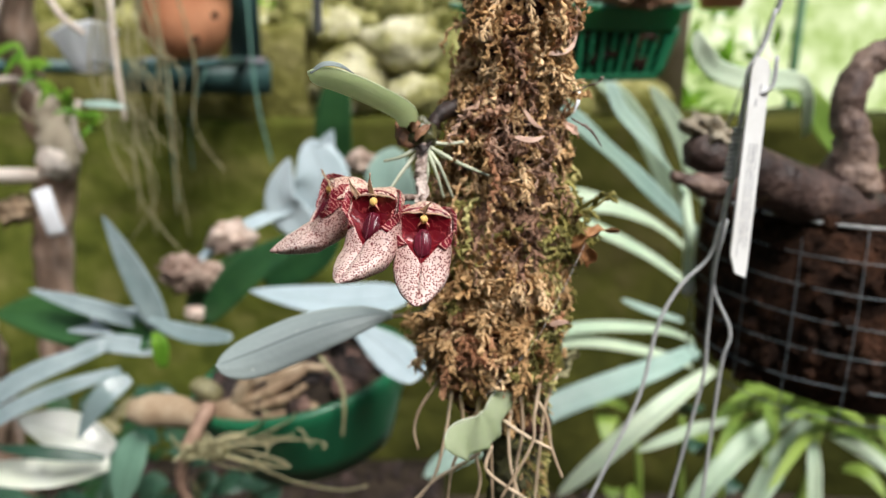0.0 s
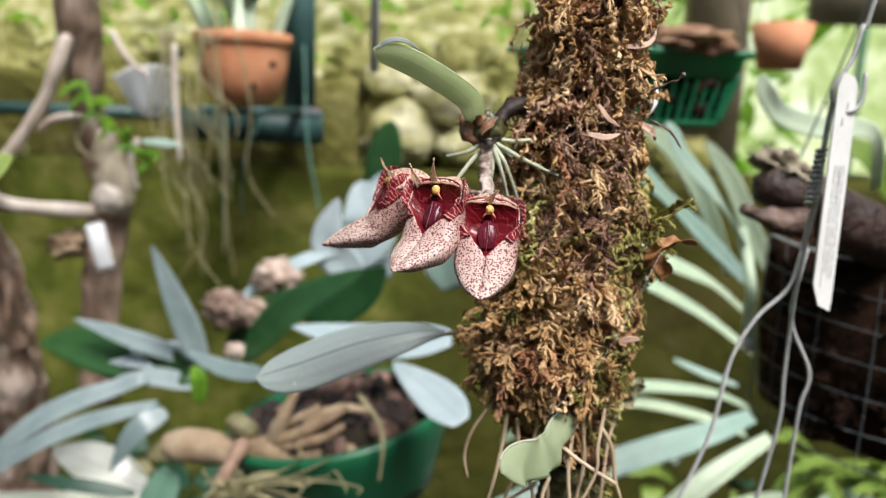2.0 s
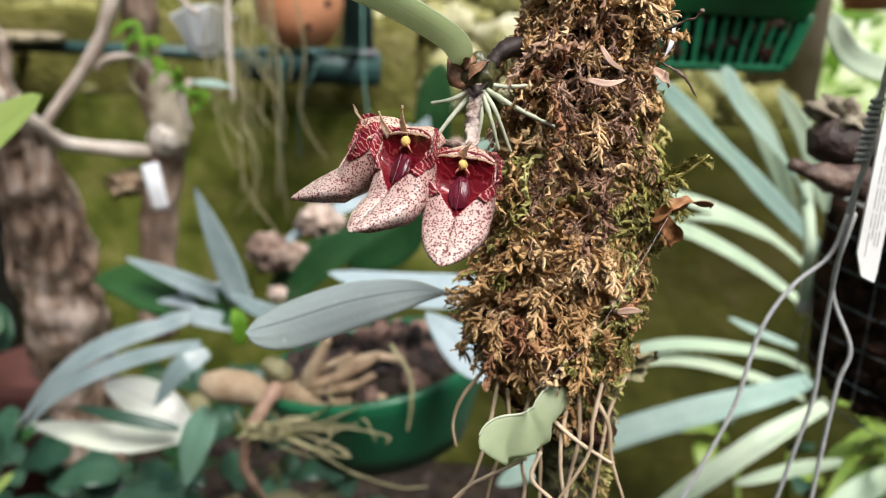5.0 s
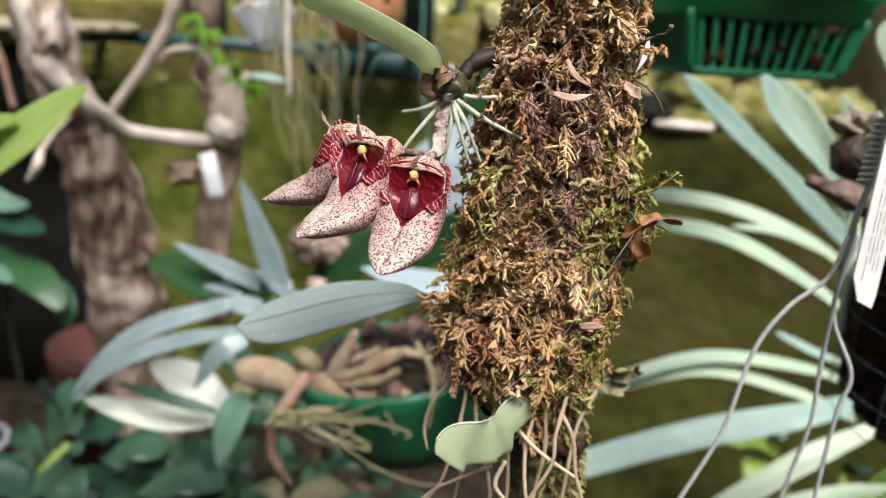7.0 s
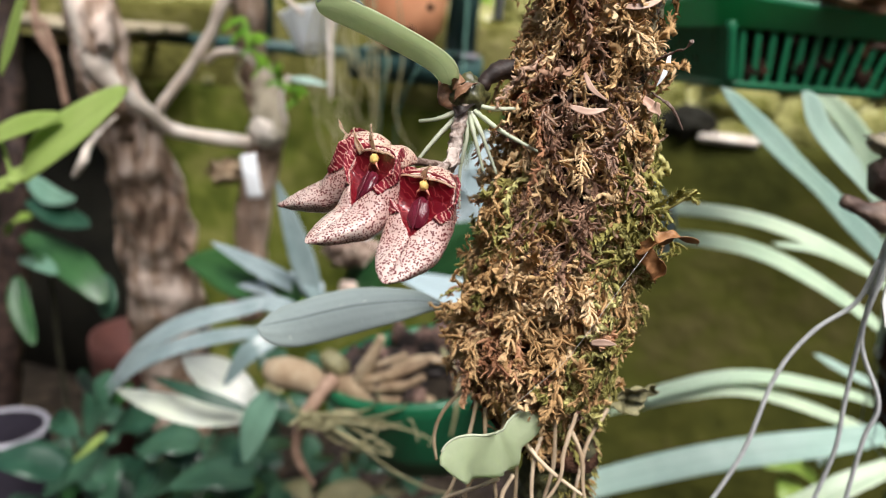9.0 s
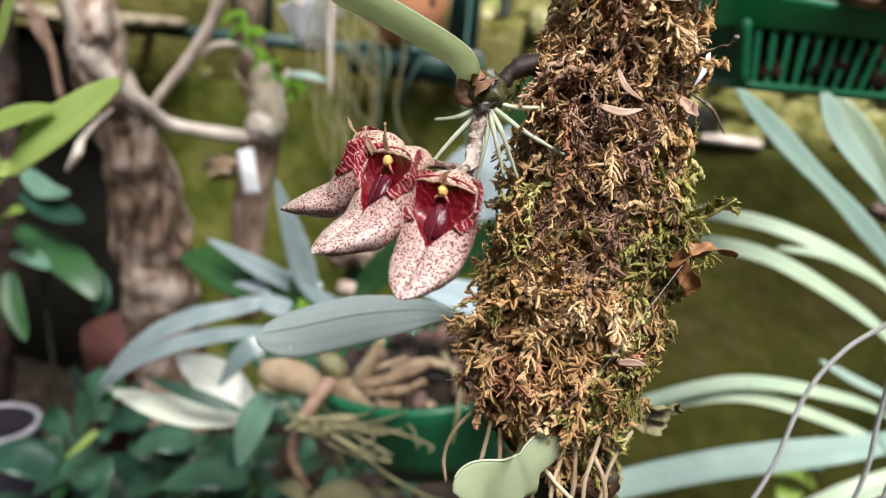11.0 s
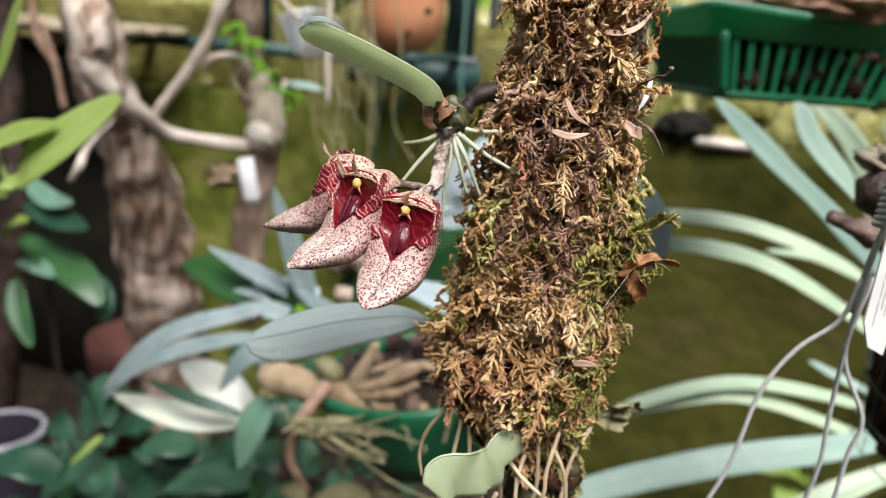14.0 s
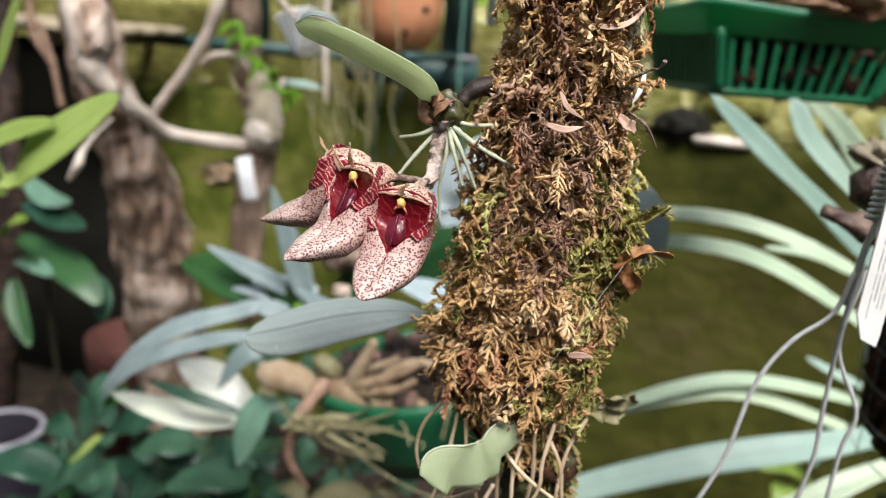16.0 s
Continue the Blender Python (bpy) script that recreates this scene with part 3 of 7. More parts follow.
single("ground_ledge", box((-1.75, 1.30, 0.28), (0.02, 1.66, (-0.1024, 1.6200, 0.4025)[2]), 0.02), M_SOIL, "raised ledge of dark soil along the wall foot", "ground", kind="structure")
single("wall_left", box((-3.7, -1.5, 0.25), (-3.5, 2.2, 2.6), 0.01), M_WALL, "plain mossy side wall", "wall", kind="structure")

# moss and stones along the top of the wall
rng = random.Random(4)
bank = []
for i in range(300):
    x = rng.uniform(-2.3, 0.55)
    row = rng.random()
    s = rng.uniform(0.018, 0.055)
    place = blob((x, 1.70 + 0.45 * row, 1.235 + 0.30 * row * (1 if x < 0.36 else 0.2) + rng.uniform(0, 0.03)), (s * 1.2, s, s * rng.uniform(0.7, 1.3)), 0.6, 1.6, 9, i * 3.7)
    bank.append(place)
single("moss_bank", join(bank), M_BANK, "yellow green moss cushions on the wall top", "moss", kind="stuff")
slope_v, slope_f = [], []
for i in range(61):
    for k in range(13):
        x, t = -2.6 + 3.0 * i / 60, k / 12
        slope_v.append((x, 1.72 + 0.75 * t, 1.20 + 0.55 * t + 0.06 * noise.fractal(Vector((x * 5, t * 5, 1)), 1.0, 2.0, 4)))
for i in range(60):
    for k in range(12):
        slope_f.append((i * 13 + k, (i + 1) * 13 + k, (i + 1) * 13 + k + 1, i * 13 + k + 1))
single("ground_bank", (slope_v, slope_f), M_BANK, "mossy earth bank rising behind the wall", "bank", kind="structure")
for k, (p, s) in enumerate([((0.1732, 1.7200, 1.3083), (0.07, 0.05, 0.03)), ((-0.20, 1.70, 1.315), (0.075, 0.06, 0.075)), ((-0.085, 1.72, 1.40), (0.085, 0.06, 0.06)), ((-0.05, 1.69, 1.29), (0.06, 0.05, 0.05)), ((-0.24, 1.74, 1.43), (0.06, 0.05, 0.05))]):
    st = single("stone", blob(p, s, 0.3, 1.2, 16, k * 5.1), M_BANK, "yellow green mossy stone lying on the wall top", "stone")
# no stone here: a black lump fills in for the shaded gap
single("stone", blob((0.075, 1.655, 1.272), (0.052, 0.035, 0.032), 0.4, 1.4, 16, 2.7), M_SHADE_BLACK, "black lump standing in for the dark hollow beside the plank", "stone")
single("plank", box((0.098, 1.625, 1.238), (0.215, 1.72, 1.256), 0.004), M_BRANCH, "short weathered pale plank on the wall top", "plank")

# the opening to the garden, a self-lit sheet, behind and above the wall
garden = single("backdrop", ([(-6, 5, -1), (7, 5, -1), (7, 5, 5), (-6, 5, 5)], [(0, 1, 2, 3)]), M_GARDEN, "glowing sheet standing in for sunlit garden foliage outside", "garden", kind="structure")
for nm, lo, hi in (("window_frame_1", ((0.7590, 1.9000, 1.6132)[0], 1.90, (0.7590, 1.9000, 1.6132)[2]), (2.4, 1.95, (0.7431, 1.9000, 1.7405)[2])), ("window_frame_2", (0.875, 1.90, 0.9), (0.893, 1.92, (0.7590, 1.9000, 1.6132)[2]))):
    single(nm, box(lo, hi, 0.004), M_PLANK if nm[-1] == "1" else M_FRAME, "weathered bar of the garden opening", "window frame", kind="structure")
single("trim_post", box((0.47, 1.86, 1.2), (0.60, 1.97, 2.5), 0.006), M_PLANK, "tan wooden post beside the garden opening", "post", kind="structure")
hedge_rng = np.random.RandomState(8)


def leaf_cloud(n, centre, spread, size, rs):
    """Many small leaf blades scattered through a volume."""
    verts, faces = [], []
    for _ in range(n):
        c = np.array(centre) + rs.uniform(-1, 1, 3) * np.array(spread)
        d, u = unit(rs.normal(size=3)), unit(rs.normal(size=3))
        s = unit(np.cross(d, u))
        L = size * rs.uniform(0.6, 1.4)
        o = len(verts)
        verts += [c - d * L, c + s * L * 0.35, c + d * L, c - s * L * 0.35]
        faces.append((o, o + 1, o + 2, o + 3))
    return verts, faces


v, f = leaf_cloud(1500, (-0.9, 2.35, 1.5), (1.9, 0.3, 0.45), 0.05, hedge_rng)
single("shrub", (v, f, [(0.5, 0.3)] * len(v)), M_LEAF_BRIGHT, "loose bright shrub growing behind the wall", "shrub", kind="stuff")

# ---- the hanging mount ----
AXIS_Z = np.array([1.235, 1.258, 1.272, 1.283, 1.305, 1.340, 1.367, 1.400, 1.423, 1.47, 1.52])
AXIS_X = np.array([0.0370, 0.0370, 0.0350, 0.0275, 0.0258, 0.0292, 0.0305, 0.0318, 0.0355, 0.0385, 0.040])
HALF_W = np.array([0.0105, 0.0115, 0.0130, 0.0185, 0.0238, 0.0236, 0.0212, 0.0184, 0.0168, 0.0162, 0.016])
AXIS_Y = 0.264


def mount_axis(z):
    return np.array([np.interp(z, AXIS_Z, AXIS_X), AXIS_Y, z])


def moss_radius(z):
    return np.interp(z, AXIS_Z, HALF_W)


def clump_radius(p):
    """The moss's outer face at a place round the mount: cushions and hollows."""
    return float(moss_radius(p[2])) + 0.0006 + 0.0066 * noise.noise(Vector(p) * 80) + 0.0014 * noise.noise(Vector(p) * 240)


mount = thing("orchid_mount", (0.037, AXIS_Y, 1.235), "hanging branch wrapped in golden and brown moss", "orchid mount")
part("branch_core", tube([(0.037, AXIS_Y, 1.205), (0.037, AXIS_Y, 1.26), (0.0366, AXIS_Y, 1.31)], [0.009, 0.0105, 0.0115], 50, 30, 0.4, 0.004), M_DARKBARK, mount, "dark wet lower end of the branch")
part("branch_core", tube([(0.0366, AXIS_Y, 1.309), (0.0365, AXIS_Y, 1.33), (0.0375, AXIS_Y, 1.41), (0.040, AXIS_Y, 1.60), (0.042, AXIS_Y, 1.775)], [0.0115, 0.0115, 0.0125, 0.0145, 0.0145], 170, 40, 0.22, 0.006), M_BARK, mount, "grey lichened bark showing beside the moss")


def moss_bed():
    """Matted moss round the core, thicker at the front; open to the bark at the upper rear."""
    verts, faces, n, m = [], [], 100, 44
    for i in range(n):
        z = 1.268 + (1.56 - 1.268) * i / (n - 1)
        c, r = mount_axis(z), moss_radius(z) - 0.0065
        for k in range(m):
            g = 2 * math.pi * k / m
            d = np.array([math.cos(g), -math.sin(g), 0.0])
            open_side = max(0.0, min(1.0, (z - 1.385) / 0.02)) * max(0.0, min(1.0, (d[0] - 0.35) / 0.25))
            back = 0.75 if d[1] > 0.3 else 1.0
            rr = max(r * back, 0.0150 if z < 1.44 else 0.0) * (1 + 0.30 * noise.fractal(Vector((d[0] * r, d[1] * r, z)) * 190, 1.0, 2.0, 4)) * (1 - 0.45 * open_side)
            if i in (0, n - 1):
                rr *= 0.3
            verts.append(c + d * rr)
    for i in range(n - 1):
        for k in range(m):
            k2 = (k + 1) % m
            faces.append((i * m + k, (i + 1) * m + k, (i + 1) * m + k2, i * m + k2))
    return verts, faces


part("moss_bed", moss_bed(), M_BED, mount, "matted brown moss darkened for shade in the hollows")


def shoots(P, R, spike, out, rs, flat=0.7):
    """Scaly moss shoots: three-sided stems along the lines P with small leaf points standing off every joint."""
    B, K = P.shape[:2]
    T = np.gradient(P, axis=1)
    T /= np.linalg.norm(T, axis=2, keepdims=True) + 1e-12
    A = np.cross(T, out + np.array([0.03, 0.05, 0.02]))
    A /= np.linalg.norm(A, axis=2, keepdims=True) + 1e-9
    C = np.cross(T, A)
    rows = [P + (A * math.cos(g) * 1.2 + C * math.sin(g) * flat) * R[..., None] for g in (0, 2.0944, 4.1888)]
    rings = np.stack(rows, 2).reshape(B, K * 3, 3)
    tips = []
    for g in (1.0472, 3.1416, 5.236):
        L = spike * rs.uniform(0.5, 1.3, (B, K - 2, 1))
        g2 = g + rs.uniform(-0.5, 0.5, (B, K - 2, 1))
        tips.append(P[:, 1:-1] + (A[:, 1:-1] * np.cos(g2) * 1.2 + C[:, 1:-1] * np.sin(g2) * flat) * (R[:, 1:-1, None] + L * 0.75) + T[:, 1:-1] * L * 1.1)
    tips = np.stack(tips, 2).reshape(B, (K - 2) * 3, 3)
    V = np.concatenate([rings, tips], 1)
    quads = [(i * 3 + k, i * 3 + (k + 1) % 3, i * 3 + 3 + (k + 1) % 3, i * 3 + 3 + k) for i in range(K - 1) for k in range(3)]
    tris = [((j + 1) * 3 + k, (j + 1) * 3 + (k + 1) % 3, K * 3 + j * 3 + k) for j in range(K - 2) for k in range(3)]
    base = (np.arange(B) * V.shape[1])[:, None, None]
    return V.reshape(-1, 3), (np.array(quads)[None] + base).reshape(-1, 4), (np.array(tris)[None] + base).reshape(-1, 3), V.shape[1]


def moss_line(rs, root, out, d, length, n, curl, droop, wander, reach):
    """The curling run of one stem over the face of the moss."""
    p, line, step = np.array(root), [], length / (n - 1)
    for i in range(n):
        line.append(p)
        d = unit(d + curl + rs.normal(size=3) * wander + np.array([0, 0, -droop]))
        q = p + d * step
        ax = mount_axis(q[2])
        rad = q[:2] - ax[:2]
        dist, keep = np.hypot(*rad), clump_radius(q) - 0.0042
        if dist < keep:
            q[:2] = ax[:2] + rad / (dist + 1e-9) * keep
        elif dist > keep + reach:
            q[:2] = ax[:2] + rad / dist * (keep + reach)
        p = q
    return np.array(line)


def grow(kind, V, Q, T):
    o = sum(len(v) for v in kind[0])
    kind[0].append(V)
    kind[1].append(Q + o)
    kind[2].append(T + o)


def frond(rs, kind, root, out, d, length, branch, thick, droop, reach):
    """A feathery moss frond: a scaly curling stem with curled scaly side branches."""
    n = 12
    line = moss_line(rs, root, out, d, length, n, rs.normal(size=3) * 0.20, droop, 0.14, reach)
    V0, Q0, T0, _ = shoots(line[None], (thick * (1 - 0.5 * np.linspace(0, 1, n)))[None], 0.0006, out, rs)
    m = max(9, int(length / 0.00080))
    s = np.clip(np.linspace(0.05, 1.0, m) + rs.uniform(-0.03, 0.03, m), 0, 1)
    u = np.linspace(0, 1, n)
    ways = np.gradient(line, axis=0)
    ways /= np.linalg.norm(ways, axis=1)[:, None] + 1e-12
    at = np.stack([np.interp(s, u, line[:, k]) for k in range(3)], 1)
    dd = np.stack([np.interp(s, u, ways[:, k]) for k in range(3)], 1)
    side = np.cross(dd, out)
    side /= np.linalg.norm(side, axis=1)[:, None] + 1e-9
    sg = np.where(np.arange(m) % 2, 1.0, -1.0)[:, None]
    L = (branch * (0.35 + 0.65 * np.sin(math.pi * (0.15 + 0.8 * s))) * rs.uniform(0.45, 1.25, m))[:, None]
    e = dd * 0.5 + side * sg * 0.9 + out * rs.uniform(-0.1, 0.75, m)[:, None] + rs.normal(size=(m, 3)) * 0.22
    bend = dd * 0.30 - side * sg * 0.10 - out * 0.12 + np.array([0, 0, -0.16]) + rs.normal(size=(m, 3)) * 0.32
    pts = [at]
    for j in range(5):
        e = e / (np.linalg.norm(e, axis=1)[:, None] + 1e-9)
        pts.append(pts[-1] + e * L / 5)
        e = e + bend
    P = np.stack(pts, 1)
    R = np.array([0.60, 0.85, 1.0, 0.95, 0.7, 0.12])[None] * (thick * 0.64 * rs.uniform(0.7, 1.2, m))[:, None]
    V1, Q1, T1, per = shoots(P, R, 0.00028, out, rs, 0.6)
    o = len(V0)
    joints = np.stack([np.round(s * (n - 1)).astype(int) * 3, o + np.arange(m) * per, o + np.arange(m) * per + 1], 1)
    grow(kind, np.concatenate([V0, V1]), np.concatenate([Q0, Q1 + o]), np.concatenate([T0, T1 + o, joints]))


def rope(rs, kind, root, out, d, length, thick, spike, curl, droop, reach):
    """A single moss stem: crimped and scalloped with small leaves when alive, wiry when they are gone."""
    n = max(9, int(length / 0.00085))
    line = moss_line(rs, root, out, d, length, n, rs.normal(size=3) * curl * 0.6, droop, 0.20, reach)
    T = np.gradient(line, axis=0)
    A = np.cross(T, out)
    A /= np.linalg.norm(A, axis=1)[:, None] + 1e-9
    w = np.arange(n) * rs.uniform(0.9, 1.7) + rs.uniform(0, 6)
    line = line + (A * np.sin(w)[:, None] + out * np.cos(0.8 * w)[:, None] * 0.6) * thick * rs.uniform(0.5, 1.1)
    R = thick * (1 - 0.6 * np.linspace(0, 1, n) ** 2) * (1 + 0.35 * np.sin(2.3 * w))
    grow(kind, *shoots(line[None], R[None], spike, out, rs, 0.75)[:3])


def moss():
    """Three layers: wiry tangle beneath, small fronds over it, large hanging fronds and ropes on top."""
    rs = np.random.RandomState(23)
    kinds = {k: ([], [], []) for k in ("gold", "brown", "red", "green")}
    for i in range(5300):
        layer = 0 if i < 1800 else 1 if i < 3800 else 2
        z = rs.uniform(1.278, 1.50) if i % 5 else rs.uniform(1.284, 1.36)
        g = rs.uniform(-0.3, math.pi + 0.3) if rs.rand() < 0.92 else rs.uniform(math.pi, 2 * math.pi)
        out = np.array([math.cos(g), -math.sin(g), 0.0])
        if z > 1.385 and out[0] > 0.84 and rs.rand() < 0.9:
            continue
        c = mount_axis(z)
        r = clump_radius(c + out * moss_radius(z))
        q = Vector(c + out * r)
        n1, n2, n3 = noise.noise(q * 62), noise.noise(q * 70 + Vector((5, 0, 0))), noise.noise(q * 55 + Vector((0, 9, 0)))
        bald = (1.333 < z < 1.398 and -0.5 < out[0] < 0.55) + 0.9 * n3 > 0.55
        fine = 0.72 if z > 1.36 else 0.92
        if layer == 2 and (z < 1.302 or (z > 1.385 and out[0] > 0.72)):
            continue
        if bald and layer and rs.rand() < (0.0 if layer == 1 else 0.7):
            continue
        green = 0.02 + 3.6 * max(0, out[0] - 0.3) * (1.1 if z < 1.37 else 0.2) + (0.75 if out[0] < -0.5 and 1.32 < z < 1.368 else 0) + 0.3 * max(0, n2)
        red = (3.0 if 1.286 < z < 1.322 and out[0] < 0.0 and n3 < 0.25 else 0.45 if z > 1.38 else 0.2) + 0.9 * max(0, -n2)
        # the underlayer leans to brown, deepening the shade of the hollows
        brown = (1.6 if bald else 0.45 if z > 1.37 else 0.12) + (0.9 if z > 1.33 else 0.3) * max(0, n1) + (1.5 if layer == 0 else 0)
        gold = 1.05 + 2.4 * max(0, -n1) + (1.2 if 1.36 < z < 1.42 and 0.3 < out[0] < 0.75 else 0)
        green, red, brown, gold = green ** 2.6, red ** 2.6, brown ** 2.6, gold ** 2.6
        pick = rs.rand() * (green + red + brown + gold)
        kind = kinds["green" if pick < green else "red" if pick < green + red else "brown" if pick < green + red + brown else "gold"]
        lean = 1.9 * noise.noise(q * 45 + Vector((0, 0, 7))) + rs.normal() * 0.35
        down = np.cross(out, (0, 0, 1)) * math.sin(lean) - np.array([0, 0, 1]) * math.cos(lean)
        d = unit(down + out * rs.uniform(0.0, 0.8))
        if layer == 0:
            rope(rs, kind, c + out * (r - 0.0065 + 0.002 * rs.rand()), out, d, rs.uniform(0.006, 0.018), rs.uniform(0.00025, 0.00048), rs.choice([0.0003, 0.0007]), 0.42, 0.02, 0.0018 + 0.003 * bald)
        elif layer == 1:
            if bald or rs.rand() < 0.40:
                rope(rs, kind, c + out * (r - 0.005), out, d, rs.uniform(0.007, 0.019), rs.uniform(0.00035, 0.00060) if bald else rs.uniform(0.00052, 0.00090), rs.uniform(0.0005, 0.0010), 0.42, 0.03, 0.003 + 0.005 * rs.rand() ** 2)
            else:
                frond(rs, kind, c + out * (r - 0.0055), out, d, rs.uniform(0.007, 0.015), rs.uniform(0.0030, 0.0050), fine * rs.uniform(0.00060, 0.00088), rs.uniform(0.0, 0.1), 0.002 + 0.004 * rs.rand() ** 2)
        elif rs.rand() < (0.62 if z > 1.36 else 0.32):
            rope(rs, kind, c + out * (r - 0.004), out, unit(d + out * 0.4), rs.uniform(0.016, 0.038), rs.uniform(0.00070, 0.00105), rs.uniform(0.0006, 0.0012), 0.30, 0.07, 0.0045 + 0.0075 * rs.rand() ** 2)
        else:
            frond(rs, kind, c + out * (r - 0.004), out, unit(d + out * 0.3), rs.uniform(0.012, 0.026), rs.uniform(0.0032, 0.0056), fine * rs.uniform(0.00075, 0.00105), rs.uniform(0.05, 0.20), 0.0042 + 0.0075 * rs.rand() ** 2)
    for i in range(420):
        z, g = rs.uniform(1.236, 1.292), rs.uniform(-0.5, math.pi + 0.2)
        out = np.array([math.cos(g), -math.sin(g), 0.0])
        if noise.noise(Vector((g * 1.3, z * 60, 3))) + 0.5 * out[0] < -0.05:
            continue
        c = np.array([0.037, AXIS_Y, z])
        d = unit(np.cross(out, (0, 0, 1)) * rs.normal() * 0.7 + np.array([0, 0, -0.6]) + out * 0.8)
        line = spline([c + out * 0.0095, c + out * 0.0115 + d * 0.0012, c + out * 0.0115 + d * rs.uniform(0.002, 0.0042)], 7)
        grow(kinds["green" if rs.rand() < 0.8 else "gold"], *shoots(line[None], (rs.uniform(0.00025, 0.00045) * np.linspace(1, 0.4, 7))[None], 0.0007, out, rs, 0.9)[:3])
    return {k: (np.concatenate(v).tolist(), np.concatenate(q).tolist() + np.concatenate(t).tolist()) for k, (v, q, t) in kinds.items()}


STRANDS = moss()
for key, mat, label in (("gold", M_MOSS_GOLD, "golden tan dry moss strands"), ("brown", M_MOSS_BROWN, "dark brown dead moss strands"), ("red", M_MOSS_RED, "rusty brown moss strands"), ("green", M_MOSS_GREEN, "yellow green living moss strands")):
    part("moss", STRANDS[key], mat, mount, label, kind="stuff")

rs = np.random.RandomState(5)
for i in range(64):
    z = rs.uniform(1.29, 1.44)
    g = rs.uniform(0.25, math.pi - 0.4)
    out = np.array([math.cos(g), -math.sin(g), 0])
    p = mount_axis(z) + out * (moss_radius(z) - 0.0025)
    d = unit(np.cross(out, (0, 0, 1)) * rs.normal() + np.array([0, 0, rs.normal()]) + out * 0.25)
    L = rs.uniform(0.003, 0.0065)
    part("wood_fibre", tube([p - d * L, p + rs.normal(size=3) * 0.0005, p + d * L], [0.0005, 0.0007, 0.0003], 5, 5), M_CHIP, mount)


def ribbon(pts, width, normal, mat, parent, name="tie_strip", label=""):
    return part(name, leaf(pts, width, normal, "lance", 0.25, 0.00025, 16, 5), mat, parent, label)


ribbon([(0.0333, 0.2400, 1.3902), (0.0361, 0.2385, 1.3863), (0.0403, 0.2400, 1.3837)], 0.0014, (0, -1, 0.2), M_STRIP, mount, label="curled pinkish dry strip")
ribbon([(0.0306, 0.2400, 1.3815), (0.0358, 0.2385, 1.3807), (0.0406, 0.2400, 1.3819)], 0.0019, (0, -1, 0.3), M_STRIP, mount, label="curled pinkish dry strip")
ribbon([(0.0375, 0.2450, 1.4073), (0.0441, 0.2440, 1.4072), (0.0486, 0.2470, 1.4093), (0.0518, 0.2560, 1.4151)], 0.0016, (0.2, -1, 0.4), M_STRIP, mount, label="pale flat tie round the branch")
ribbon([(0.0531, 0.2560, 1.3963), (0.0525, 0.2530, 1.3918), (0.0510, 0.2520, 1.3880)], 0.0015, (0.5, -1, 0.1), M_CUP, mount, label="white plastic tie")
part("bark_scrap", leaf([(0.0478, 0.2510, 1.3848), (0.0508, 0.2490, 1.3830), (0.0534, 0.2520, 1.3808)], 0.0030, (0.3, -1, 0.2), "round", 0.2, 0.0004, 18, 9, 0.4, 0.1, 0, 0.0014), M_STRIP, mount, "pale flaky bark scrap")
ribbon([(0.0443, 0.2385, 1.3185), (0.0479, 0.2380, 1.3196), (0.0513, 0.2385, 1.3194)], 0.0022, (0, -1, 0), M_STRIP, mount, "wood_fibre", "pale wood splinter")

# twigs, a green shoot and dry leaves at the mount's edge
part("dry_twig", tube([(0.0502, 0.2500, 1.3947), (0.0546, 0.2470, 1.3973), (0.0567, 0.2450, 1.3979), (0.0582, 0.2440, 1.4000)], [0.0004, 0.0003, 0.0002, 0.0006], 30, 7, 0.9, 0.0012), M_STALK, mount)
part("dry_twig", tube([(0.0502, 0.2500, 1.3865), (0.0560, 0.2460, 1.3830), (0.0593, 0.2440, 1.3781)], [0.0003, 0.0004, 0.00015], 30, 6, 0.9, 0.0009), M_STALK, mount)
shoot = part("green_shoot", tube([(0.0523, 0.2520, 1.3536), (0.0590, 0.2490, 1.3569), (0.0650, 0.2470, 1.3627)], [0.0007, 0.0006, 0.0003], 12, 6), M_MOSS_GREEN, mount, "living yellow green moss shoot")
fluff = ([], [], [])
for root, tip in (((0.0523, 0.2520, 1.3536), (0.0650, 0.2470, 1.3627)), ((0.0560, 0.2500, 1.3556), (0.0605, 0.2470, 1.3536)), ((0.0590, 0.2490, 1.3572), (0.0618, 0.2480, 1.3622)), ((0.0625, 0.2480, 1.3600), (0.0662, 0.2465, 1.3596))):
    line = spline([root, (np.array(root) + tip) / 2 + (0, 0, 0.0009), tip], max(8, int(np.linalg.norm(np.subtract(tip, root)) / 0.0006)))
    for k in range(2):
        grow(fluff, *shoots((line + rs.normal(size=line.shape) * 0.00018)[None], np.linspace(0.00055, 0.0004, len(line))[None], 0.0011, np.array([0.1, -1.0, 0.2 - 0.6 * k]), rs, 0.9)[:3])
sv, sf = np.concatenate(fluff[0]).tolist(), np.concatenate(fluff[1]).tolist() + np.concatenate(fluff[2]).tolist()
part("fluff", (sv, sf), M_MOSS_GREEN, shoot, "short crowded moss foliage", kind="stuff")
part("dry_leaf", leaf([(0.0523, 0.2520, 1.3428), (0.0603, 0.2480, 1.3481), (0.0678, 0.2500, 1.3483)], 0.0050, (0.2, -0.8, 0.5), "round", 0.7, 0.0004, 24, 13, 1.4, 0.10, 0, 0.0016), M_DRYLEAF, mount, "curled orange brown dry leaf")
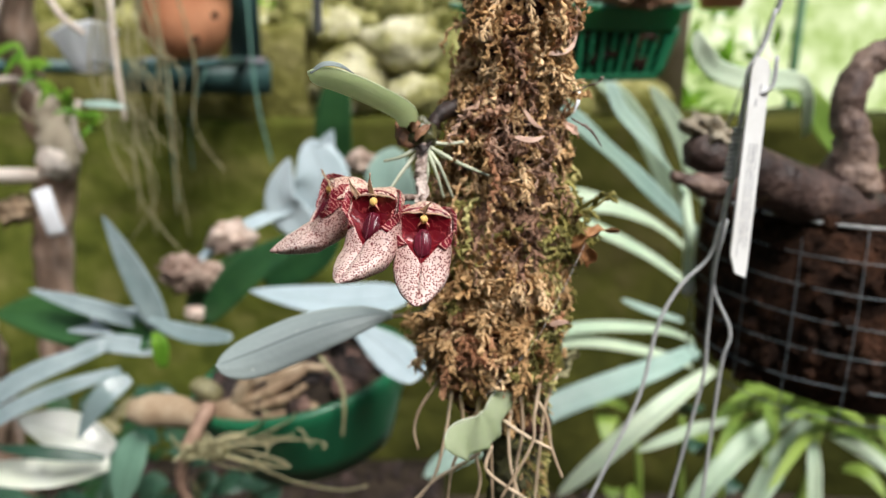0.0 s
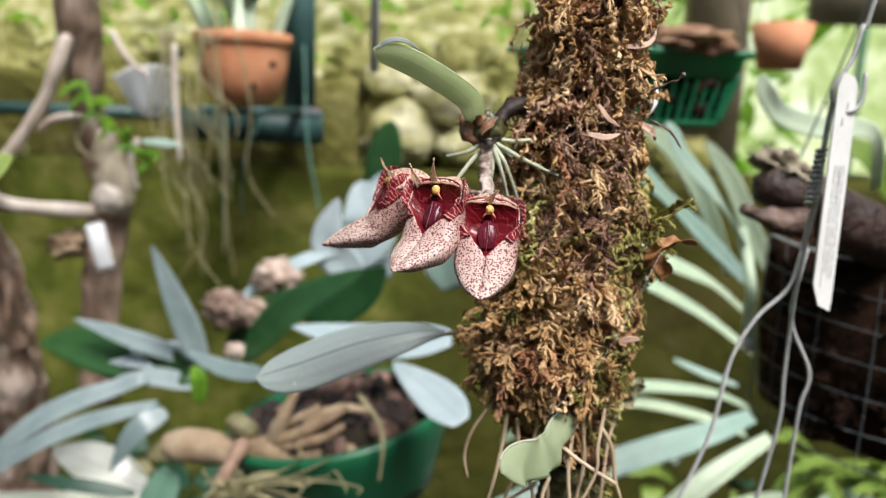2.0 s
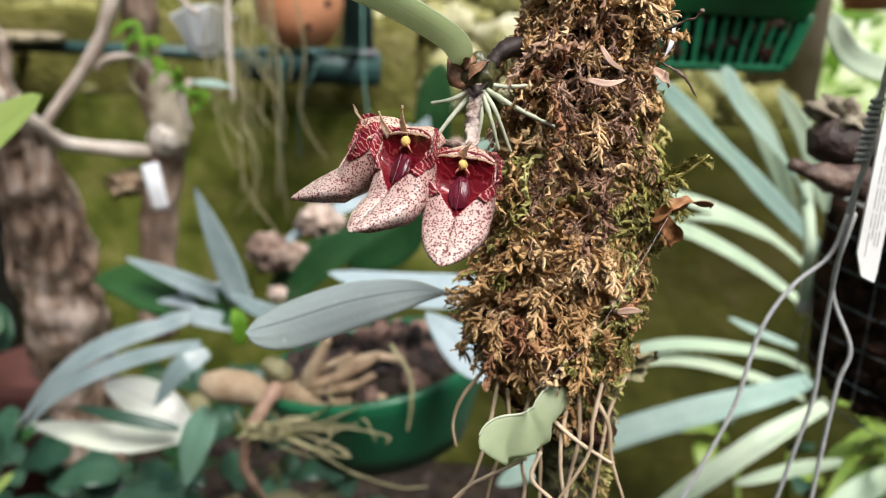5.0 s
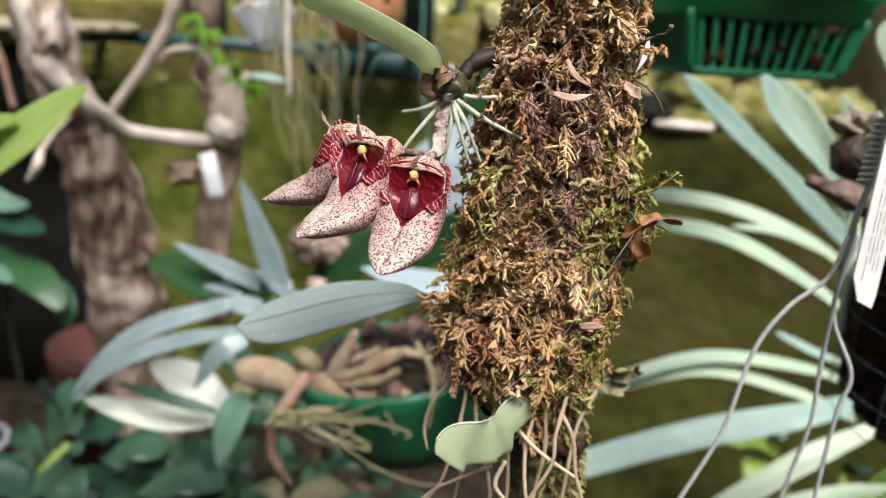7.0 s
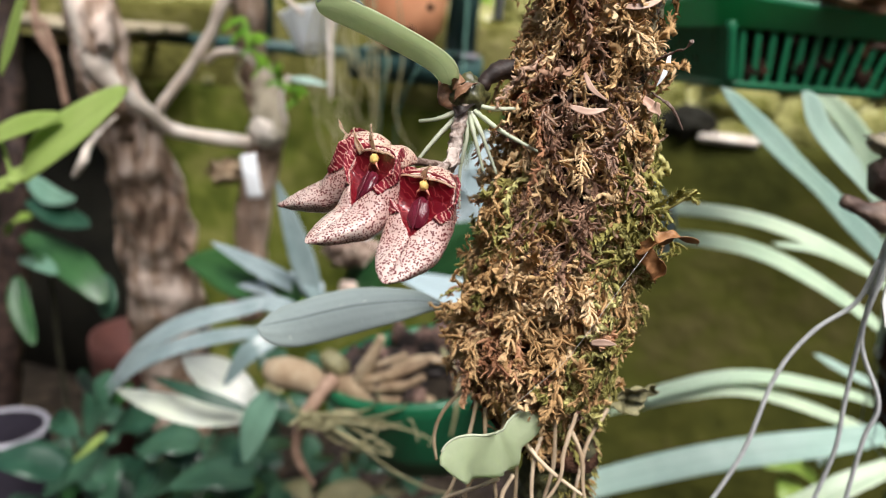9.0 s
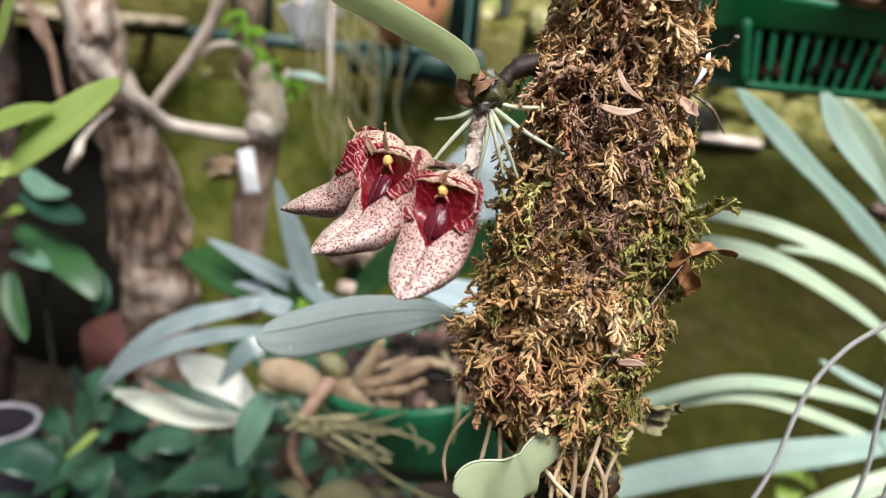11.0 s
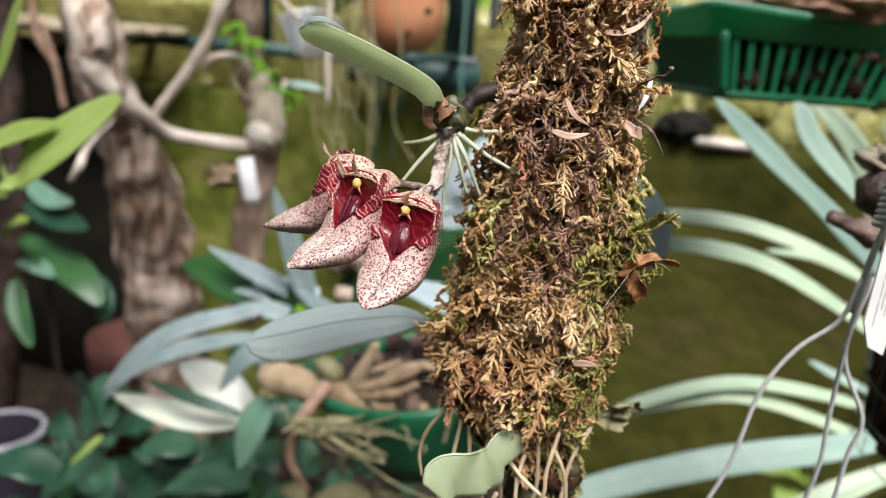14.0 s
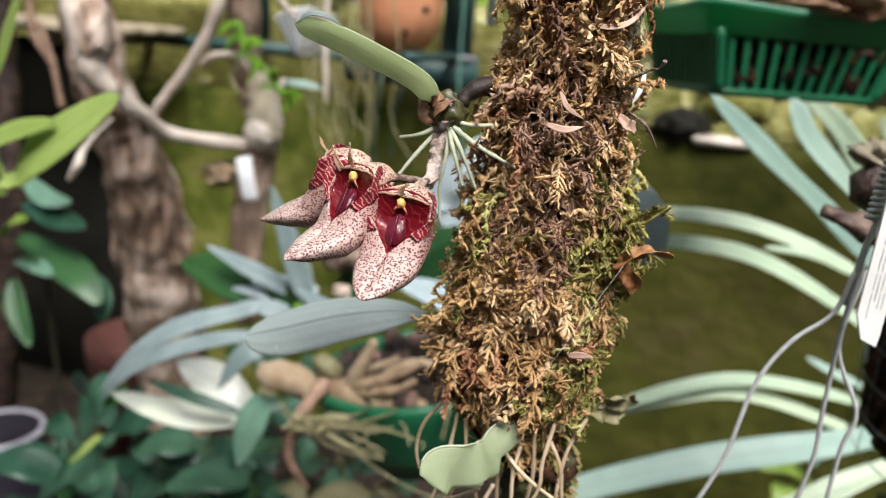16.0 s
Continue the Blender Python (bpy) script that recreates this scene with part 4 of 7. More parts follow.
part("dry_leaf", leaf([(0.0530, 0.2520, 1.3429), (0.0579, 0.2490, 1.3412), (0.0591, 0.2500, 1.3344)], 0.0050, (0.2, -0.8, 0.3), "lance", 0.7, 0.0004, 24, 13, -1.2, 0.10, 0, 0.0016), M_DRYLEAF, mount, "curled orange brown dry leaf")
part("dry_leaf", leaf([(0.0512, 0.2750, 1.2878), (0.0580, 0.2820, 1.2882), (0.0651, 0.2900, 1.2855)], 0.008, (0, -0.8, -0.5), "oval", 0.6, 0.0004, 22, 11, 0.6, 0.1, 0, 0.0016), M_DULLCURL, mount, "withered olive leaf hanging off the stem")
part("dry_leaf", leaf([(0.0507, 0.2750, 1.2846), (0.0561, 0.2820, 1.2814), (0.0621, 0.2900, 1.2817)], 0.007, (0, -0.7, 0.6), "oval", 0.5, 0.0004, 22, 11, -0.6, 0.1, 0, 0.0016), M_DULLCURL, mount, "withered olive leaf hanging off the stem")

# ---- the orchid on the mount ----
orchid = thing("orchid", (0.012, 0.255, 1.30), "small orchid with three crimson spotted flowers on the mossy branch", "orchid")
part("leaf", leaf([(-0.0113, 0.2830, 1.3047), (-0.0236, 0.2820, 1.3043), (-0.0441, 0.2780, 1.2997), (-0.0657, 0.2750, 1.2916), (-0.0811, 0.2730, 1.2863)], 0.0200, (0.05, -0.66, 0.75), "spoon", -0.28, 0.0013, 44, 17, 0, 0.016), M_LEAF_GREY, orchid, "broad grey green leaf with a sunken midrib")
part("leaf_stalk", tube([(-0.0133, 0.2840, 1.3034), (-0.0064, 0.2790, 1.3062), (0.0047, 0.2680, 1.3117)], [0.0007, 0.0008, 0.0013], 12, 8, 0.2, 0.003), M_TUBER, orchid)
part("leaf", leaf([(-0.0038, 0.2460, 1.3840), (-0.0043, 0.2360, 1.3902), (-0.0130, 0.2240, 1.3964), (-0.0220, 0.2160, 1.4007), (-0.0294, 0.2130, 1.4020)], 0.0078, (-0.2, 0.75, 0.62), "round", -0.05, 0.0016, 32, 11, 0, 0.0, 0.25), M_LEAF_UNDER, orchid, "pale green leaf seen from beneath, tip curled")


part("leaf_tip", leaf([(-0.0284, 0.2122, 1.4020), (-0.0246, 0.2112, 1.4043), (-0.0204, 0.2118, 1.4041), (-0.0167, 0.2140, 1.4018)], 0.0015, (0, -0.85, 0.5), "lance", 0.1, 0.0004, 24, 7), M_LEAF_GREY, orchid, "grey curled edge of the leaf tip")


def lobed_leaf():
    """Low leaf, bent double at a notch so that it shows two rounded halves."""
    n, m = 34, 13
    mid = spline([(0.0098, 0.2200, 1.2820), (0.0157, 0.2240, 1.2836), (0.0228, 0.2320, 1.2830), (0.0283, 0.2370, 1.2867), (0.0327, 0.2410, 1.2919)], n)
    top, bot, uv = [], [], []
    for i in range(n):
        s = i / (n - 1)
        up_w = 0.0062 * max(0, 1 - ((s - 0.30) / 0.32) ** 2) ** 0.5 if s < 0.5 else 0.0
        up_w = max(up_w, 0.0058 * max(0, 1 - ((s - 0.80) / 0.26) ** 2) ** 0.5 * (0.5 if s < 0.62 else 1), 0.0045 if 0.42 < s < 0.66 else 0)
        lo_w = 0.0076 * min(1, s / 0.20) ** 0.65 * (1 if s < 0.60 else max(0.42, 1 - ((s - 0.60) / 0.14) ** 1.1)) * (1 if s < 0.88 else max(0, (1 - s) / 0.12) ** 0.5)
        t = unit(mid[min(i + 1, n - 1)] - mid[max(i - 1, 0)])
        nn = unit((-0.25 + 0.5 * (s > 0.5), -0.95, 0.1))
        side = unit(np.cross(nn, t))
        for k in range(m):
            v = 2 * k / (m - 1) - 1
            off = v * up_w if v > 0 else v * lo_w
            bend = -0.0009 * (v * v) - 0.0016 * math.exp(-((s - 0.54) / 0.07) ** 2)
            q = mid[i] + side * off + nn * bend
            top.append(q + nn * 0.0006)
            bot.append(q - nn * 0.0006)
            uv.append((s, 0.8 + 0.1 * v))
    faces, o = [], n * m
    for i in range(n - 1):
        for k in range(m - 1):
            a, b, c, d = i * m + k, i * m + k + 1, (i + 1) * m + k + 1, (i + 1) * m + k
            faces += [(a, d, c, b), (o + a, o + b, o + c, o + d)]
        faces += [(i * m, o + i * m, o + (i + 1) * m, (i + 1) * m), (i * m + m - 1, (i + 1) * m + m - 1, o + (i + 1) * m + m - 1, o + i * m + m - 1)]
    for i in (0, n - 1):
        for k in range(m - 1):
            a, b = i * m + k, i * m + k + 1
            faces.append((a, b, o + b, o + a) if i == 0 else (a, o + a, o + b, b))
    return top + bot, faces, uv + uv


LOBED = lobed_leaf()
part("leaf", LOBED, M_LEAF_UNDER, orchid, "pale green leaf bent into two rounded lobes")
part("leaf_edge", tube([LOBED[0][i * 13 + 12] for i in range(1, 34, 2)], 0.00038, 50, 6), M_ROOT_PALE, orchid, "thin whitish upper edge of the lobed leaf")
part("fine_thread", tube([(0.0226, 0.2335, 1.2936), (0.0311, 0.2325, 1.3045), (0.0396, 0.2325, 1.3160), (0.0491, 0.2365, 1.3342), (0.0555, 0.2425, 1.3456)], 0.00005, 30, 4), M_TAG, mount, "pale fine thread caught on the moss")
part("pseudobulb", blob((0.0006, 0.2470, 1.3812), (0.0060, 0.0050, 0.0052), 0.30, 1.6, 16, 2.0), M_BULB, orchid, "dark green wrinkled pseudobulb")
part("husk", leaf([(-0.0011, 0.2440, 1.3770), (-0.0053, 0.2425, 1.3798), (-0.0066, 0.2440, 1.3835), (-0.0058, 0.2460, 1.3859)], 0.0062, (-0.5, -0.85, 0.1), "oval", -0.6, 0.0004, 22, 13, 0, 0.06, 0, 0.0012), M_HUSK, orchid, "brown papery husk")
part("husk", leaf([(-0.0012, 0.2420, 1.3826), (-0.0011, 0.2425, 1.3857), (-0.0031, 0.2440, 1.3882)], 0.0035, (0.3, -0.9, 0.1), "lance", -0.4, 0.0004, 16, 9, 0, 0, 0, 0.001), M_HUSK, orchid, "brown papery husk")
part("husk", leaf([(-0.0008, 0.2405, 1.3802), (0.0022, 0.2405, 1.3833), (0.0043, 0.2430, 1.3851)], 0.0034, (0.1, -0.8, 0.6), "lance", 0.5, 0.0004, 18, 9, 0.5, 0, 0, 0.001), M_HUSK, orchid, "torn brown husk over the bulb")
part("husk", leaf([(-0.0012, 0.2410, 1.3776), (0.0020, 0.2395, 1.3775), (0.0040, 0.2420, 1.3790)], 0.0024, (0.1, -0.9, 0.3), "lance", 0.5, 0.0004, 18, 9, 0.5, 0, 0, 0.001), M_RHIZOME, orchid, "blackened husk under the bulb")
part("rhizome", tube([(0.0039, 0.2480, 1.3825), (0.0056, 0.2490, 1.3864), (0.0089, 0.2510, 1.3885), (0.0138, 0.2560, 1.3897)], [0.0020, 0.0022, 0.0026, 0.0030], 20, 10, 0.3, 0.003), M_RHIZOME, orchid, "blackish creeping stem")
part("pseudobulb", blob((0.0034, 0.2620, 1.3135), (0.0035, 0.003, 0.003), 0.3, 1.6, 12, 9.0), M_BULB, orchid, "small wrinkled pseudobulb in the moss")
ROOTS = [
    ([(-0.0003, 0.2445, 1.3775), (-0.0051, 0.2430, 1.3746), (-0.0110, 0.2420, 1.3732)], 0.00085),
    ([(0.0008, 0.2435, 1.3771), (-0.0059, 0.2415, 1.3687), (-0.0121, 0.2390, 1.3593)], 0.00085),
    ([(0.0018, 0.2435, 1.3769), (0.0031, 0.2420, 1.3705), (0.0019, 0.2420, 1.3606), (0.0024, 0.2430, 1.3497)], 0.0007),
    ([(0.0026, 0.2435, 1.3770), (0.0054, 0.2415, 1.3708), (0.0083, 0.2430, 1.3613)], 0.0008),
    ([(0.0031, 0.2440, 1.3770), (0.0069, 0.2430, 1.3716), (0.0115, 0.2460, 1.3605)], 0.0008),
    ([(0.0041, 0.2440, 1.3774), (0.0128, 0.2420, 1.3729), (0.0230, 0.2425, 1.3686)], 0.00085),
    ([(0.0038, 0.2460, 1.3789), (0.0095, 0.2460, 1.3784), (0.0164, 0.2470, 1.3791)], 0.00085),
    ([(0.0036, 0.2460, 1.3778), (0.0083, 0.2460, 1.3742), (0.0126, 0.2490, 1.3721)], 0.0007),
]
for pts, r in ROOTS:
    part("root", tube(pts, [r * 0.8, r * 0.85, r * 0.7, r * 0.5], 26, 8, 0.25, 0.0025), M_ROOT_PALE, orchid, "pale green aerial root")
HANGING = [
    [(0.0119, 0.2480, 1.2894), (0.0100, 0.2470, 1.2740), (0.0060, 0.2450, 1.2565), (-0.0013, 0.2430, 1.2458)],
    [(0.0150, 0.2460, 1.2882), (0.0162, 0.2450, 1.2729), (0.0122, 0.2440, 1.2595), (0.0103, 0.2430, 1.2435)],
    [(0.0221, 0.2460, 1.2882), (0.0199, 0.2440, 1.2712), (0.0226, 0.2430, 1.2555), (0.0197, 0.2430, 1.2424)],
    [(0.0282, 0.2440, 1.2815), (0.0361, 0.2400, 1.2770), (0.0476, 0.2410, 1.2698)],
    [(0.0427, 0.2430, 1.2943), (0.0409, 0.2400, 1.2827), (0.0402, 0.2390, 1.2720), (0.0296, 0.2380, 1.2507)],
    [(0.0411, 0.2440, 1.2894), (0.0459, 0.2430, 1.2811), (0.0479, 0.2430, 1.2697), (0.0524, 0.2420, 1.2576)],
    [(0.0333, 0.2450, 1.2844), (0.0323, 0.2420, 1.2747), (0.0336, 0.2410, 1.2616), (0.0382, 0.2400, 1.2458)],
    [(0.0264, 0.2430, 1.2695), (0.0244, 0.2400, 1.2622), (0.0317, 0.2400, 1.2552), (0.0401, 0.2400, 1.2494)],
    [(0.0078, 0.2500, 1.2929), (0.0006, 0.2500, 1.2815), (-0.0019, 0.2510, 1.2717), (-0.0005, 0.2510, 1.2634)],
    [(0.0223, 0.2420, 1.2678), (0.0162, 0.2410, 1.2638), (0.0060, 0.2400, 1.2574), (-0.0022, 0.2400, 1.2479)],
    [(0.0246, 0.2480, 1.2873), (0.0264, 0.2490, 1.2683), (0.0278, 0.2480, 1.2426)],
    [(0.0363, 0.2470, 1.2901), (0.0378, 0.2460, 1.2748), (0.0362, 0.2460, 1.2608), (0.0346, 0.2450, 1.2423)],
    [(0.0508, 0.2560, 1.2915), (0.0465, 0.2520, 1.2808), (0.0449, 0.2500, 1.2632), (0.0435, 0.2480, 1.2402)],
]
for pts in HANGING:
    part("root", tube(pts, [0.0007, 0.00062, 0.0005], 22, 7, 0.25, 0.0025), M_ROOT, orchid, "dry tan hanging root")

part("flower_stalk", tube([(0.0013, 0.2435, 1.3789), (0.0013, 0.2405, 1.3744), (0.0008, 0.2385, 1.3683), (0.0016, 0.2360, 1.3635), (0.0009, 0.2300, 1.3617)], [0.0014, 0.0016, 0.0019, 0.0014, 0.0011], 44, 14, 0.6, 0.0018), M_STALK, orchid, "papery greyish pink flower stalk")
part("bract", leaf([(0.0016, 0.2360, 1.3679), (0.0020, 0.2330, 1.3640), (-0.0007, 0.2260, 1.3629)], 0.0035, (0, -0.9, 0.5), "lance", 0.5, 0.0003, 12, 7), M_STALK, orchid, "papery bract under the flowers")


def slipper_half(s):
    """Half section of the slipper at s, 0 heel to 1 toe: rim x, rim height, half width, height of the widest place, keel."""
    w = np.interp(s, [0, 0.10, 0.2, 0.32, 0.5], [0.0034, 0.0062, 0.0075, 0.0080, 0.0079]) if s < 0.5 else 0.0078 * max(0.0, 1 - ((s - 0.5) / 0.5) ** 1.75) ** 0.80
    rim_x = np.interp(s, [0, 0.10, 0.18, 0.29, 0.54], [0.0032, 0.0060, 0.0074, 0.0079, 0.0])
    rim_n = np.interp(s, [0, 0.10, 0.18, 0.29, 0.54, 0.8, 1.0], [0.0080, 0.0096, 0.0094, 0.0066, 0.0017, 0.0010, 0.0])
    mid = np.interp(s, [0, 0.25, 0.55, 1.0], [0.0035, 0.0010, -0.0016, 0.0])
    keel = np.interp(s, [0, 0.12, 0.3, 0.6, 0.85, 1.0], [-0.0005, -0.0038, -0.0062, -0.0064, -0.0030, 0.0])
    return min(rim_x, w), rim_n, w, mid, keel


HEEL, TOE = np.array([0, 0.0090, -0.0050]), np.array([0, -0.0194, -0.0196])
SLIP_A = unit(TOE - HEEL)
SLIP_N = np.array([0, SLIP_A[2], -SLIP_A[1]])
SLIP_L = np.linalg.norm(TOE - HEEL)


def slipper_point(s, u, grow=0.0):
    """A place on the slipper; u from -1 (one rim or the seam) round the keel at 0 to 1 (the other)."""
    rx, rn, w, mid, keel = slipper_half(s)
    a = abs(u)
    if a > 0.5:
        g = (1 - a) / 0.5 * math.pi / 2
        x, h = rx + (w - rx) * math.sin(g), mid + (rn - mid) * math.cos(g) ** 0.9
        if s > 0.5:
            h -= 0.0007 * math.exp(-(x / 0.0009) ** 2) * min(1, (s - 0.5) / 0.1) * min(1, (1 - s) / 0.15)
    else:
        g = a / 0.5 * math.pi / 2
        x, h = w * math.sin(g) ** 0.9, mid + (keel - mid) * math.cos(g)
    size = max(w, 0.0008)
    x, h = x * (1 + grow / size), mid + (h - mid) * (1 + grow / max(0.002, abs(mid - keel)))
    return HEEL + SLIP_A * SLIP_L * s + np.array([x if u > 0 else -x, 0, 0]) + SLIP_N * h


def sheet(points, n, m, thick, uvs=None):
    """A grid of n x m places as a thin skin with two faces and closed edges."""
    P = np.array(points).reshape(n, m, 3)
    N = np.cross(np.gradient(P, axis=0), np.gradient(P, axis=1))
    N /= np.linalg.norm(N, axis=2, keepdims=True) + 1e-15
    top, bot = (P + N * thick / 2).reshape(-1, 3), (P - N * thick / 2).reshape(-1, 3)
    faces, o = [], n * m
    for i in range(n - 1):
        for k in range(m - 1):
            a, b, c, d = i * m + k, i * m + k + 1, (i + 1) * m + k + 1, (i + 1) * m + k
            faces += [(a, d, c, b), (o + a, o + b, o + c, o + d)]
        faces += [(i * m, o + i * m, o + (i + 1) * m, (i + 1) * m), (i * m + m - 1, (i + 1) * m + m - 1, o + (i + 1) * m + m - 1, o + i * m + m - 1)]
    for i in (0, n - 1):
        for k in range(m - 1):
            a, b = i * m + k, i * m + k + 1
            faces.append((a, b, o + b, o + a) if i == 0 else (a, o + a, o + b, b))
    uv = [(i / (n - 1), k / (m - 1)) for i in range(n) for k in range(m)]
    return np.concatenate([top, bot]).tolist(), faces, uv + uv


def slipper(s0, s1, grow, thick, n=46, m=61, seed=0):
    pts = []
    for i in range(n):
        s = s0 + (s1 - s0) * i / (n - 1)
        for k in range(m):
            q = slipper_point(s, 2 * k / (m - 1) - 1, grow)
            pts.append(q + 0.00022 * np.array(noise.noise_vector(Vector(q * 330) + Vector((seed, 0, 0)))))
    return sheet(pts, n, m, thick)


def hood_sheet(seed, inset=0.0):
    """Arched cover over the throat, its front edge ragged."""
    n, m, pts = 26, 49, []
    for i in range(n):
        t = i / (n - 1)
        for k in range(m):
            g = math.pi * k / (m - 1)
            c, s = math.cos(g), math.sin(g)
            front = np.array([0.0081 * c, 0.0004 - 0.0012 * s, -0.0012 + 0.0033 * s ** 0.6])
            back = np.array([0.0016 * c, 0.0110, -0.0002 + 0.0016 * s])
            e = t ** 0.85
            q = front * (1 - e) + back * e + np.array([0.0012 * c, 0, 0.0019 * s]) * math.sin(math.pi * t) ** 0.7
            rag = noise.noise(Vector((k * 0.55, seed, 0)))
            q = q + np.array([0.2 * c, -0.5, 0.8]) * 0.0007 * rag * (1 - t) ** 6
            q = q + 0.00035 * np.array(noise.noise_vector(Vector(q * 300) + Vector((seed * 3.1, 0, 0))))
            pts.append(q + inset * np.array([-0.9 * c, 0.25, -0.9 * s]))
    return sheet(pts, n, m, 0.0003)


def side_petal(sgn, seed):
    """Short veined petal that bulges out between hood and slipper."""
    n, m, pts = 24, 24, []
    for i in range(n):
        s = 0.03 + 0.385 * i / (n - 1)
        low = 0.60 + 0.22 * (i / (n - 1)) ** 2
        for k in range(m):
            v = k / (m - 1)
            u = low + (0.995 - low) * v
            b = 0.6 * math.sin(math.pi * i / (n - 1)) ** 0.7
            q = slipper_point(s, sgn * u, 0.0004 + 0.0011 * b * v ** 0.6)
            flare = 0.0011 * b * v ** 4
            q = q + np.array([sgn * flare, -0.0006 * b * v ** 3, 0.0004 * v]) + 0.0003 * np.array(noise.noise_vector(Vector(q * 420) + Vector((seed, 1.7, 0))))
            pts.append(q)
    if sgn < 0:
        pts = np.array(pts).reshape(n, m, 3)[:, ::-1].reshape(-1, 3)
    return sheet(pts, n, m, 0.00035)


def funnel(seed):
    """The hollow of the slipper, from under the hood down to the notch."""
    n, m, pts = 30, 33, []
    for i in range(n):
        s = 0.55 * i / (n - 1)
        rx, rn, w, mid, keel = slipper_half(s)
        deep = np.interp(s, [0, 0.1, 0.3, 0.45, 0.55], [-0.0012, 0.0014, 0.0036, 0.0022, 0.0005])
        for k in range(m):
            v = 2 * k / (m - 1) - 1
            q = HEEL + SLIP_A * SLIP_L * s + np.array([0.985 * rx * v, 0, 0]) + SLIP_N * (rn - 0.0002 - deep * (1 - v * v) ** 0.6)
            pts.append(q + 0.0003 * np.array(noise.noise_vector(Vector(q * 380) + Vector((seed, 2, 0)))))
    return sheet(pts, n, m, 0.0002)


def throat_back():
    """Upright wall behind the column, closing the hollow up to the hood."""
    n, m, pts = 14, 25, []
    for i in range(n):
        u = i / (n - 1)
        for k in range(m):
            v = 2 * k / (m - 1) - 1
            top = -0.0008 + 0.0040 * (1 - v * v) ** 0.35
            pts.append(np.array([0.0078 * v, -0.0009 + 0.0010 * (1 - v * v), -0.0050 + (top + 0.0050) * u]))
    return sheet(pts, n, m, 0.0002)


def spine(base, tip, r, bend=(0, 0, 0)):
    b, t = np.array(base, float), np.array(tip, float)
    return tube([b, (b + t) / 2 + np.array(bend, float), t], [r, r * 0.6, r * 0.12], 10, 6)


def placed(shape, m):
    out = [tuple(m @ Vector(tuple(v))) for v in shape[0]]
    return (out, shape[1], shape[2]) if len(shape) > 2 else (out, shape[1])


def flower(m, horns, seed):
    """One slipper-shaped flower. Local: x right, -y front, z up, the column's cap at the origin."""
    fl = part("flower", placed(slipper(0.0, 0.62, -0.0006, 0.0003, 30, 61, seed), m), M_THROAT, orchid, "crimson throat of a spotted cream flower")
    part("sepal", placed(slipper(0.0, 1.0, 0.0, 0.0005, 60, 61, seed), m), M_SEPAL, fl, "swollen slipper of cream sepals with fine maroon spots")
    part("hood", placed(hood_sheet(seed), m), M_HOOD, fl, "pale hood streaked with maroon")
    part("hood_lining", placed(hood_sheet(seed, 0.0005), m), M_VEIN, fl, "crimson inner face of the hood")
    for tip in horns:
        root = np.array([tip[0], -0.0004, 0.0020 - 34 * tip[0] ** 2])
        way = np.array(tip[1:])
        part("horn", placed(leaf([root, root + 0.35 * way + (0, -0.0003, -0.0002), root + 0.7 * way + (0, -0.0002, 0), root + way], 0.0024, (0.1, -1, 0.3), "horn", 0.5, 0.0003, 18, 7, 0.5, 0.1), m), M_HORN, fl, "recurved pointed tip of the hood")
    edge = [np.array([0.0081 * math.cos(g), 0.0001 - 0.0014 * math.sin(g), -0.0013 + 0.0033 * math.sin(g) ** 0.6]) for g in np.linspace(0.02, math.pi - 0.02, 26)]
    edge = [p + 0.0004 * np.array(noise.noise_vector(Vector(p * 500) + Vector((seed, 0, 4)))) for p in edge]
    part("hood_edge", placed(tube(edge, 0.00026, 60, 6, 0.4, 0.001), m), M_HORN, fl, "pale frilled edge of the hood")
    part("throat_back", placed(throat_back(), m), M_THROAT, fl)
    part("throat", placed(funnel(seed), m), M_THROAT, fl, "crimson hollow of the throat")
    for sgn in (-1, 1):
        part("petal", placed(side_petal(sgn, seed + sgn), m), M_VEIN, fl, "crimson side petal with pale veins")
    part("lip", placed(blob((0, -0.0026, -0.0066), (0.0025, 0.0014, 0.0040), 0.16, 1.5, 22, seed, pose(0, 0, 0, -28)), m), M_LIP, fl, "dark glossy lip")
    part("lip_keel", placed(tube([(0, -0.0026, -0.0030), (0.0001, -0.0042, -0.0066), (0, -0.0058, -0.0100)], [0.0003, 0.0004, 0.0002], 14, 8, 0.2, 0.002), m), M_LIP, fl)
    part("column", placed(blob((0, -0.0011, 0.0), (0.0011, 0.0011, 0.0013), 0.22, 1.4, 12, seed), m), M_COLUMN, fl, "yellow column cap")
    for sgn in (-1, 1):
        part("column_arm", placed(spine((0.0005 * sgn, -0.0010, -0.0008), (0.0018 * sgn, -0.0008, -0.0026), 0.0004, (0.0003 * sgn, -0.0004, 0.0)), m), M_ARM, fl)
    rs = np.random.RandomState(seed)
    hairs = []
    for i in range(110):
        sgn = rs.choice([-1, 1])
        s = rs.uniform(0.06, 0.42)
        b = slipper_point(s, sgn * rs.uniform(0.62, 0.99), 0.0012)
        d = unit(np.array([sgn * 1.0, -0.5 + rs.normal() * 0.3, rs.normal() * 0.6])) * rs.uniform(0.0005, 0.0013)
        hairs.append(tube([b, b + d * 0.5 + (0, 0, 0.0001), b + d], [0.00009, 0.00007, 0.00003], 4, 4))
    for i in range(90):
        sgn = rs.choice([-1, 1])
        b = slipper_point(rs.uniform(0.45, 0.95), sgn * rs.uniform(0.30, 0.62), 0.0)
        d = unit(np.array([sgn * 1.0, -0.2, -0.4]) + rs.normal(size=3) * 0.3) * rs.uniform(0.0003, 0.0006)
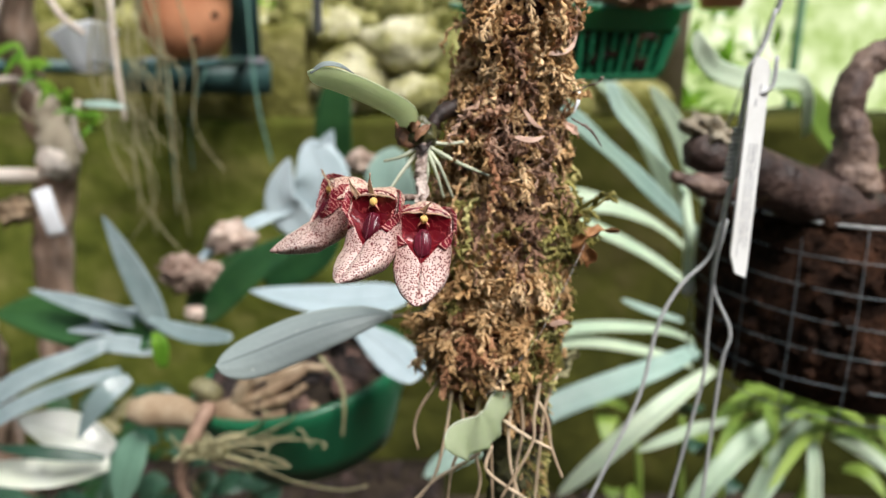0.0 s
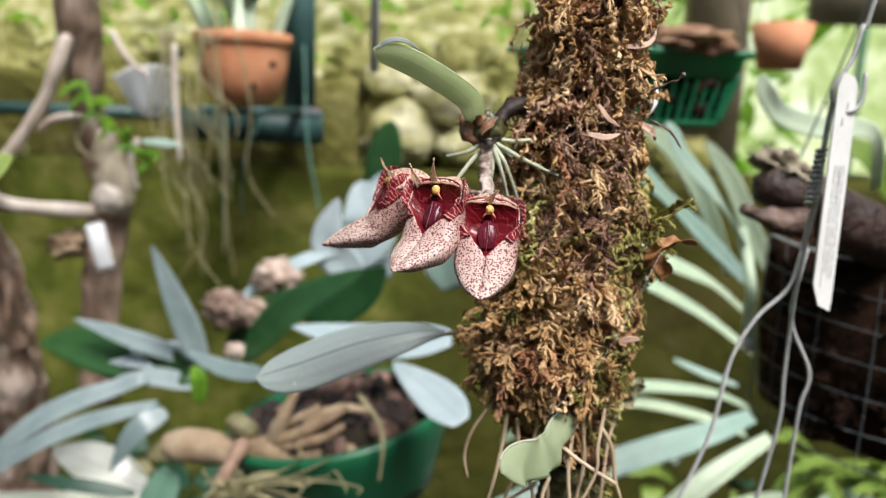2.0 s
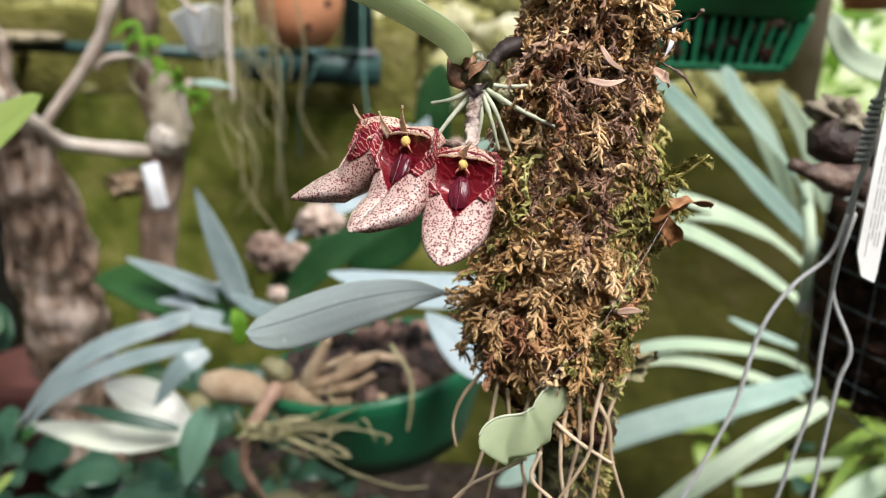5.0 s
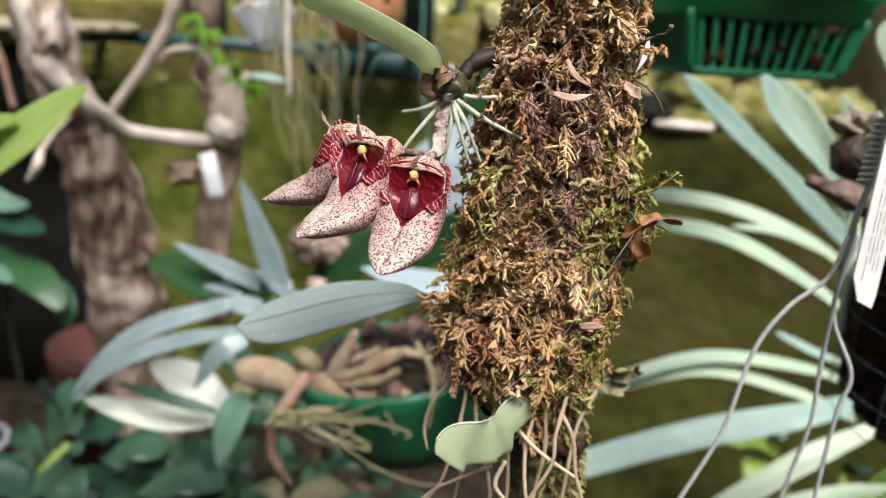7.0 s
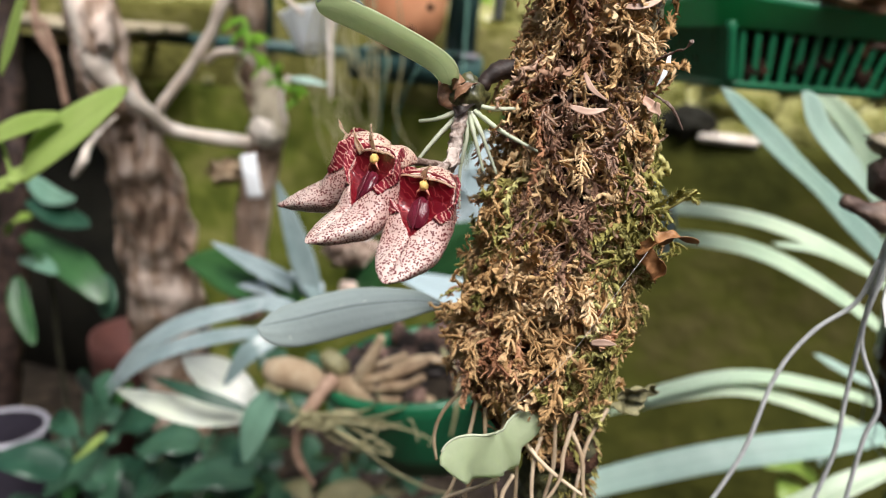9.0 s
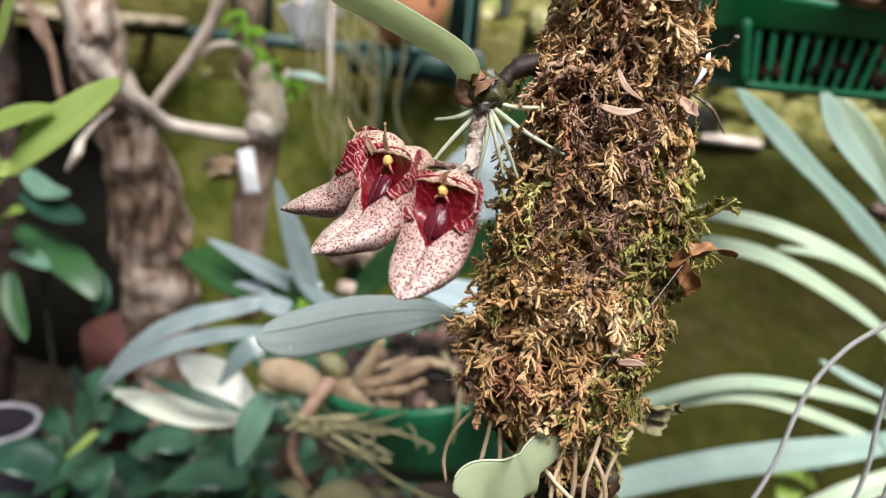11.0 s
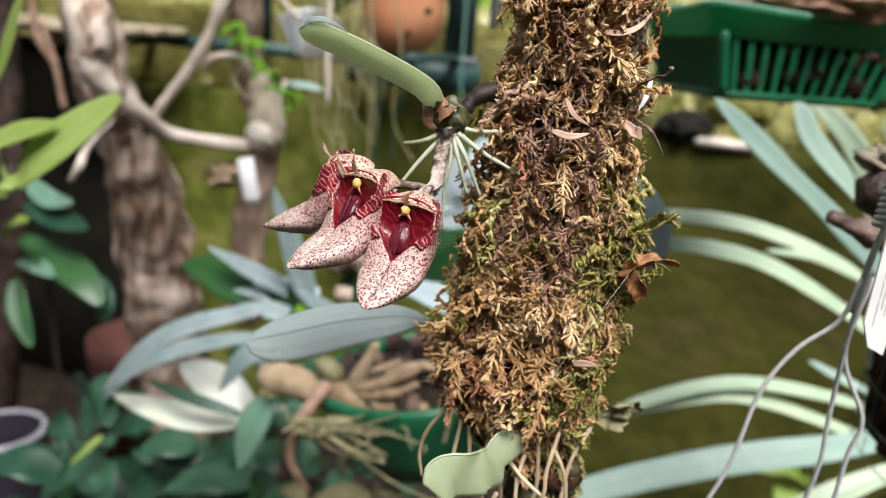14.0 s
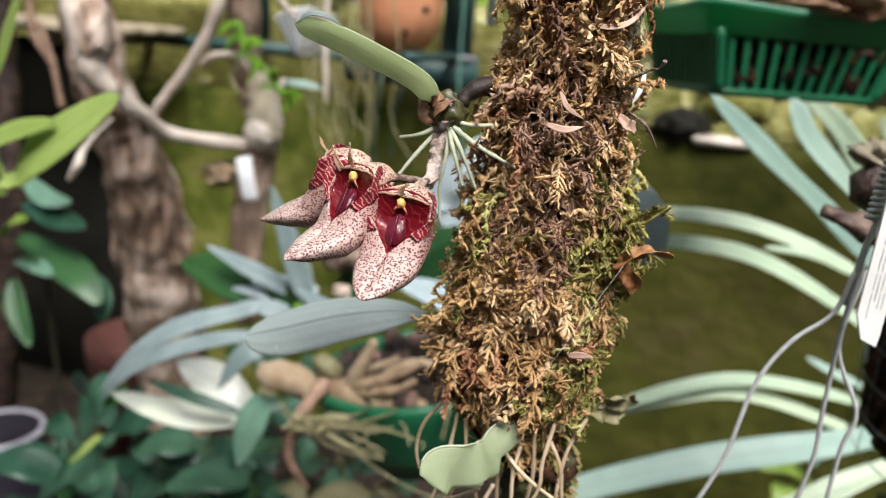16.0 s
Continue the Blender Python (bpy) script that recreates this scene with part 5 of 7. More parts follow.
        hairs.append(tube([b, b + d * 0.5, b + d], [0.00007, 0.00006, 0.00002], 4, 4))
    part("fringe", placed(join(hairs), m), M_VEIN, fl, "fine fringe of hairs round the throat")
    return fl


flower(pose(0.0028, 0.2100, 1.3619, 0, 2, -3), ((-0.0006, 0.0026, -0.0030, 0.0036),), 3)
flower(pose(-0.0113, 0.2136, 1.3660, -5, -4, -28) @ Matrix.Scale(1.03, 4), ((-0.0052, -0.0026, -0.0016, 0.0058), (-0.0006, 0.0012, -0.0030, 0.0062)), 7)
flower(pose(-0.0256, 0.2285, 1.3665, -2, 4, -75), ((0.0, 0.0, -0.0034, 0.0044),), 12)
for end in ((0.0028, 0.2200, 1.3600), (-0.0068, 0.2225, 1.3650), (-0.0160, 0.2275, 1.3645)):
    part("pedicel", tube([(0.0012, 0.2345, 1.3626), ((0.0012 + end[0]) / 2, (0.2345 + end[1]) / 2, 1.3640), end], [0.0011, 0.0009, 0.0012], 14, 10, 0.3, 0.002), M_STALK, orchid, "short pinkish flower stem")

# ---- hanger wire with its plant tag ----
hanger = thing("wire_hanger", (0.1341, 0.3150, 1.3142), "bent galvanised wire hanger with a twisted neck", "wire hanger")
part("hook", tube([(0.175, 0.32, 1.772), (0.170, 0.319, 1.60), (0.1458, 0.3180, 1.4403), (0.1417, 0.3180, 1.4232), (0.1384, 0.3170, 1.4100), (0.1331, 0.3160, 1.4010), (0.1330, 0.3150, 1.3943), (0.1371, 0.3120, 1.3911), (0.1419, 0.3120, 1.3946), (0.1427, 0.3130, 1.4056)], 0.00085, 44, 10), M_WIRE, hanger)
part("neck", tube([(0.1342, 0.3180, 1.3964), (0.1331, 0.3180, 1.3803), (0.1323, 0.3170, 1.3589), (0.1299, 0.3160, 1.3444), (0.1279, 0.3160, 1.3242)], 0.0011, 30, 10), M_WIRE, hanger)


def coil(p0, p1, r, turns, wire):
    a, b = np.array(p0), np.array(p1)
    t = unit(b - a)
    u = unit(np.cross(t, (0, 1, 0)))
    w = np.cross(t, u)
    pts = [a + (b - a) * s + (u * math.cos(turns * 6.2832 * s) + w * math.sin(turns * 6.2832 * s)) * r for s in np.linspace(0, 1, turns * 10)]
    return tube(pts, wire, turns * 10, 7)


part("twist", coil((0.1319, 0.3170, 1.3768), (0.1295, 0.3160, 1.3542), 0.0017, 11, 0.0008), M_WIRE, hanger, "tightly wound wire")
for pts in ([(0.1279, 0.3140, 1.3361), (0.1244, 0.3140, 1.3209), (0.1130, 0.3130, 1.3082), (0.1043, 0.3120, 1.2899), (0.0987, 0.3100, 1.2592), (0.0887, 0.3080, 1.2315), (0.0759, 0.3060, 1.1998)],
            [(0.1308, 0.3180, 1.3389), (0.1291, 0.3180, 1.3158), (0.1297, 0.3200, 1.2828), (0.1306, 0.3210, 1.2626), (0.1277, 0.3220, 1.2386), (0.1207, 0.3240, 1.1875)],
            [(0.1334, 0.3220, 1.3355), (0.1304, 0.3220, 1.3066), (0.1411, 0.3230, 1.2830), (0.1396, 0.3240, 1.2670), (0.1393, 0.3260, 1.2365), (0.1392, 0.3280, 1.1849)]):
    part("leg", tube(pts, 0.00082, 40, 9), M_WIRE, hanger)

TAG_TOP, TAG_LOW = np.array((0.1369, 0.3135, 1.4045)), np.array((0.1323, 0.3020, 1.3153))


def tag_plate():
    """A narrow tag with a cut point at its lower end and a clipped top."""
    ax = unit(TAG_LOW - TAG_TOP)
    L = np.linalg.norm(TAG_LOW - TAG_TOP)
    sd = unit(np.cross(ax, (0.35, -1, 0)))
    nn = unit(np.cross(sd, ax))
    h = 0.0047
    outline = [(-h * 0.55, 0), (h * 0.6, -0.001), (h, 0.005), (h, L - 0.010), (h * 0.3, L - 0.002), (-h * 0.9, L), (-h, L - 0.004), (-h, 0.004)]
    front = [TAG_TOP + sd * a + ax * b + nn * 0.0004 for a, b in outline]
    back = [q - nn * 0.0008 for q in front]
    k = len(outline)
    faces = [tuple(range(k)), tuple(range(2 * k - 1, k - 1, -1))] + [(i, i + k, (i + 1) % k + k, (i + 1) % k) for i in range(k)]
    return (front + back, faces), ax, sd, nn, L


plate, TAX, TSD, TNN, TLEN = tag_plate()
if TNN[1] > 0:
    TNN = -TNN
tag = thing("plant_tag", TAG_LOW, "narrow weathered white plastic plant tag hanging on the wire hook", "plant tag")
tp = part("plate", plate, M_TAG, tag)
tp.data.polygons.foreach_set("use_smooth", [False] * len(tp.data.polygons))
rs = np.random.RandomState(21)


def tag_bar(u0, u1, v0, v1):
    q = [TAG_TOP + TSD * v + TAX * u + TNN * 0.0007 for u, v in ((u0, v0), (u1, v0), (u1, v1), (u0, v1))]
    r = [p - TNN * 0.0002 for p in q]
    return q + r, [(0, 1, 2, 3), (7, 6, 5, 4), (0, 4, 5, 1), (1, 5, 6, 2), (2, 6, 7, 3), (3, 7, 4, 0)]


for u, w, v in ((0.010, 0.004, -0.001), (0.016, 0.003, 0.0008), (0.036, 0.006, -0.0012), (0.045, 0.004, -0.0012)):
    bar = part("print_bar", tag_bar(u, u + w, v, v + 0.0007), M_INK, tag)
    bar.data.polygons.foreach_set("use_smooth", [False] * 6)

for v in (-0.0026, -0.0012, 0.0002, 0.0016):
    u = 0.034
    while u < TLEN - 0.016:
        w = rs.uniform(0.004, 0.009)
        bar = part("print_bar", tag_bar(u, u + w, v, v + 0.00028), M_INK, tag)
        bar.data.polygons.foreach_set("use_smooth", [False] * 6)
        u += w + 0.0012

# ---- wire mesh basket with log ----
BX, BY, BZ0, BZ1, BR = 0.299, 0.500, 1.188, 1.312, 0.108
meshbasket = thing("wire_basket", (BX, BY, BZ0), "round wire mesh basket packed with dark fern fibre", "wire basket")
part("fibre_fill", lathe((BX, BY, BZ0), [(0.001, 0.004), (BR * 0.8, 0.003), (BR - 0.006, 0.012), (BR - 0.004, 0.06), (BR - 0.004, 0.118), (BR * 0.8, 0.13), (0.001, 0.135)], 64, None, 0.06), M_FIBRE, meshbasket, "almost black fern fibre")
for i in range(7):
    z = BZ0 + 0.004 + i * (BZ1 - BZ0 - 0.004) / 6
    ring = [(BX + BR * math.cos(a), BY + BR * math.sin(a), z + 0.001 * math.sin(3 * a + i)) for a in np.linspace(0, 2 * math.pi, 49)]
    part("hoop", tube(ring, 0.00036 if i < 6 else 0.0010, 73, 6), M_MESH if i < 6 else M_WIRE, meshbasket)
for k in range(20):
    a = 2 * math.pi * (k + 0.4) / 20
    part("upright", tube([(BX + BR * math.cos(a), BY + BR * math.sin(a), BZ1), (BX + (BR + 0.0006) * math.cos(a + 0.01), BY + (BR + 0.0006) * math.sin(a + 0.01), (BZ0 + BZ1) / 2), (BX + BR * math.cos(a), BY + BR * math.sin(a), BZ0)], 0.00032, 8, 5), M_MESH, meshbasket)
for a in (0.6, 2.6, 4.9):
    part("hanging_wire", tube([(BX + BR * math.cos(a), BY + BR * math.sin(a), BZ1), (BX + 0.03 * math.cos(a), BY, 1.62), (BX, BY, 1.775)], 0.0007, 14, 6), M_MESH, meshbasket)
rs = np.random.RandomState(31)
chips = []
for i in range(150):
    a, z = rs.uniform(math.pi * 0.95, math.pi * 1.75), rs.uniform(BZ0 + 0.01, BZ1)
    chips.append(blob((BX + (BR - 0.006) * math.cos(a), BY + (BR - 0.006) * math.sin(a), z), rs.uniform(0.003, 0.009, 3), 0.4, 1.5, 5, i))
part("bark_litter", join(chips), M_FIBRE, meshbasket, "dark bark and fibre scraps", kind="stuff")

log = thing("log", (0.2113, 0.4300, 1.3304), "dark weathered log with a pale broken end lying across the basket", "log")
part("trunk", tube([(0.1464, 0.4150, 1.3545), (0.1676, 0.4150, 1.3474), (0.2186, 0.4300, 1.3255), (0.2800, 0.4500, 1.3040), (0.3775, 0.4800, 1.2761)], [0.010, 0.0135, 0.0165, 0.0175, 0.0175], 90, 40, 0.16, 0.022), M_LOG, log)
part("broken_end", blob((0.1584, 0.4180, 1.3611), (0.016, 0.013, 0.007), 0.7, 1.8, 18, 3.0, pose(0, 0, 0, 0, 25, 0)), M_LOGEND, log, "pale splintered wood")
part("splinter", tube([(0.1633, 0.4000, 1.3359), (0.1462, 0.3950, 1.3373), (0.1290, 0.3900, 1.3430)], [0.009, 0.006, 0.0025], 16, 12, 0.4, 0.01), M_LOG, log)
part("branch_stub", tube([(0.2499, 0.4400, 1.3288), (0.2485, 0.4400, 1.3590), (0.2458, 0.4450, 1.3716), (0.2527, 0.4500, 1.3973), (0.2751, 0.4600, 1.4070)], [0.018, 0.0095, 0.010, 0.0085, 0.009], 60, 30, 0.3, 0.013), M_LOG, log)

# ---- slotted basket pot, upper back ----
KX, KY, KZ, KH = 0.1253, 0.7207, 1.377, 0.066
KU, KV = np.array([0.871, 0.492, 0.0]), np.array([-0.335, 0.592, 0.0])


def loft(rings):
    """A closed skin over rings of equal count, with flat ends."""
    verts, faces, m = [], [], len(rings[0])
    for r in rings:
        verts += [tuple(p) for p in r]
    for i in range(len(rings) - 1):
        for k in range(m):
            k2 = (k + 1) % m
            faces.append((i * m + k, i * m + k2, (i + 1) * m + k2, (i + 1) * m + k))
    faces += [tuple(range(m - 1, -1, -1)), tuple(range((len(rings) - 1) * m, len(rings) * m))]
    return verts, faces


def square_ring(half, corner, z, sag=0.0):
    """Rounded square about the basket's middle, its sides sagging by sag."""
    pts = []
    for q, (a, b) in enumerate(((1, 1), (-1, 1), (-1, -1), (1, -1))):
        for j in range(7):
            g = math.pi / 2 * (q + j / 6)
            pts.append((a * (half - corner) + corner * math.cos(g), b * (half - corner) + corner * math.sin(g)))
        c, d = pts[-1], ((-half + corner, half), (-half, -half + corner), (half - corner, -half), (half, half - corner))[q]
        for j in range(1, 6):
            pts.append((c[0] + (d[0] - c[0]) * j / 6, c[1] + (d[1] - c[1]) * j / 6))
    out = []
    for a, b in pts:
        near = min(abs(a), abs(b)) / half
        out.append(np.array([KX, KY, z - sag * (1 - near ** 2)]) + KU * a + KV * b)
    return out


def slotted_basket():
    pot = thing("basket_pot", (KX, KY, KZ), "emerald green slotted oblong plastic basket pot hung in the air", "basket pot")
    h0, h1 = 0.074, 0.0905
    part("base", loft([square_ring(0.01, 0.004, KZ), square_ring(h0 - 0.002, 0.016, KZ), square_ring(h0, 0.017, KZ + 0.003), square_ring(h0, 0.017, KZ + 0.006), square_ring(h0 - 0.004, 0.015, KZ + 0.006), square_ring(h0 - 0.004, 0.015, KZ + 0.004), square_ring(0.01, 0.004, KZ + 0.004)]), M_PLASTIC, pot)
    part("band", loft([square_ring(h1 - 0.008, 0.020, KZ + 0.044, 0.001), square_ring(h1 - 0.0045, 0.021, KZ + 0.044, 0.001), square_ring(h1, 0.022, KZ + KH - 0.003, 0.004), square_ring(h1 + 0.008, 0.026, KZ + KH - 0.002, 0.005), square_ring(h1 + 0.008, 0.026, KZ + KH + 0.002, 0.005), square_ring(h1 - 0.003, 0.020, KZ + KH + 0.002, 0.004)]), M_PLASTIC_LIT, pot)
    part("rim_edge", tube(square_ring(h1 + 0.007, 0.025, KZ + KH + 0.002, 0.005) + square_ring(h1 + 0.007, 0.025, KZ + KH + 0.002, 0.005)[:1], 0.0012, 120, 6), M_PLASTIC_PALE, pot, "pale line painted for the highlight along the rim")
    for side, along in ((-KV, KU), (KU, KV), (KV, -KU), (-KU, -KV)):
        for k in range(12):
            u = (k - 5.5) / 6.3
            lo = np.array([KX, KY, KZ + 0.004]) + side * (h0 - 0.001) + along * u * (h0 - 0.004)
            hi = np.array([KX, KY, KZ + 0.046]) + side * (h1 - 0.007) + along * u * (h1 - 0.010)
            w = along * 0.0024
            q = [lo - w, lo + w, hi + w, hi - w]
            q += [p - side * 0.003 for p in q]
            ob = part("rib", (q, [(0, 1, 2, 3), (7, 6, 5, 4), (0, 4, 5, 1), (1, 5, 6, 2), (2, 6, 7, 3), (3, 7, 4, 0)]), M_PLASTIC, pot)
            ob.data.polygons.foreach_set("use_smooth", [False] * 6)
        c = side + along
        part("corner_rib", tube([np.array([KX, KY, KZ + 0.005]) + c * (h0 - 0.006), np.array([KX, KY, KZ + 0.047]) + c * (h1 - 0.011)], 0.0042, 8, 14), M_PLASTIC, pot)
        part("hanging_wire", tube([np.array([KX, KY, KZ + KH]) + c * (h1 - 0.004), (KX, KY, 1.775)], 0.0008, 6, 6), M_MESH, pot)
    part("potting_mix", loft([square_ring(0.01, 0.004, KZ + 0.006), square_ring(h0 - 0.009, 0.012, KZ + 0.006), square_ring(h1 - 0.016, 0.015, KZ + 0.055), square_ring(0.02, 0.008, KZ + 0.064)]), M_SOIL, pot, "dark bark mix")
    rs = np.random.RandomState(41)
    for i in range(60):
        side, along = ((-KV, KU), (-KU, -KV), (KU, KV))[i % 3]
        z = rs.uniform(0.012, 0.044)
        p = np.array([KX, KY, KZ + z]) + side * (h0 + (h1 - h0) * z / KH - 0.011) + along * rs.uniform(-0.9, 0.9) * (h0 - 0.012)
        part("bark_chip", blob(p, rs.uniform(0.004, 0.009, 3), 0.35, 1.4, 6, i), M_FIBRE if i % 4 else M_CHUNK, pot)
    return pot


slotted_basket()
single("bark_slab", blob((KX + 0.02, KY - 0.02, KZ + KH + 0.006), (0.06, 0.05, 0.014), 0.4, 1.6, 18, 6.0), M_HUSK, "brown slab of bark lying in the green basket", "bark slab")

# ---- strap-leaved plants behind the mount ----
strap = thing("strap_leaf_plant", (0.3282, 0.9500, 1.0859), "orchid plant with long pale arching strap leaves", "plant")
STRAPS = [
    ([(0.3613, 0.9700, 1.0080), (0.2924, 0.9300, 1.0412), (0.1696, 0.8800, 1.0587), (0.0700, 0.8400, 1.0304), (0.0306, 0.8300, 1.0018)], 0.020, (0.1, -0.55, 0.83), M_LEAF_STRAP),
    ([(0.3641, 0.9700, 0.9670), (0.2934, 0.9300, 1.0065), (0.1724, 0.8800, 1.0424), (0.0773, 0.8600, 1.0155), (0.0419, 0.8500, 0.9982)], 0.020, (0.1, -0.55, 0.83), M_LEAF_STRAP),
    ([(0.3416, 0.9000, 1.0245), (0.2796, 0.8600, 1.0162), (0.1479, 0.8000, 0.9948), (0.0325, 0.7600, 0.9550), (-0.0116, 0.7500, 0.9293)], 0.038, (0.15, -0.65, 0.75), M_LEAF_STRAPB),
    ([(0.3448, 0.9700, 1.1377), (0.2672, 0.9300, 1.1934), (0.1640, 0.9000, 1.2315), (0.0680, 0.8800, 1.2368), (0.0158, 0.8800, 1.2148)], 0.024, (0.2, -0.6, 0.77), M_LEAF_STRAP),
    ([(0.3503, 0.9500, 1.0906), (0.2623, 0.9200, 1.1525), (0.1631, 0.8900, 1.1997), (0.0727, 0.8700, 1.2076), (0.0260, 0.8700, 1.1923)], 0.026, (0.2, -0.6, 0.77), M_LEAF_STRAP),
    ([(0.2752, 0.7578, 1.2180), (0.2006, 0.7152, 1.2812), (0.1357, 0.6507, 1.3342), (0.0820, 0.6120, 1.3790)], 0.0265, (-0.2, -0.75, 0.6), M_LEAF_STRAPB),
    ([(0.2268, 0.6644, 1.2785), (0.1859, 0.6189, 1.3218), (0.1497, 0.5901, 1.3542), (0.1301, 0.5769, 1.3818)], 0.040, (0.15, -0.6, 0.78), M_LEAF_STRAPB),
    ([(0.3362, 1.0200, 1.1770), (0.2865, 1.0000, 1.2770), (0.2445, 1.0000, 1.3374), (0.1806, 1.0000, 1.3889)], 0.03, (-0.4, -0.8, 0.4), M_LEAF_STRAP),
    ([(0.3369, 0.9500, 1.0450), (0.2874, 0.9300, 1.0657), (0.2434, 0.9200, 1.0858)], 0.014, (0.2, -0.6, 0.77), M_LEAF_STRAPB),
    ([(0.3251, 0.9800, 1.1586), (0.2747, 0.9600, 1.1831), (0.2286, 0.9500, 1.1984), (0.1802, 0.9500, 1.1987)], 0.014, (0.2, -0.6, 0.77), M_LEAF_STRAP),
    ([(0.3430, 0.6900, 1.3300), (0.3050, 0.6300, 1.3780), (0.2540, 0.6100, 1.3820), (0.2220, 0.6000, 1.3900), (0.2050, 0.5900, 1.4050), (0.2000, 0.5900, 1.4200)], 0.021, (-0.2, -0.9, 0.3), M_LEAF_STRAP),
    ([(0.5459, 0.9000, 1.2496), (0.4832, 0.9000, 1.2975), (0.4425, 0.9000, 1.3441), (0.3996, 0.9000, 1.3635)], 0.045, (-0.2, -0.7, 0.6), M_LEAF_CLUMP),
    ([(0.4150, 1.0000, 1.1506), (0.3606, 1.0000, 1.2219), (0.3226, 1.0000, 1.2983), (0.2799, 1.0000, 1.3571)], 0.03, (-0.4, -0.8, 0.4), M_LEAF_STRAP),
]
for pts, w, nrm, mt in STRAPS:
    part("leaf", leaf(pts, w * 0.86, nrm, "strap", 0.16, 0.0016, 26, 9), mt, strap)

part("stem", tube([(0.2260, 0.6700, 1.2900), (0.2208, 0.6200, 1.2528), (0.2218, 0.6200, 1.2307), (0.2240, 0.6200, 1.2080)], [0.0050, 0.0045, 0.0045, 0.0052], 24, 12, 0.15, 0.01), M_LEAF_STRAP, strap, "pale jointed stem")
part("root_tip", blob((0.2240, 0.6190, 1.2040), (0.0058, 0.0055, 0.0075), 0.1, 1.2, 12, 3.0), M_LEAF_CREAM, strap, "white root tip")

clump = thing("grassy_plant", (0.4555, 0.8600, 0.9640), "bright green clump of radiating strap leaves under the mesh basket", "plant")
CB = np.array((0.4716, 0.8600, 0.9521))
CLUMP = [
    ([(0.3505, 0.8600, 1.0143), (0.2829, 0.8200, 0.9875), (0.2109, 0.7900, 0.9393), (0.1462, 0.7700, 0.8904)], 0.034, M_LEAF_STRAP),
    ([(0.4518, 0.8500, 0.9573), (0.3825, 0.8000, 0.9499), (0.3281, 0.7700, 0.9147), (0.2902, 0.7600, 0.8599)], 0.036, M_LEAF_STRAP),
    ([(0.4744, 0.8500, 0.9495), (0.4254, 0.8000, 0.9349), (0.3842, 0.7700, 0.8922), (0.3599, 0.7600, 0.8370)], 0.034, M_LEAF_STRAP),
    ([(0.4853, 0.8600, 0.9320), (0.4732, 0.8200, 0.9073), (0.4709, 0.8000, 0.8564), (0.4743, 0.8000, 0.8073)], 0.022, M_LEAF_STRAP),
    ([(0.5061, 0.8500, 0.9297), (0.5211, 0.8000, 0.9356), (0.5544, 0.7700, 0.9164)], 0.03, M_LEAF_STRAP),
    ([(0.3957, 0.9000, 0.9215), (0.3291, 0.8600, 0.9267), (0.2532, 0.8300, 0.9155)], 0.022, M_LEAF_STRAP),
    ([(0.5539, 0.8600, 0.9806), (0.5748, 0.8200, 0.9706), (0.6373, 0.8000, 0.9365)], 0.03, M_LEAF_STRAP),
]
for pts, w, mt in CLUMP:
    part("leaf", leaf(pts, w * 0.78, (-0.2, -0.6, 0.77), "strap", 0.4, 0.0014, 20, 9), mt, clump)
rs = np.random.RandomState(51)
for i in range(34):
    b = CB + np.array([rs.uniform(-0.102, 0.092), rs.uniform(-0.02, 0.05), rs.uniform(-0.02, 0.03)])
    d = np.array([rs.normal() * 0.8, -0.5 - rs.rand() * 0.5, rs.uniform(-0.2, 0.9)])
    L = rs.uniform(0.09, 0.16)
    part("leaf", leaf([b, b + d * L * 0.5 + (0, 0, 0.01), b + d * L + (0, 0, -0.02)], rs.uniform(0.010, 0.016), (0, -0.5, 0.85), "strap", 0.3, 0.001, 12, 5), M_LEAF_CLUMP, clump)

low_plant = thing("rambling_plant", (0.55, 1.30, 0.30), "low plants in shade along the wall foot", "plant")
for i in range(26):
    b = np.array([rs.uniform(0.36, 0.80), rs.uniform(1.1, 1.5), rs.uniform(0.45, 0.80)])
    d = np.array([rs.normal() * 0.5, -0.6, rs.uniform(-0.3, 0.5)]) * rs.uniform(0.08, 0.14)
    part("leaf", leaf([b, b + d * 0.5 + (0, 0, 0.02), b + d], rs.uniform(0.03, 0.05), (0, -0.5, 0.85), "lance", 0.15, 0.001, 10, 5), M_LEAF_CLUMP if i % 3 else M_LEAF_SHADE, low_plant)

for k in range(5):
    part("stem", tube([(0.40 + 0.08 * k, 1.32, 0.30), (0.41 + 0.08 * k, 1.30, 0.5), (0.38 + 0.09 * k, 1.28, 0.72)], 0.006, 12, 7, 0.2, 0.03), M_LEAF_CLUMP, low_plant)

# ---- green pot with a bluish orchid ----
PX0, PY0, PZ = -0.108, 0.640, 1.040
greenpot = thing("flower_pot", (PX0, PY0, PZ), "round green plastic pot filled with bark", "flower pot")
PTILT = pose(0, 0, 0, 0, -11, 0)
PR = 0.098
part("pot_wall", lathe((PX0, PY0, PZ), [(0.001, 0.004), (PR * 0.70, 0.004), (PR * 0.80, 0.022), (PR - 0.005, 0.074), (PR - 0.004, 0.077), (PR + 0.003, 0.078), (PR + 0.004, 0.072), (PR + 0.001, 0.062), (PR * 0.82, 0.020), (PR * 0.73, 0.0), (0.001, 0.0)], 72, PTILT), M_PLASTIC, greenpot)
part("potting_mix", lathe((PX0, PY0, PZ), [(0.001, 0.01), (PR * 0.72, 0.01), (PR - 0.008, 0.067), (PR * 0.6, 0.075), (0.001, 0.078)], 48, PTILT, 0.04), M_SOIL, greenpot, "dark bark mix")
rs = np.random.RandomState(61)
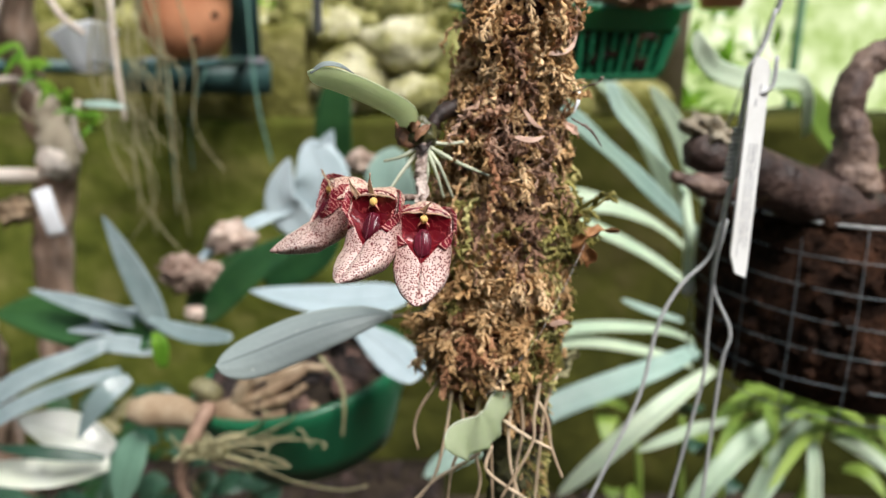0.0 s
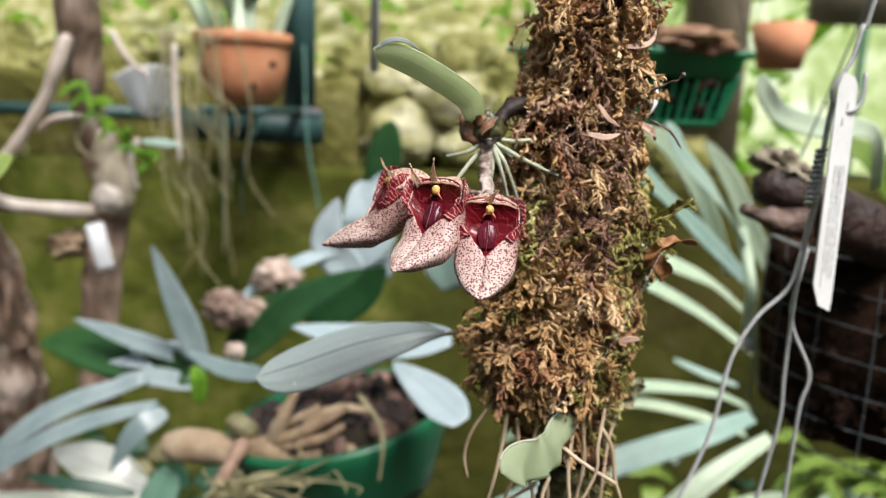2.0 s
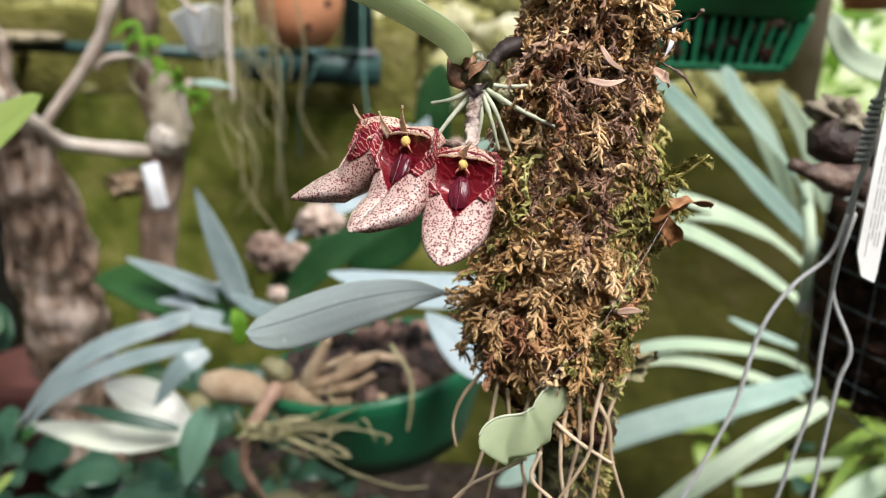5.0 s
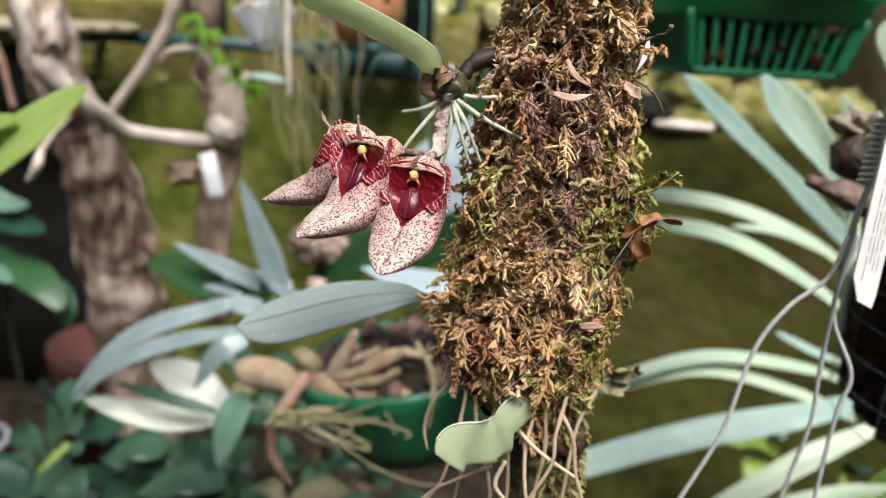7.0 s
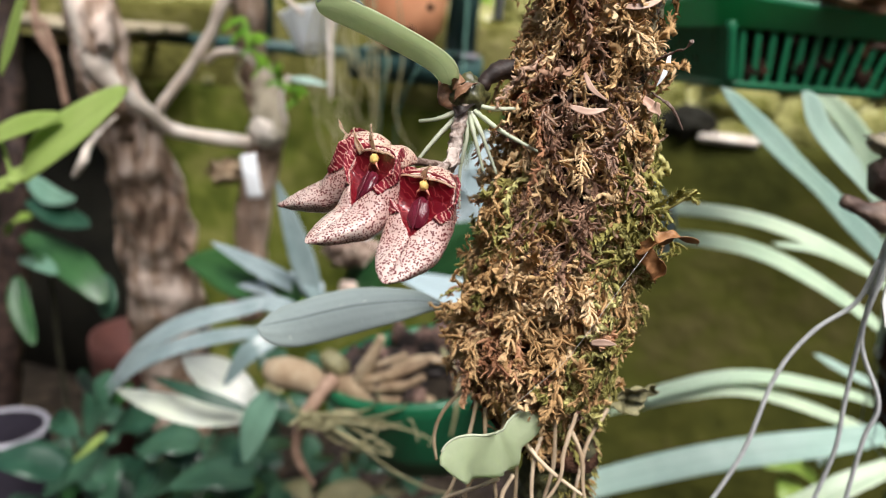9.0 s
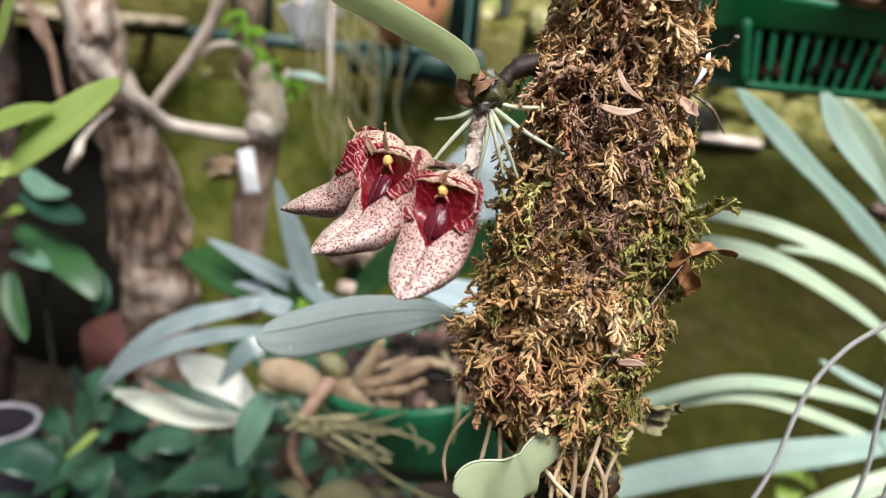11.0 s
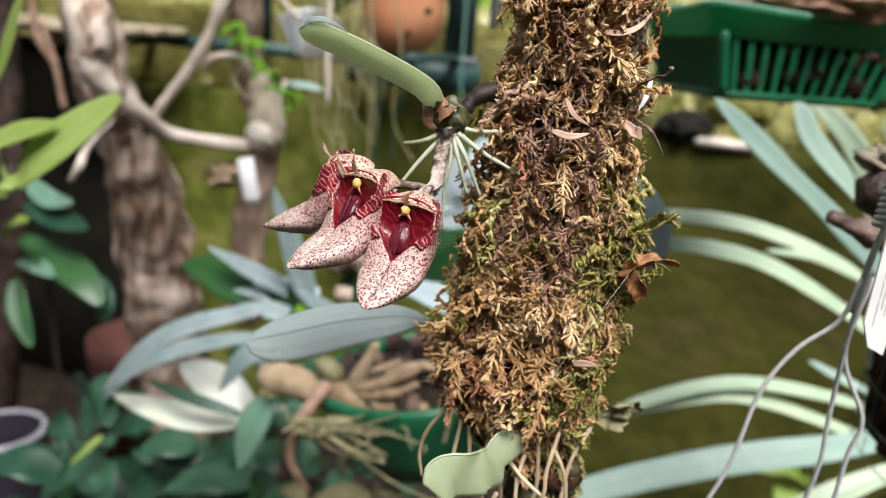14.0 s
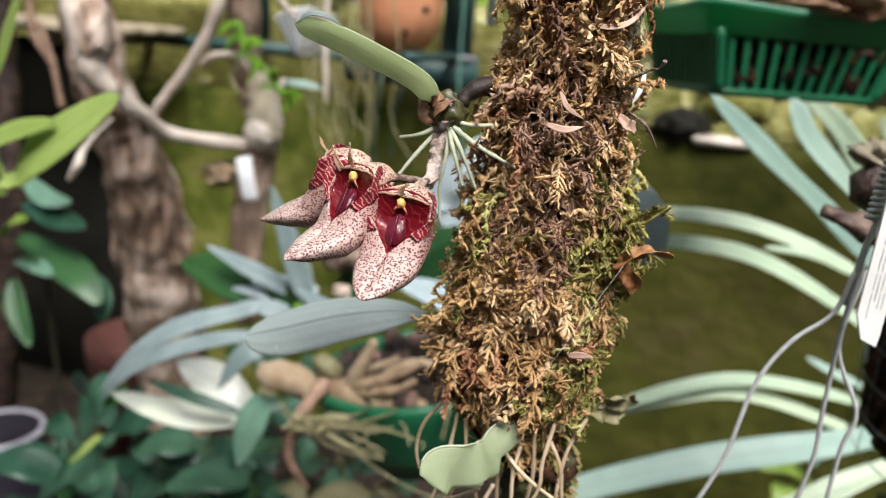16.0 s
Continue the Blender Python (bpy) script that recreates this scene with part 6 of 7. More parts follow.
for i in range(90):
    a, r = rs.uniform(0, 2 * math.pi), PR * 0.86 * math.sqrt(rs.rand())
    p = Vector((PX0, PY0, PZ)) + PTILT.to_3x3() @ Vector((r * math.cos(a), r * math.sin(a), 0.071 + rs.uniform(0, 0.010)))
    part("bark_chip", blob(p, rs.uniform(0.005, 0.014, 3), 0.35, 1.4, 7, i * 1.3), M_CHUNK, greenpot)

potplant = thing("bluish_orchid", (-0.2988, 0.6600, 1.0714), "bluish grey leaved orchid with thick tan stems over a pot", "orchid")
part("stem", tube([(-0.2645, 0.6000, 1.0915), (-0.2495, 0.5960, 1.0934), (-0.2237, 0.5900, 1.0956), (-0.1913, 0.5800, 1.0972)], [0.011, 0.0145, 0.0145, 0.011], 24, 16, 0.10, 0.02), M_TUBER, potplant, "thick tan stem with a blunt end")
part("stem", tube([(-0.1940, 0.5800, 1.0966), (-0.1618, 0.5720, 1.1041), (-0.1292, 0.5650, 1.1104), (-0.0951, 0.5600, 1.1155)], [0.011, 0.0155, 0.012, 0.0055], 30, 16, 0.14, 0.02), M_TUBER, potplant, "thick tan creeping stem")
for pts, r in (([(-0.1673, 0.5700, 1.1077), (-0.1534, 0.5650, 1.1385), (-0.1438, 0.5650, 1.1612)], 0.0062), ([(-0.1594, 0.5650, 1.1160), (-0.1336, 0.5600, 1.1315), (-0.1103, 0.5650, 1.1437), (-0.1036, 0.5700, 1.1490)], 0.0050),
               ([(-0.1530, 0.5620, 1.1149), (-0.1216, 0.5550, 1.1259), (-0.1030, 0.5580, 1.1379)], 0.0046), ([(-0.1760, 0.5800, 1.1063), (-0.1541, 0.5800, 1.1261), (-0.1288, 0.5850, 1.1411)], 0.0036), ([(-0.1441, 0.6000, 1.1184), (-0.1147, 0.6000, 1.1331), (-0.0900, 0.6000, 1.1338)], 0.005)):
    part("stem", tube(pts, [r, r * 1.1, r * 0.8, r * 0.6], 20, 10, 0.18, 0.012), M_TUBER, potplant)
part("bulb", blob((-0.1940, 0.5850, 1.1198), (0.014, 0.010, 0.009), 0.2, 1.3, 14, 5.0, pose(0, 0, 0, 0, 25, 0)), M_DULLCURL, potplant, "olive new growth at the stem")
part("root", tube([(-0.1848, 0.5650, 1.1149), (-0.1918, 0.5500, 1.1031), (-0.1996, 0.5450, 1.0856), (-0.2079, 0.5450, 1.0573), (-0.2045, 0.5500, 1.0340), (-0.1972, 0.5600, 1.0125)], [0.0068, 0.0062, 0.006, 0.0045, 0.004, 0.002], 34, 10, 0.18, 0.01), M_REDROOT, potplant, "reddish brown bent root")
part("root", tube([(-0.0920, 0.5650, 1.1611), (-0.0730, 0.5450, 1.1477), (-0.0687, 0.5350, 1.1290), (-0.0706, 0.5340, 1.1055)], [0.0018, 0.0018, 0.0016, 0.0012], 22, 8, 0.2, 0.01), M_ROOT_GREY, potplant, "grey root over the pot rim")
rs = np.random.RandomState(71)
for i in range(24):
    b = np.array((-0.1980, 0.5400, 1.0865)) + rs.normal(size=3) * (0.004, 0.006, 0.004)
    e = np.array((-0.1399, 0.5250, 1.0979)) + rs.normal(size=3) * (0.028, 0.014, 0.012)
    part("root", tube([b, (b * 2 + e) / 3 + rs.normal(size=3) * 0.004, (b + e * 2) / 3 + rs.normal(size=3) * 0.004, e, e + rs.normal(size=3) * (0.012, 0.006, 0.005)], [0.0012, 0.0010, 0.0008, 0.0005], 22, 6, 0.15, 0.01), M_ROOT_GREY, potplant, "fine grey root")
BLADES = [
    ([(-0.2712, 0.7000, 1.1219), (-0.2911, 0.7000, 1.1772), (-0.3198, 0.7000, 1.2475)], 0.026, (0.25, -0.9, 0.3), "lance", M_LEAF_BLUE),
    ([(-0.2837, 0.7200, 1.1227), (-0.3555, 0.7300, 1.1396), (-0.4262, 0.7400, 1.1566)], 0.020, (0.1, -0.75, 0.6), "lance", M_LEAF_BLUE),
    ([(-0.3239, 0.6900, 1.1153), (-0.3930, 0.6600, 1.0933), (-0.4419, 0.6400, 1.0589), (-0.4832, 0.6300, 1.0080)], 0.023, (-0.1, -0.75, 0.65), "lance", M_LEAF_BLUE),
    ([(-0.3051, 0.6700, 1.0976), (-0.3719, 0.6400, 1.0829), (-0.4257, 0.6200, 1.0545), (-0.4613, 0.6100, 1.0157)], 0.018, (-0.1, -0.75, 0.65), "lance", M_LEAF_BLUE),
    ([(-0.2926, 0.6600, 1.0945), (-0.3126, 0.6400, 1.0828), (-0.3354, 0.6300, 1.0448)], 0.022, (0.1, -0.8, 0.5), "lance", M_LEAF_BLUE),
    ([(-0.3236, 0.6600, 0.9989), (-0.3783, 0.6500, 0.9941), (-0.4268, 0.6400, 1.0010), (-0.4865, 0.6500, 0.9989)], 0.032, (0.1, -0.5, 0.86), "lance", M_LEAF_CREAM),
    ([(-0.3296, 0.6800, 1.0008), (-0.3787, 0.6800, 1.0254), (-0.4217, 0.6800, 1.0386)], 0.044, (0.1, -0.6, 0.8), "lance", M_LEAF_CREAM),
    ([(-0.3176, 0.6400, 1.0186), (-0.3702, 0.6300, 1.0301), (-0.4213, 0.6300, 1.0366)], 0.014, (0.1, -0.6, 0.8), "lance", M_LEAF_SHADE),
    ([(-0.2630, 0.6000, 1.0690), (-0.2716, 0.5850, 1.0391), (-0.2803, 0.5800, 0.9990)], 0.030, (0.0, -0.9, 0.4), "lance", M_LEAF_MID),
    ([(-0.2838, 0.7400, 1.1229), (-0.3398, 0.7400, 1.1195), (-0.4048, 0.7500, 1.1084)], 0.034, (0.0, -0.6, 0.8), "lance", M_LEAF_PALE),
    ([(-0.2759, 0.7000, 1.1052), (-0.3231, 0.7000, 1.1122), (-0.3712, 0.7100, 1.1032)], 0.022, (0.0, -0.6, 0.8), "lance", M_LEAF_BLUE),
    ([(-0.1917, 0.6600, 1.1357), (-0.2416, 0.6800, 1.1329), (-0.2928, 0.7000, 1.1426)], 0.020, (0.0, -0.6, 0.8), "lance", M_LEAF_BLUE),
    ([(-0.0087, 0.5000, 1.1718), (-0.0314, 0.5300, 1.1795), (-0.0677, 0.5800, 1.1852)], 0.032, (0.1, -0.7, 0.7), "lance", M_LEAF_PALE),
    ([(-0.0226, 0.6200, 1.1938), (-0.0824, 0.6200, 1.1881), (-0.1642, 0.6300, 1.1945)], 0.036, (0.1, -0.6, 0.8), "lance", M_LEAF_PALE),
    ([(-0.2602, 0.6600, 1.1059), (-0.2606, 0.6600, 1.1294), (-0.2685, 0.6650, 1.1400)], 0.016, (0.1, -0.8, 0.4), "lance", M_LEAF_BRIGHT),
    ([(-0.3686, 0.7400, 1.1076), (-0.4228, 0.7600, 1.1198), (-0.4901, 0.7800, 1.1138)], 0.05, (0.0, -0.8, 0.5), "lance", M_LEAF_DARK),
    ([(-0.2838, 0.7000, 1.1183), (-0.3938, 0.7600, 1.1091), (-0.4742, 0.8000, 1.1099)], 0.05, (0.0, -0.8, 0.5), "lance", M_LEAF_DARK),
]
for pts, w, nrm, kd, mt in BLADES:
    part("leaf", leaf(pts, w, nrm, kd, 0.15, 0.0016, 24, 9), mt, potplant)

wax = thing("waxy_plant", (-0.1157, 0.8600, 1.1625), "plant with broad pale waxy leaves behind the pot", "plant")
WAX = [
    ([(-0.1150, 0.8600, 1.1836), (-0.1379, 0.8500, 1.2471), (-0.1174, 0.8500, 1.3136)], 0.048, (0.2, -0.9, 0.3), "lance", M_LEAF_PALE),
    ([(-0.1386, 0.8400, 1.1887), (-0.1739, 0.8300, 1.2311), (-0.1636, 0.8300, 1.2841)], 0.044, (-0.2, -0.9, 0.3), "lance", M_LEAF_PALE),
    ([(-0.1500, 0.8400, 1.2291), (-0.2115, 0.8200, 1.2068), (-0.2724, 0.8000, 1.1668)], 0.018, (0.0, -0.7, 0.7), "strap", M_LEAF_PALE),
    ([(-0.0340, 0.8600, 1.1772), (-0.0535, 0.8600, 1.2458), (-0.0470, 0.8700, 1.2908)], 0.06, (0.2, -0.9, 0.3), "oval", M_LEAF_STRAPB),
    ([(0.0591, 0.8600, 1.1806), (0.0517, 0.8500, 1.2329), (0.0244, 0.8500, 1.2785)], 0.036, (0.1, -0.9, 0.3), "oval", M_LEAF_PALE),
    ([(-0.1516, 0.8400, 1.2050), (-0.1295, 0.8400, 1.2538), (-0.1433, 0.8500, 1.3018)], 0.065, (0.1, -0.9, 0.3), "oval", M_LEAF_PALE),
    ([(-0.2444, 0.7400, 1.1245), (-0.1903, 0.7300, 1.1814), (-0.1116, 0.7200, 1.2294)], 0.042, (-0.3, -0.8, 0.5), "lance", M_LEAF_DARK),
    ([(-0.1358, 1.0200, 1.2144), (-0.1381, 1.0000, 1.2949), (-0.1283, 1.0000, 1.3685)], 0.05, (0.0, -0.95, 0.2), "strap", M_LEAF_DARK),
    ([(-0.2710, 0.7800, 1.1190), (-0.2272, 0.7700, 1.1607), (-0.1739, 0.7600, 1.2012)], 0.040, (0.0, -0.95, 0.2), "lance", M_LEAF_DARK),
    ([(-0.1911, 0.8000, 1.1439), (-0.1318, 0.7900, 1.1866), (-0.1005, 0.7800, 1.2174)], 0.048, (0.0, -0.9, 0.4), "lance", M_LEAF_DARK),
]
for pts, w, nrm, kd, mt in WAX:
    part("leaf", leaf(pts, w, nrm, kd, 0.12, 0.0018, 22, 9), mt, wax)
for i, (p, s) in enumerate([((-0.2647, 0.7500, 1.1715), 0.026), ((-0.2413, 0.7600, 1.1653), 0.02), ((-0.2260, 0.8000, 1.1954), 0.026), ((-0.2529, 0.7400, 1.1308), 0.011), ((-0.0904, 0.9000, 1.2657), 0.02)]):
    single("stone", blob(p, (s * 0.9, s * 0.7, s * 0.7), 0.55, 1.7, 18, i * 2.2), M_STONE, "pinkish lichened stone among the leaves", "stone", "stones behind the pot")

# ---- driftwood on the other side ----
drift = thing("driftwood", (-0.7534, 1.0800, 0.8029), "grey brown driftwood trunk with a side branch", "driftwood")
part("trunk", tube([(-0.7001, 0.8600, 1.4760), (-0.6834, 0.8600, 1.3944), (-0.6703, 0.8700, 1.3091), (-0.6823, 0.9200, 1.2352), (-0.7070, 1.0000, 1.0809), (-0.7284, 1.0500, 0.9470), (-0.7531, 1.1000, 0.7948), (-0.7742, 1.1500, 0.5738)], [0.034, 0.033, 0.034, 0.040, 0.054, 0.060, 0.058, 0.055], 80, 26, 0.30, 0.05), M_TRUNK, drift)
part("limb", tube([(-0.6990, 0.8290, 1.4740), (-0.6760, 0.8280, 1.4050), (-0.6620, 0.8340, 1.3500), (-0.6540, 0.8480, 1.3140), (-0.6436, 0.8800, 1.2851), (-0.6307, 0.9500, 1.2422), (-0.5626, 1.0500, 1.2206)], [0.012, 0.015, 0.016, 0.017, 0.0135, 0.0105, 0.0105], 60, 16, 0.22, 0.03), M_BRANCH, drift, "pale barkless limb")
bark_rs = np.random.RandomState(33)
TRUNK_LINE = spline([(-0.7001, 0.8600, 1.4760), (-0.6834, 0.8600, 1.3944), (-0.6703, 0.8700, 1.3091), (-0.6823, 0.9200, 1.2352), (-0.7070, 1.0000, 1.0809), (-0.7284, 1.0500, 0.9470), (-0.7531, 1.1000, 0.7948)], 60)
TRUNK_R = np.interp(np.linspace(0, 1, 60), np.linspace(0, 1, 7), [0.034, 0.033, 0.034, 0.040, 0.054, 0.060, 0.058])
for i in range(46):
    k0 = bark_rs.randint(14, 48)
    g = bark_rs.uniform(-0.3, math.pi + 0.3)
    pts = []
    for k in range(k0, min(59, k0 + bark_rs.randint(6, 14)), 2):
        g += bark_rs.normal() * 0.12
        pts.append(TRUNK_LINE[k] + np.array([math.cos(g), -math.sin(g), 0]) * TRUNK_R[k] * bark_rs.uniform(0.97, 1.16))
    w = bark_rs.uniform(0.0018, 0.0045)
    part("bark_strip", tube(pts, [w * 0.4, w, w * 0.9, w * 0.3], 18, 6, 0.3, 0.012), M_TRUNK if i % 3 else M_SNAG, drift)
part("trunk_knot", blob((-0.6575, 0.8350, 1.3743), (0.024, 0.022, 0.045), 0.5, 1.5, 16, 4.0), M_TRUNK, drift)

snag = thing("snag", (-0.5840, 1.0700, 0.9669), "broken upright driftwood snag with a swollen knot", "driftwood")
part("post", tube([(-0.5838, 1.0700, 0.9263), (-0.5739, 1.0700, 1.0668), (-0.5644, 1.0700, 1.1712), (-0.5488, 1.0700, 1.2316)], [0.030, 0.027, 0.027, 0.030], 40, 22, 0.25, 0.04), M_SNAG, snag)
part("knot", blob((-0.5400, 1.0500, 1.2440), (0.025, 0.026, 0.030), 0.16, 1.1, 24, 7.0), M_BRANCH, snag, "pale worn knot")
part("collar", tube([(-0.5360, 1.0560, 1.2300), (-0.5385, 1.0560, 1.2600), (-0.5430, 1.0540, 1.2950), (-0.5500, 1.0500, 1.3400)], [0.027, 0.0265, 0.022, 0.015], 30, 20, 0.2, 0.02), M_LOGEND, snag, "swollen tan wood over the knot")
part("post", tube([(-0.5490, 1.0700, 1.2448), (-0.5634, 1.0500, 1.3385), (-0.5545, 1.0200, 1.4188), (-0.5468, 1.0000, 1.5220)], [0.026, 0.021, 0.024, 0.030], 40, 22, 0.25, 0.05), M_SNAG, snag)
part("broken_end", blob((-0.5979, 1.0300, 1.1745), (0.024, 0.02, 0.016), 0.8, 1.8, 20, 8.0), M_TUBER, snag, "torn brown wood")
part("limb", tube([(-0.6760, 0.9700, 1.2600), (-0.6500, 0.9700, 1.2930), (-0.6200, 0.9700, 1.3260), (-0.5870, 0.9700, 1.3710), (-0.5660, 0.9700, 1.4130), (-0.5530, 0.9800, 1.4600)], [0.0085, 0.0072, 0.0075, 0.0085, 0.0095, 0.0095], 44, 14, 0.2, 0.03), M_BRANCH, snag, "pale rising limb")
part("twig", tube([(-0.5900, 0.9700, 1.3400), (-0.5700, 0.9650, 1.3540), (-0.5480, 0.9650, 1.3585), (-0.5300, 0.9700, 1.3570), (-0.5160, 0.9750, 1.3430)], [0.0045, 0.005, 0.005, 0.004, 0.003], 24, 10, 0.2, 0.02), M_BRANCH, snag, "pale curled twig")
part("twig", tube([(-0.5340, 0.9900, 1.3560), (-0.5470, 0.9800, 1.3300), (-0.5380, 0.9800, 1.3120), (-0.5220, 0.9850, 1.3000)], [0.003, 0.0026, 0.002, 0.0012], 20, 8, 0.2, 0.02), M_ROOT_GREY, snag)

wtag = thing("white_label", (-0.5309, 1.0000, 1.1512), "small blank white plastic label tucked in the driftwood", "label")
part("plate", leaf([(-0.5409, 1.0000, 1.2116), (-0.5318, 0.9950, 1.1820), (-0.5270, 1.0000, 1.1465)], 0.024, (0.1, -0.8, 0.6), "plate", 0.03, 0.002, 12, 5), M_CUP, wtag)

sprig = thing("climbing_sprig", (-0.4653, 0.9800, 1.2933), "small bright green climbing sprig on the driftwood", "plant")
part("stem", tube([(-0.5209, 0.9600, 1.4027), (-0.5013, 0.9500, 1.3670), (-0.4662, 0.9500, 1.3327), (-0.4368, 0.9600, 1.3011)], 0.0022, 20, 7), M_LEAF_BRIGHT, sprig)
rs = np.random.RandomState(81)
for i in range(20):
    s = i / 19
    b = spline([(-0.5209, 0.9600, 1.4027), (-0.5013, 0.9500, 1.3670), (-0.4662, 0.9500, 1.3327), (-0.4368, 0.9600, 1.3011)], 20)[i]
    d = unit(np.array([rs.normal(), -0.5, rs.normal() * 0.7])) * rs.uniform(0.022, 0.04)
    part("leaf", leaf([b, b + d * 0.5 + (0, 0, 0.004), b + d], rs.uniform(0.007, 0.012), (0, -0.8, 0.5), "lance", 0.1, 0.0008, 9, 5), M_LEAF_BRIGHT, sprig)
part("leaf", leaf([(-0.4504, 0.9600, 1.3301), (-0.4152, 0.9500, 1.3299), (-0.3884, 0.9500, 1.3264)], 0.012, (0, -0.7, 0.7), "lance", 0.1, 0.001, 10, 5), M_LEAF_STRAPB, sprig)

hang = thing("hanging_roots", (-0.4682, 1.2000, 1.4171), "curtain of pale grey aerial roots hanging down", "roots")
for i in range(18):
    x = rs.uniform(-0.5, 1.35)
    b = np.array((-0.4708, 1.1500, 1.4883)) * (1 - x) + np.array((-0.4185, 1.2000, 1.4922)) * x
    L = rs.uniform(0.15, 0.42)
    pts = [b, b + (rs.normal() * 0.012, 0, -L * 0.4), b + (rs.normal() * 0.02 + 0.02, 0, -L * 0.75), b + (rs.normal() * 0.025 + 0.03, 0, -L)]
    part("root", tube(pts, [0.0016, 0.0013, 0.0008], 26, 8, 0.25, 0.02), M_ROOT_GREY, hang)
for pts in ([(-0.5023, 1.0000, 1.4707), (-0.4817, 1.0000, 1.4365), (-0.4553, 1.0000, 1.4158)], [(-0.4604, 1.1000, 1.4624), (-0.4620, 1.1000, 1.3777), (-0.4574, 1.1000, 1.2933)], [(-0.4637, 0.9800, 1.3312), (-0.4748, 0.9800, 1.3020), (-0.4661, 0.9800, 1.2651)]):
    part("root", tube(pts, [0.0042, 0.0045, 0.003], 20, 9, 0.15, 0.02), M_BRANCH, hang)

# ---- orange pot on its ledge ----
rack = thing("plant_rack", (-0.58, 1.55, 1.29), "dark teal painted rack board fixed on the wall", "rack")
part("post", box(((-0.4337, 1.5850, 1.4214)[0], 1.585, (-0.5595, 1.5850, 1.3704)[2]), ((-0.3699, 1.5850, 1.4234)[0], 1.603, 1.78), 0.004), M_TEAL, rack)
part("post", box((-0.90, 1.585, (-0.5595, 1.5850, 1.3704)[2]), (-0.85, 1.603, 1.78), 0.004), M_TEAL, rack)
for x in (-0.505, -0.415):
    part("bracket", box((x, 1.30, 1.3605), (x + 0.02, 1.63, 1.3755), 0.003), M_TEAL, rack)
part("lip", box((-0.66, 1.585, 1.299), (-0.352, 1.603, 1.368), 0.004), M_TEAL, rack)
part("rail", box((-1.25, 1.587, 1.338), (-0.66, 1.601, 1.366), 0.003), M_TEAL, rack)
for pts in ([(-0.3850, 1.5600, 1.5000), (-0.3630, 1.5000, 1.3130), (-0.3380, 1.5000, 1.1670)], [(-0.4780, 1.5800, 1.3620), (-0.4960, 1.5000, 1.2570), (-0.5000, 1.5000, 1.1540)], [(-0.5600, 1.5800, 1.3620), (-0.5500, 1.5300, 1.2300), (-0.5450, 1.5200, 1.0800)]):
    part("string", tube(pts, 0.0022, 16, 6), M_STRING, rack, "frayed teal string hanging down")
part("edge", box((-0.62, 1.580, 1.362), (-0.36, 1.606, 1.3725), 0.002), M_PALE_EDGE, rack, "pale grey upper edge")
clay = thing("clay_pot", (-0.448, 1.37, 1.376), "orange clay orchid pot with round air holes", "clay pot")
part("pot_wall", lathe((-0.448, 1.37, 1.376), [(s * 0.83, z * 0.86) for s, z in [(0.001, 0.01), (0.05, 0.01), (0.082, 0.05), (0.088, 0.12), (0.098, 0.123), (0.104, 0.128), (0.105, 0.146), (0.100, 0.149), (0.097, 0.146), (0.096, 0.118), (0.094, 0.085), (0.086, 0.045), (0.064, 0.008), (0.050, 0.0), (0.001, 0.0)]][::-1], 64), M_CLAY, clay)
for k, c in enumerate(((-0.4447, 1.3020, 1.4475), (-0.3747, 1.3020, 1.4481), (-0.4091, 1.3020, 1.4096))):
    part("air_hole", blob(c, (0.0065, 0.005, 0.0065), 0.05, 1, 10, k), M_FIBRE, clay, "dark round air hole")
for i in range(12):
    a = rs.uniform(0, 6.28)
    part("leaf", leaf([(-0.448 + 0.05 * math.cos(a), 1.37 + 0.05 * math.sin(a), 1.47), (-0.452 + 0.09 * math.cos(a), 1.37 + 0.09 * math.sin(a), 1.57), (-0.452 + 0.15 * math.cos(a), 1.37 + 0.15 * math.sin(a), 1.60)], 0.03, (0, -0.3, 0.9), "lance", 0.1, 0.002, 12, 5), M_LEAF_STRAP, clay)
part("potting_mix", lathe((-0.448, 1.37, 1.376), [(0.001, 0.02), (0.05, 0.02), (0.071, 0.095), (0.001, 0.108)], 40, None, 0.05), M_CHUNK, clay)

small = thing("clay_pot", (0.5066, 1.4000, 1.4731), "small brown clay pot hanging by a wire", "clay pot")
part("pot_wall", lathe((0.5068, 1.4000, 1.4711), [(0.001, 0.004), (0.030, 0.004), (0.048, 0.078), (0.053, 0.078), (0.036, 0.0), (0.001, 0.0)][::-1], 40), M_CLAY, small)
part("potting_mix", lathe((0.5068, 1.4000, 1.4711), [(0.001, 0.008), (0.030, 0.008), (0.046, 0.070), (0.001, 0.073)], 30, None, 0.05), M_SOIL, small)
for sx in (-0.049, 0.049):
    part("hanging_wire", tube([tuple(np.array((0.5068, 1.4000, 1.4711)) + (sx, 0, 0.077)), ((0.5068, 1.4000, 1.4711)[0], 1.40, 1.775)], 0.0008, 6, 6), M_MESH, small)

cup = thing("plastic_cup", (-0.5447, 1.2000, 1.3744), "crumpled milky white plastic cup hanging among roots", "plastic cup")
part("cup_wall", lathe((-0.5415, 1.2000, 1.3641), [(0.001, 0.0), (0.022, 0.0), (0.028, 0.004), (0.046, 0.054), (0.050, 0.057), (0.049, 0.060), (0.044, 0.056), (0.024, 0.004), (0.001, 0.003)][::-1], 40, pose(0, 0, 0, -12, -14, 0), 0.22), M_MILK, cup)

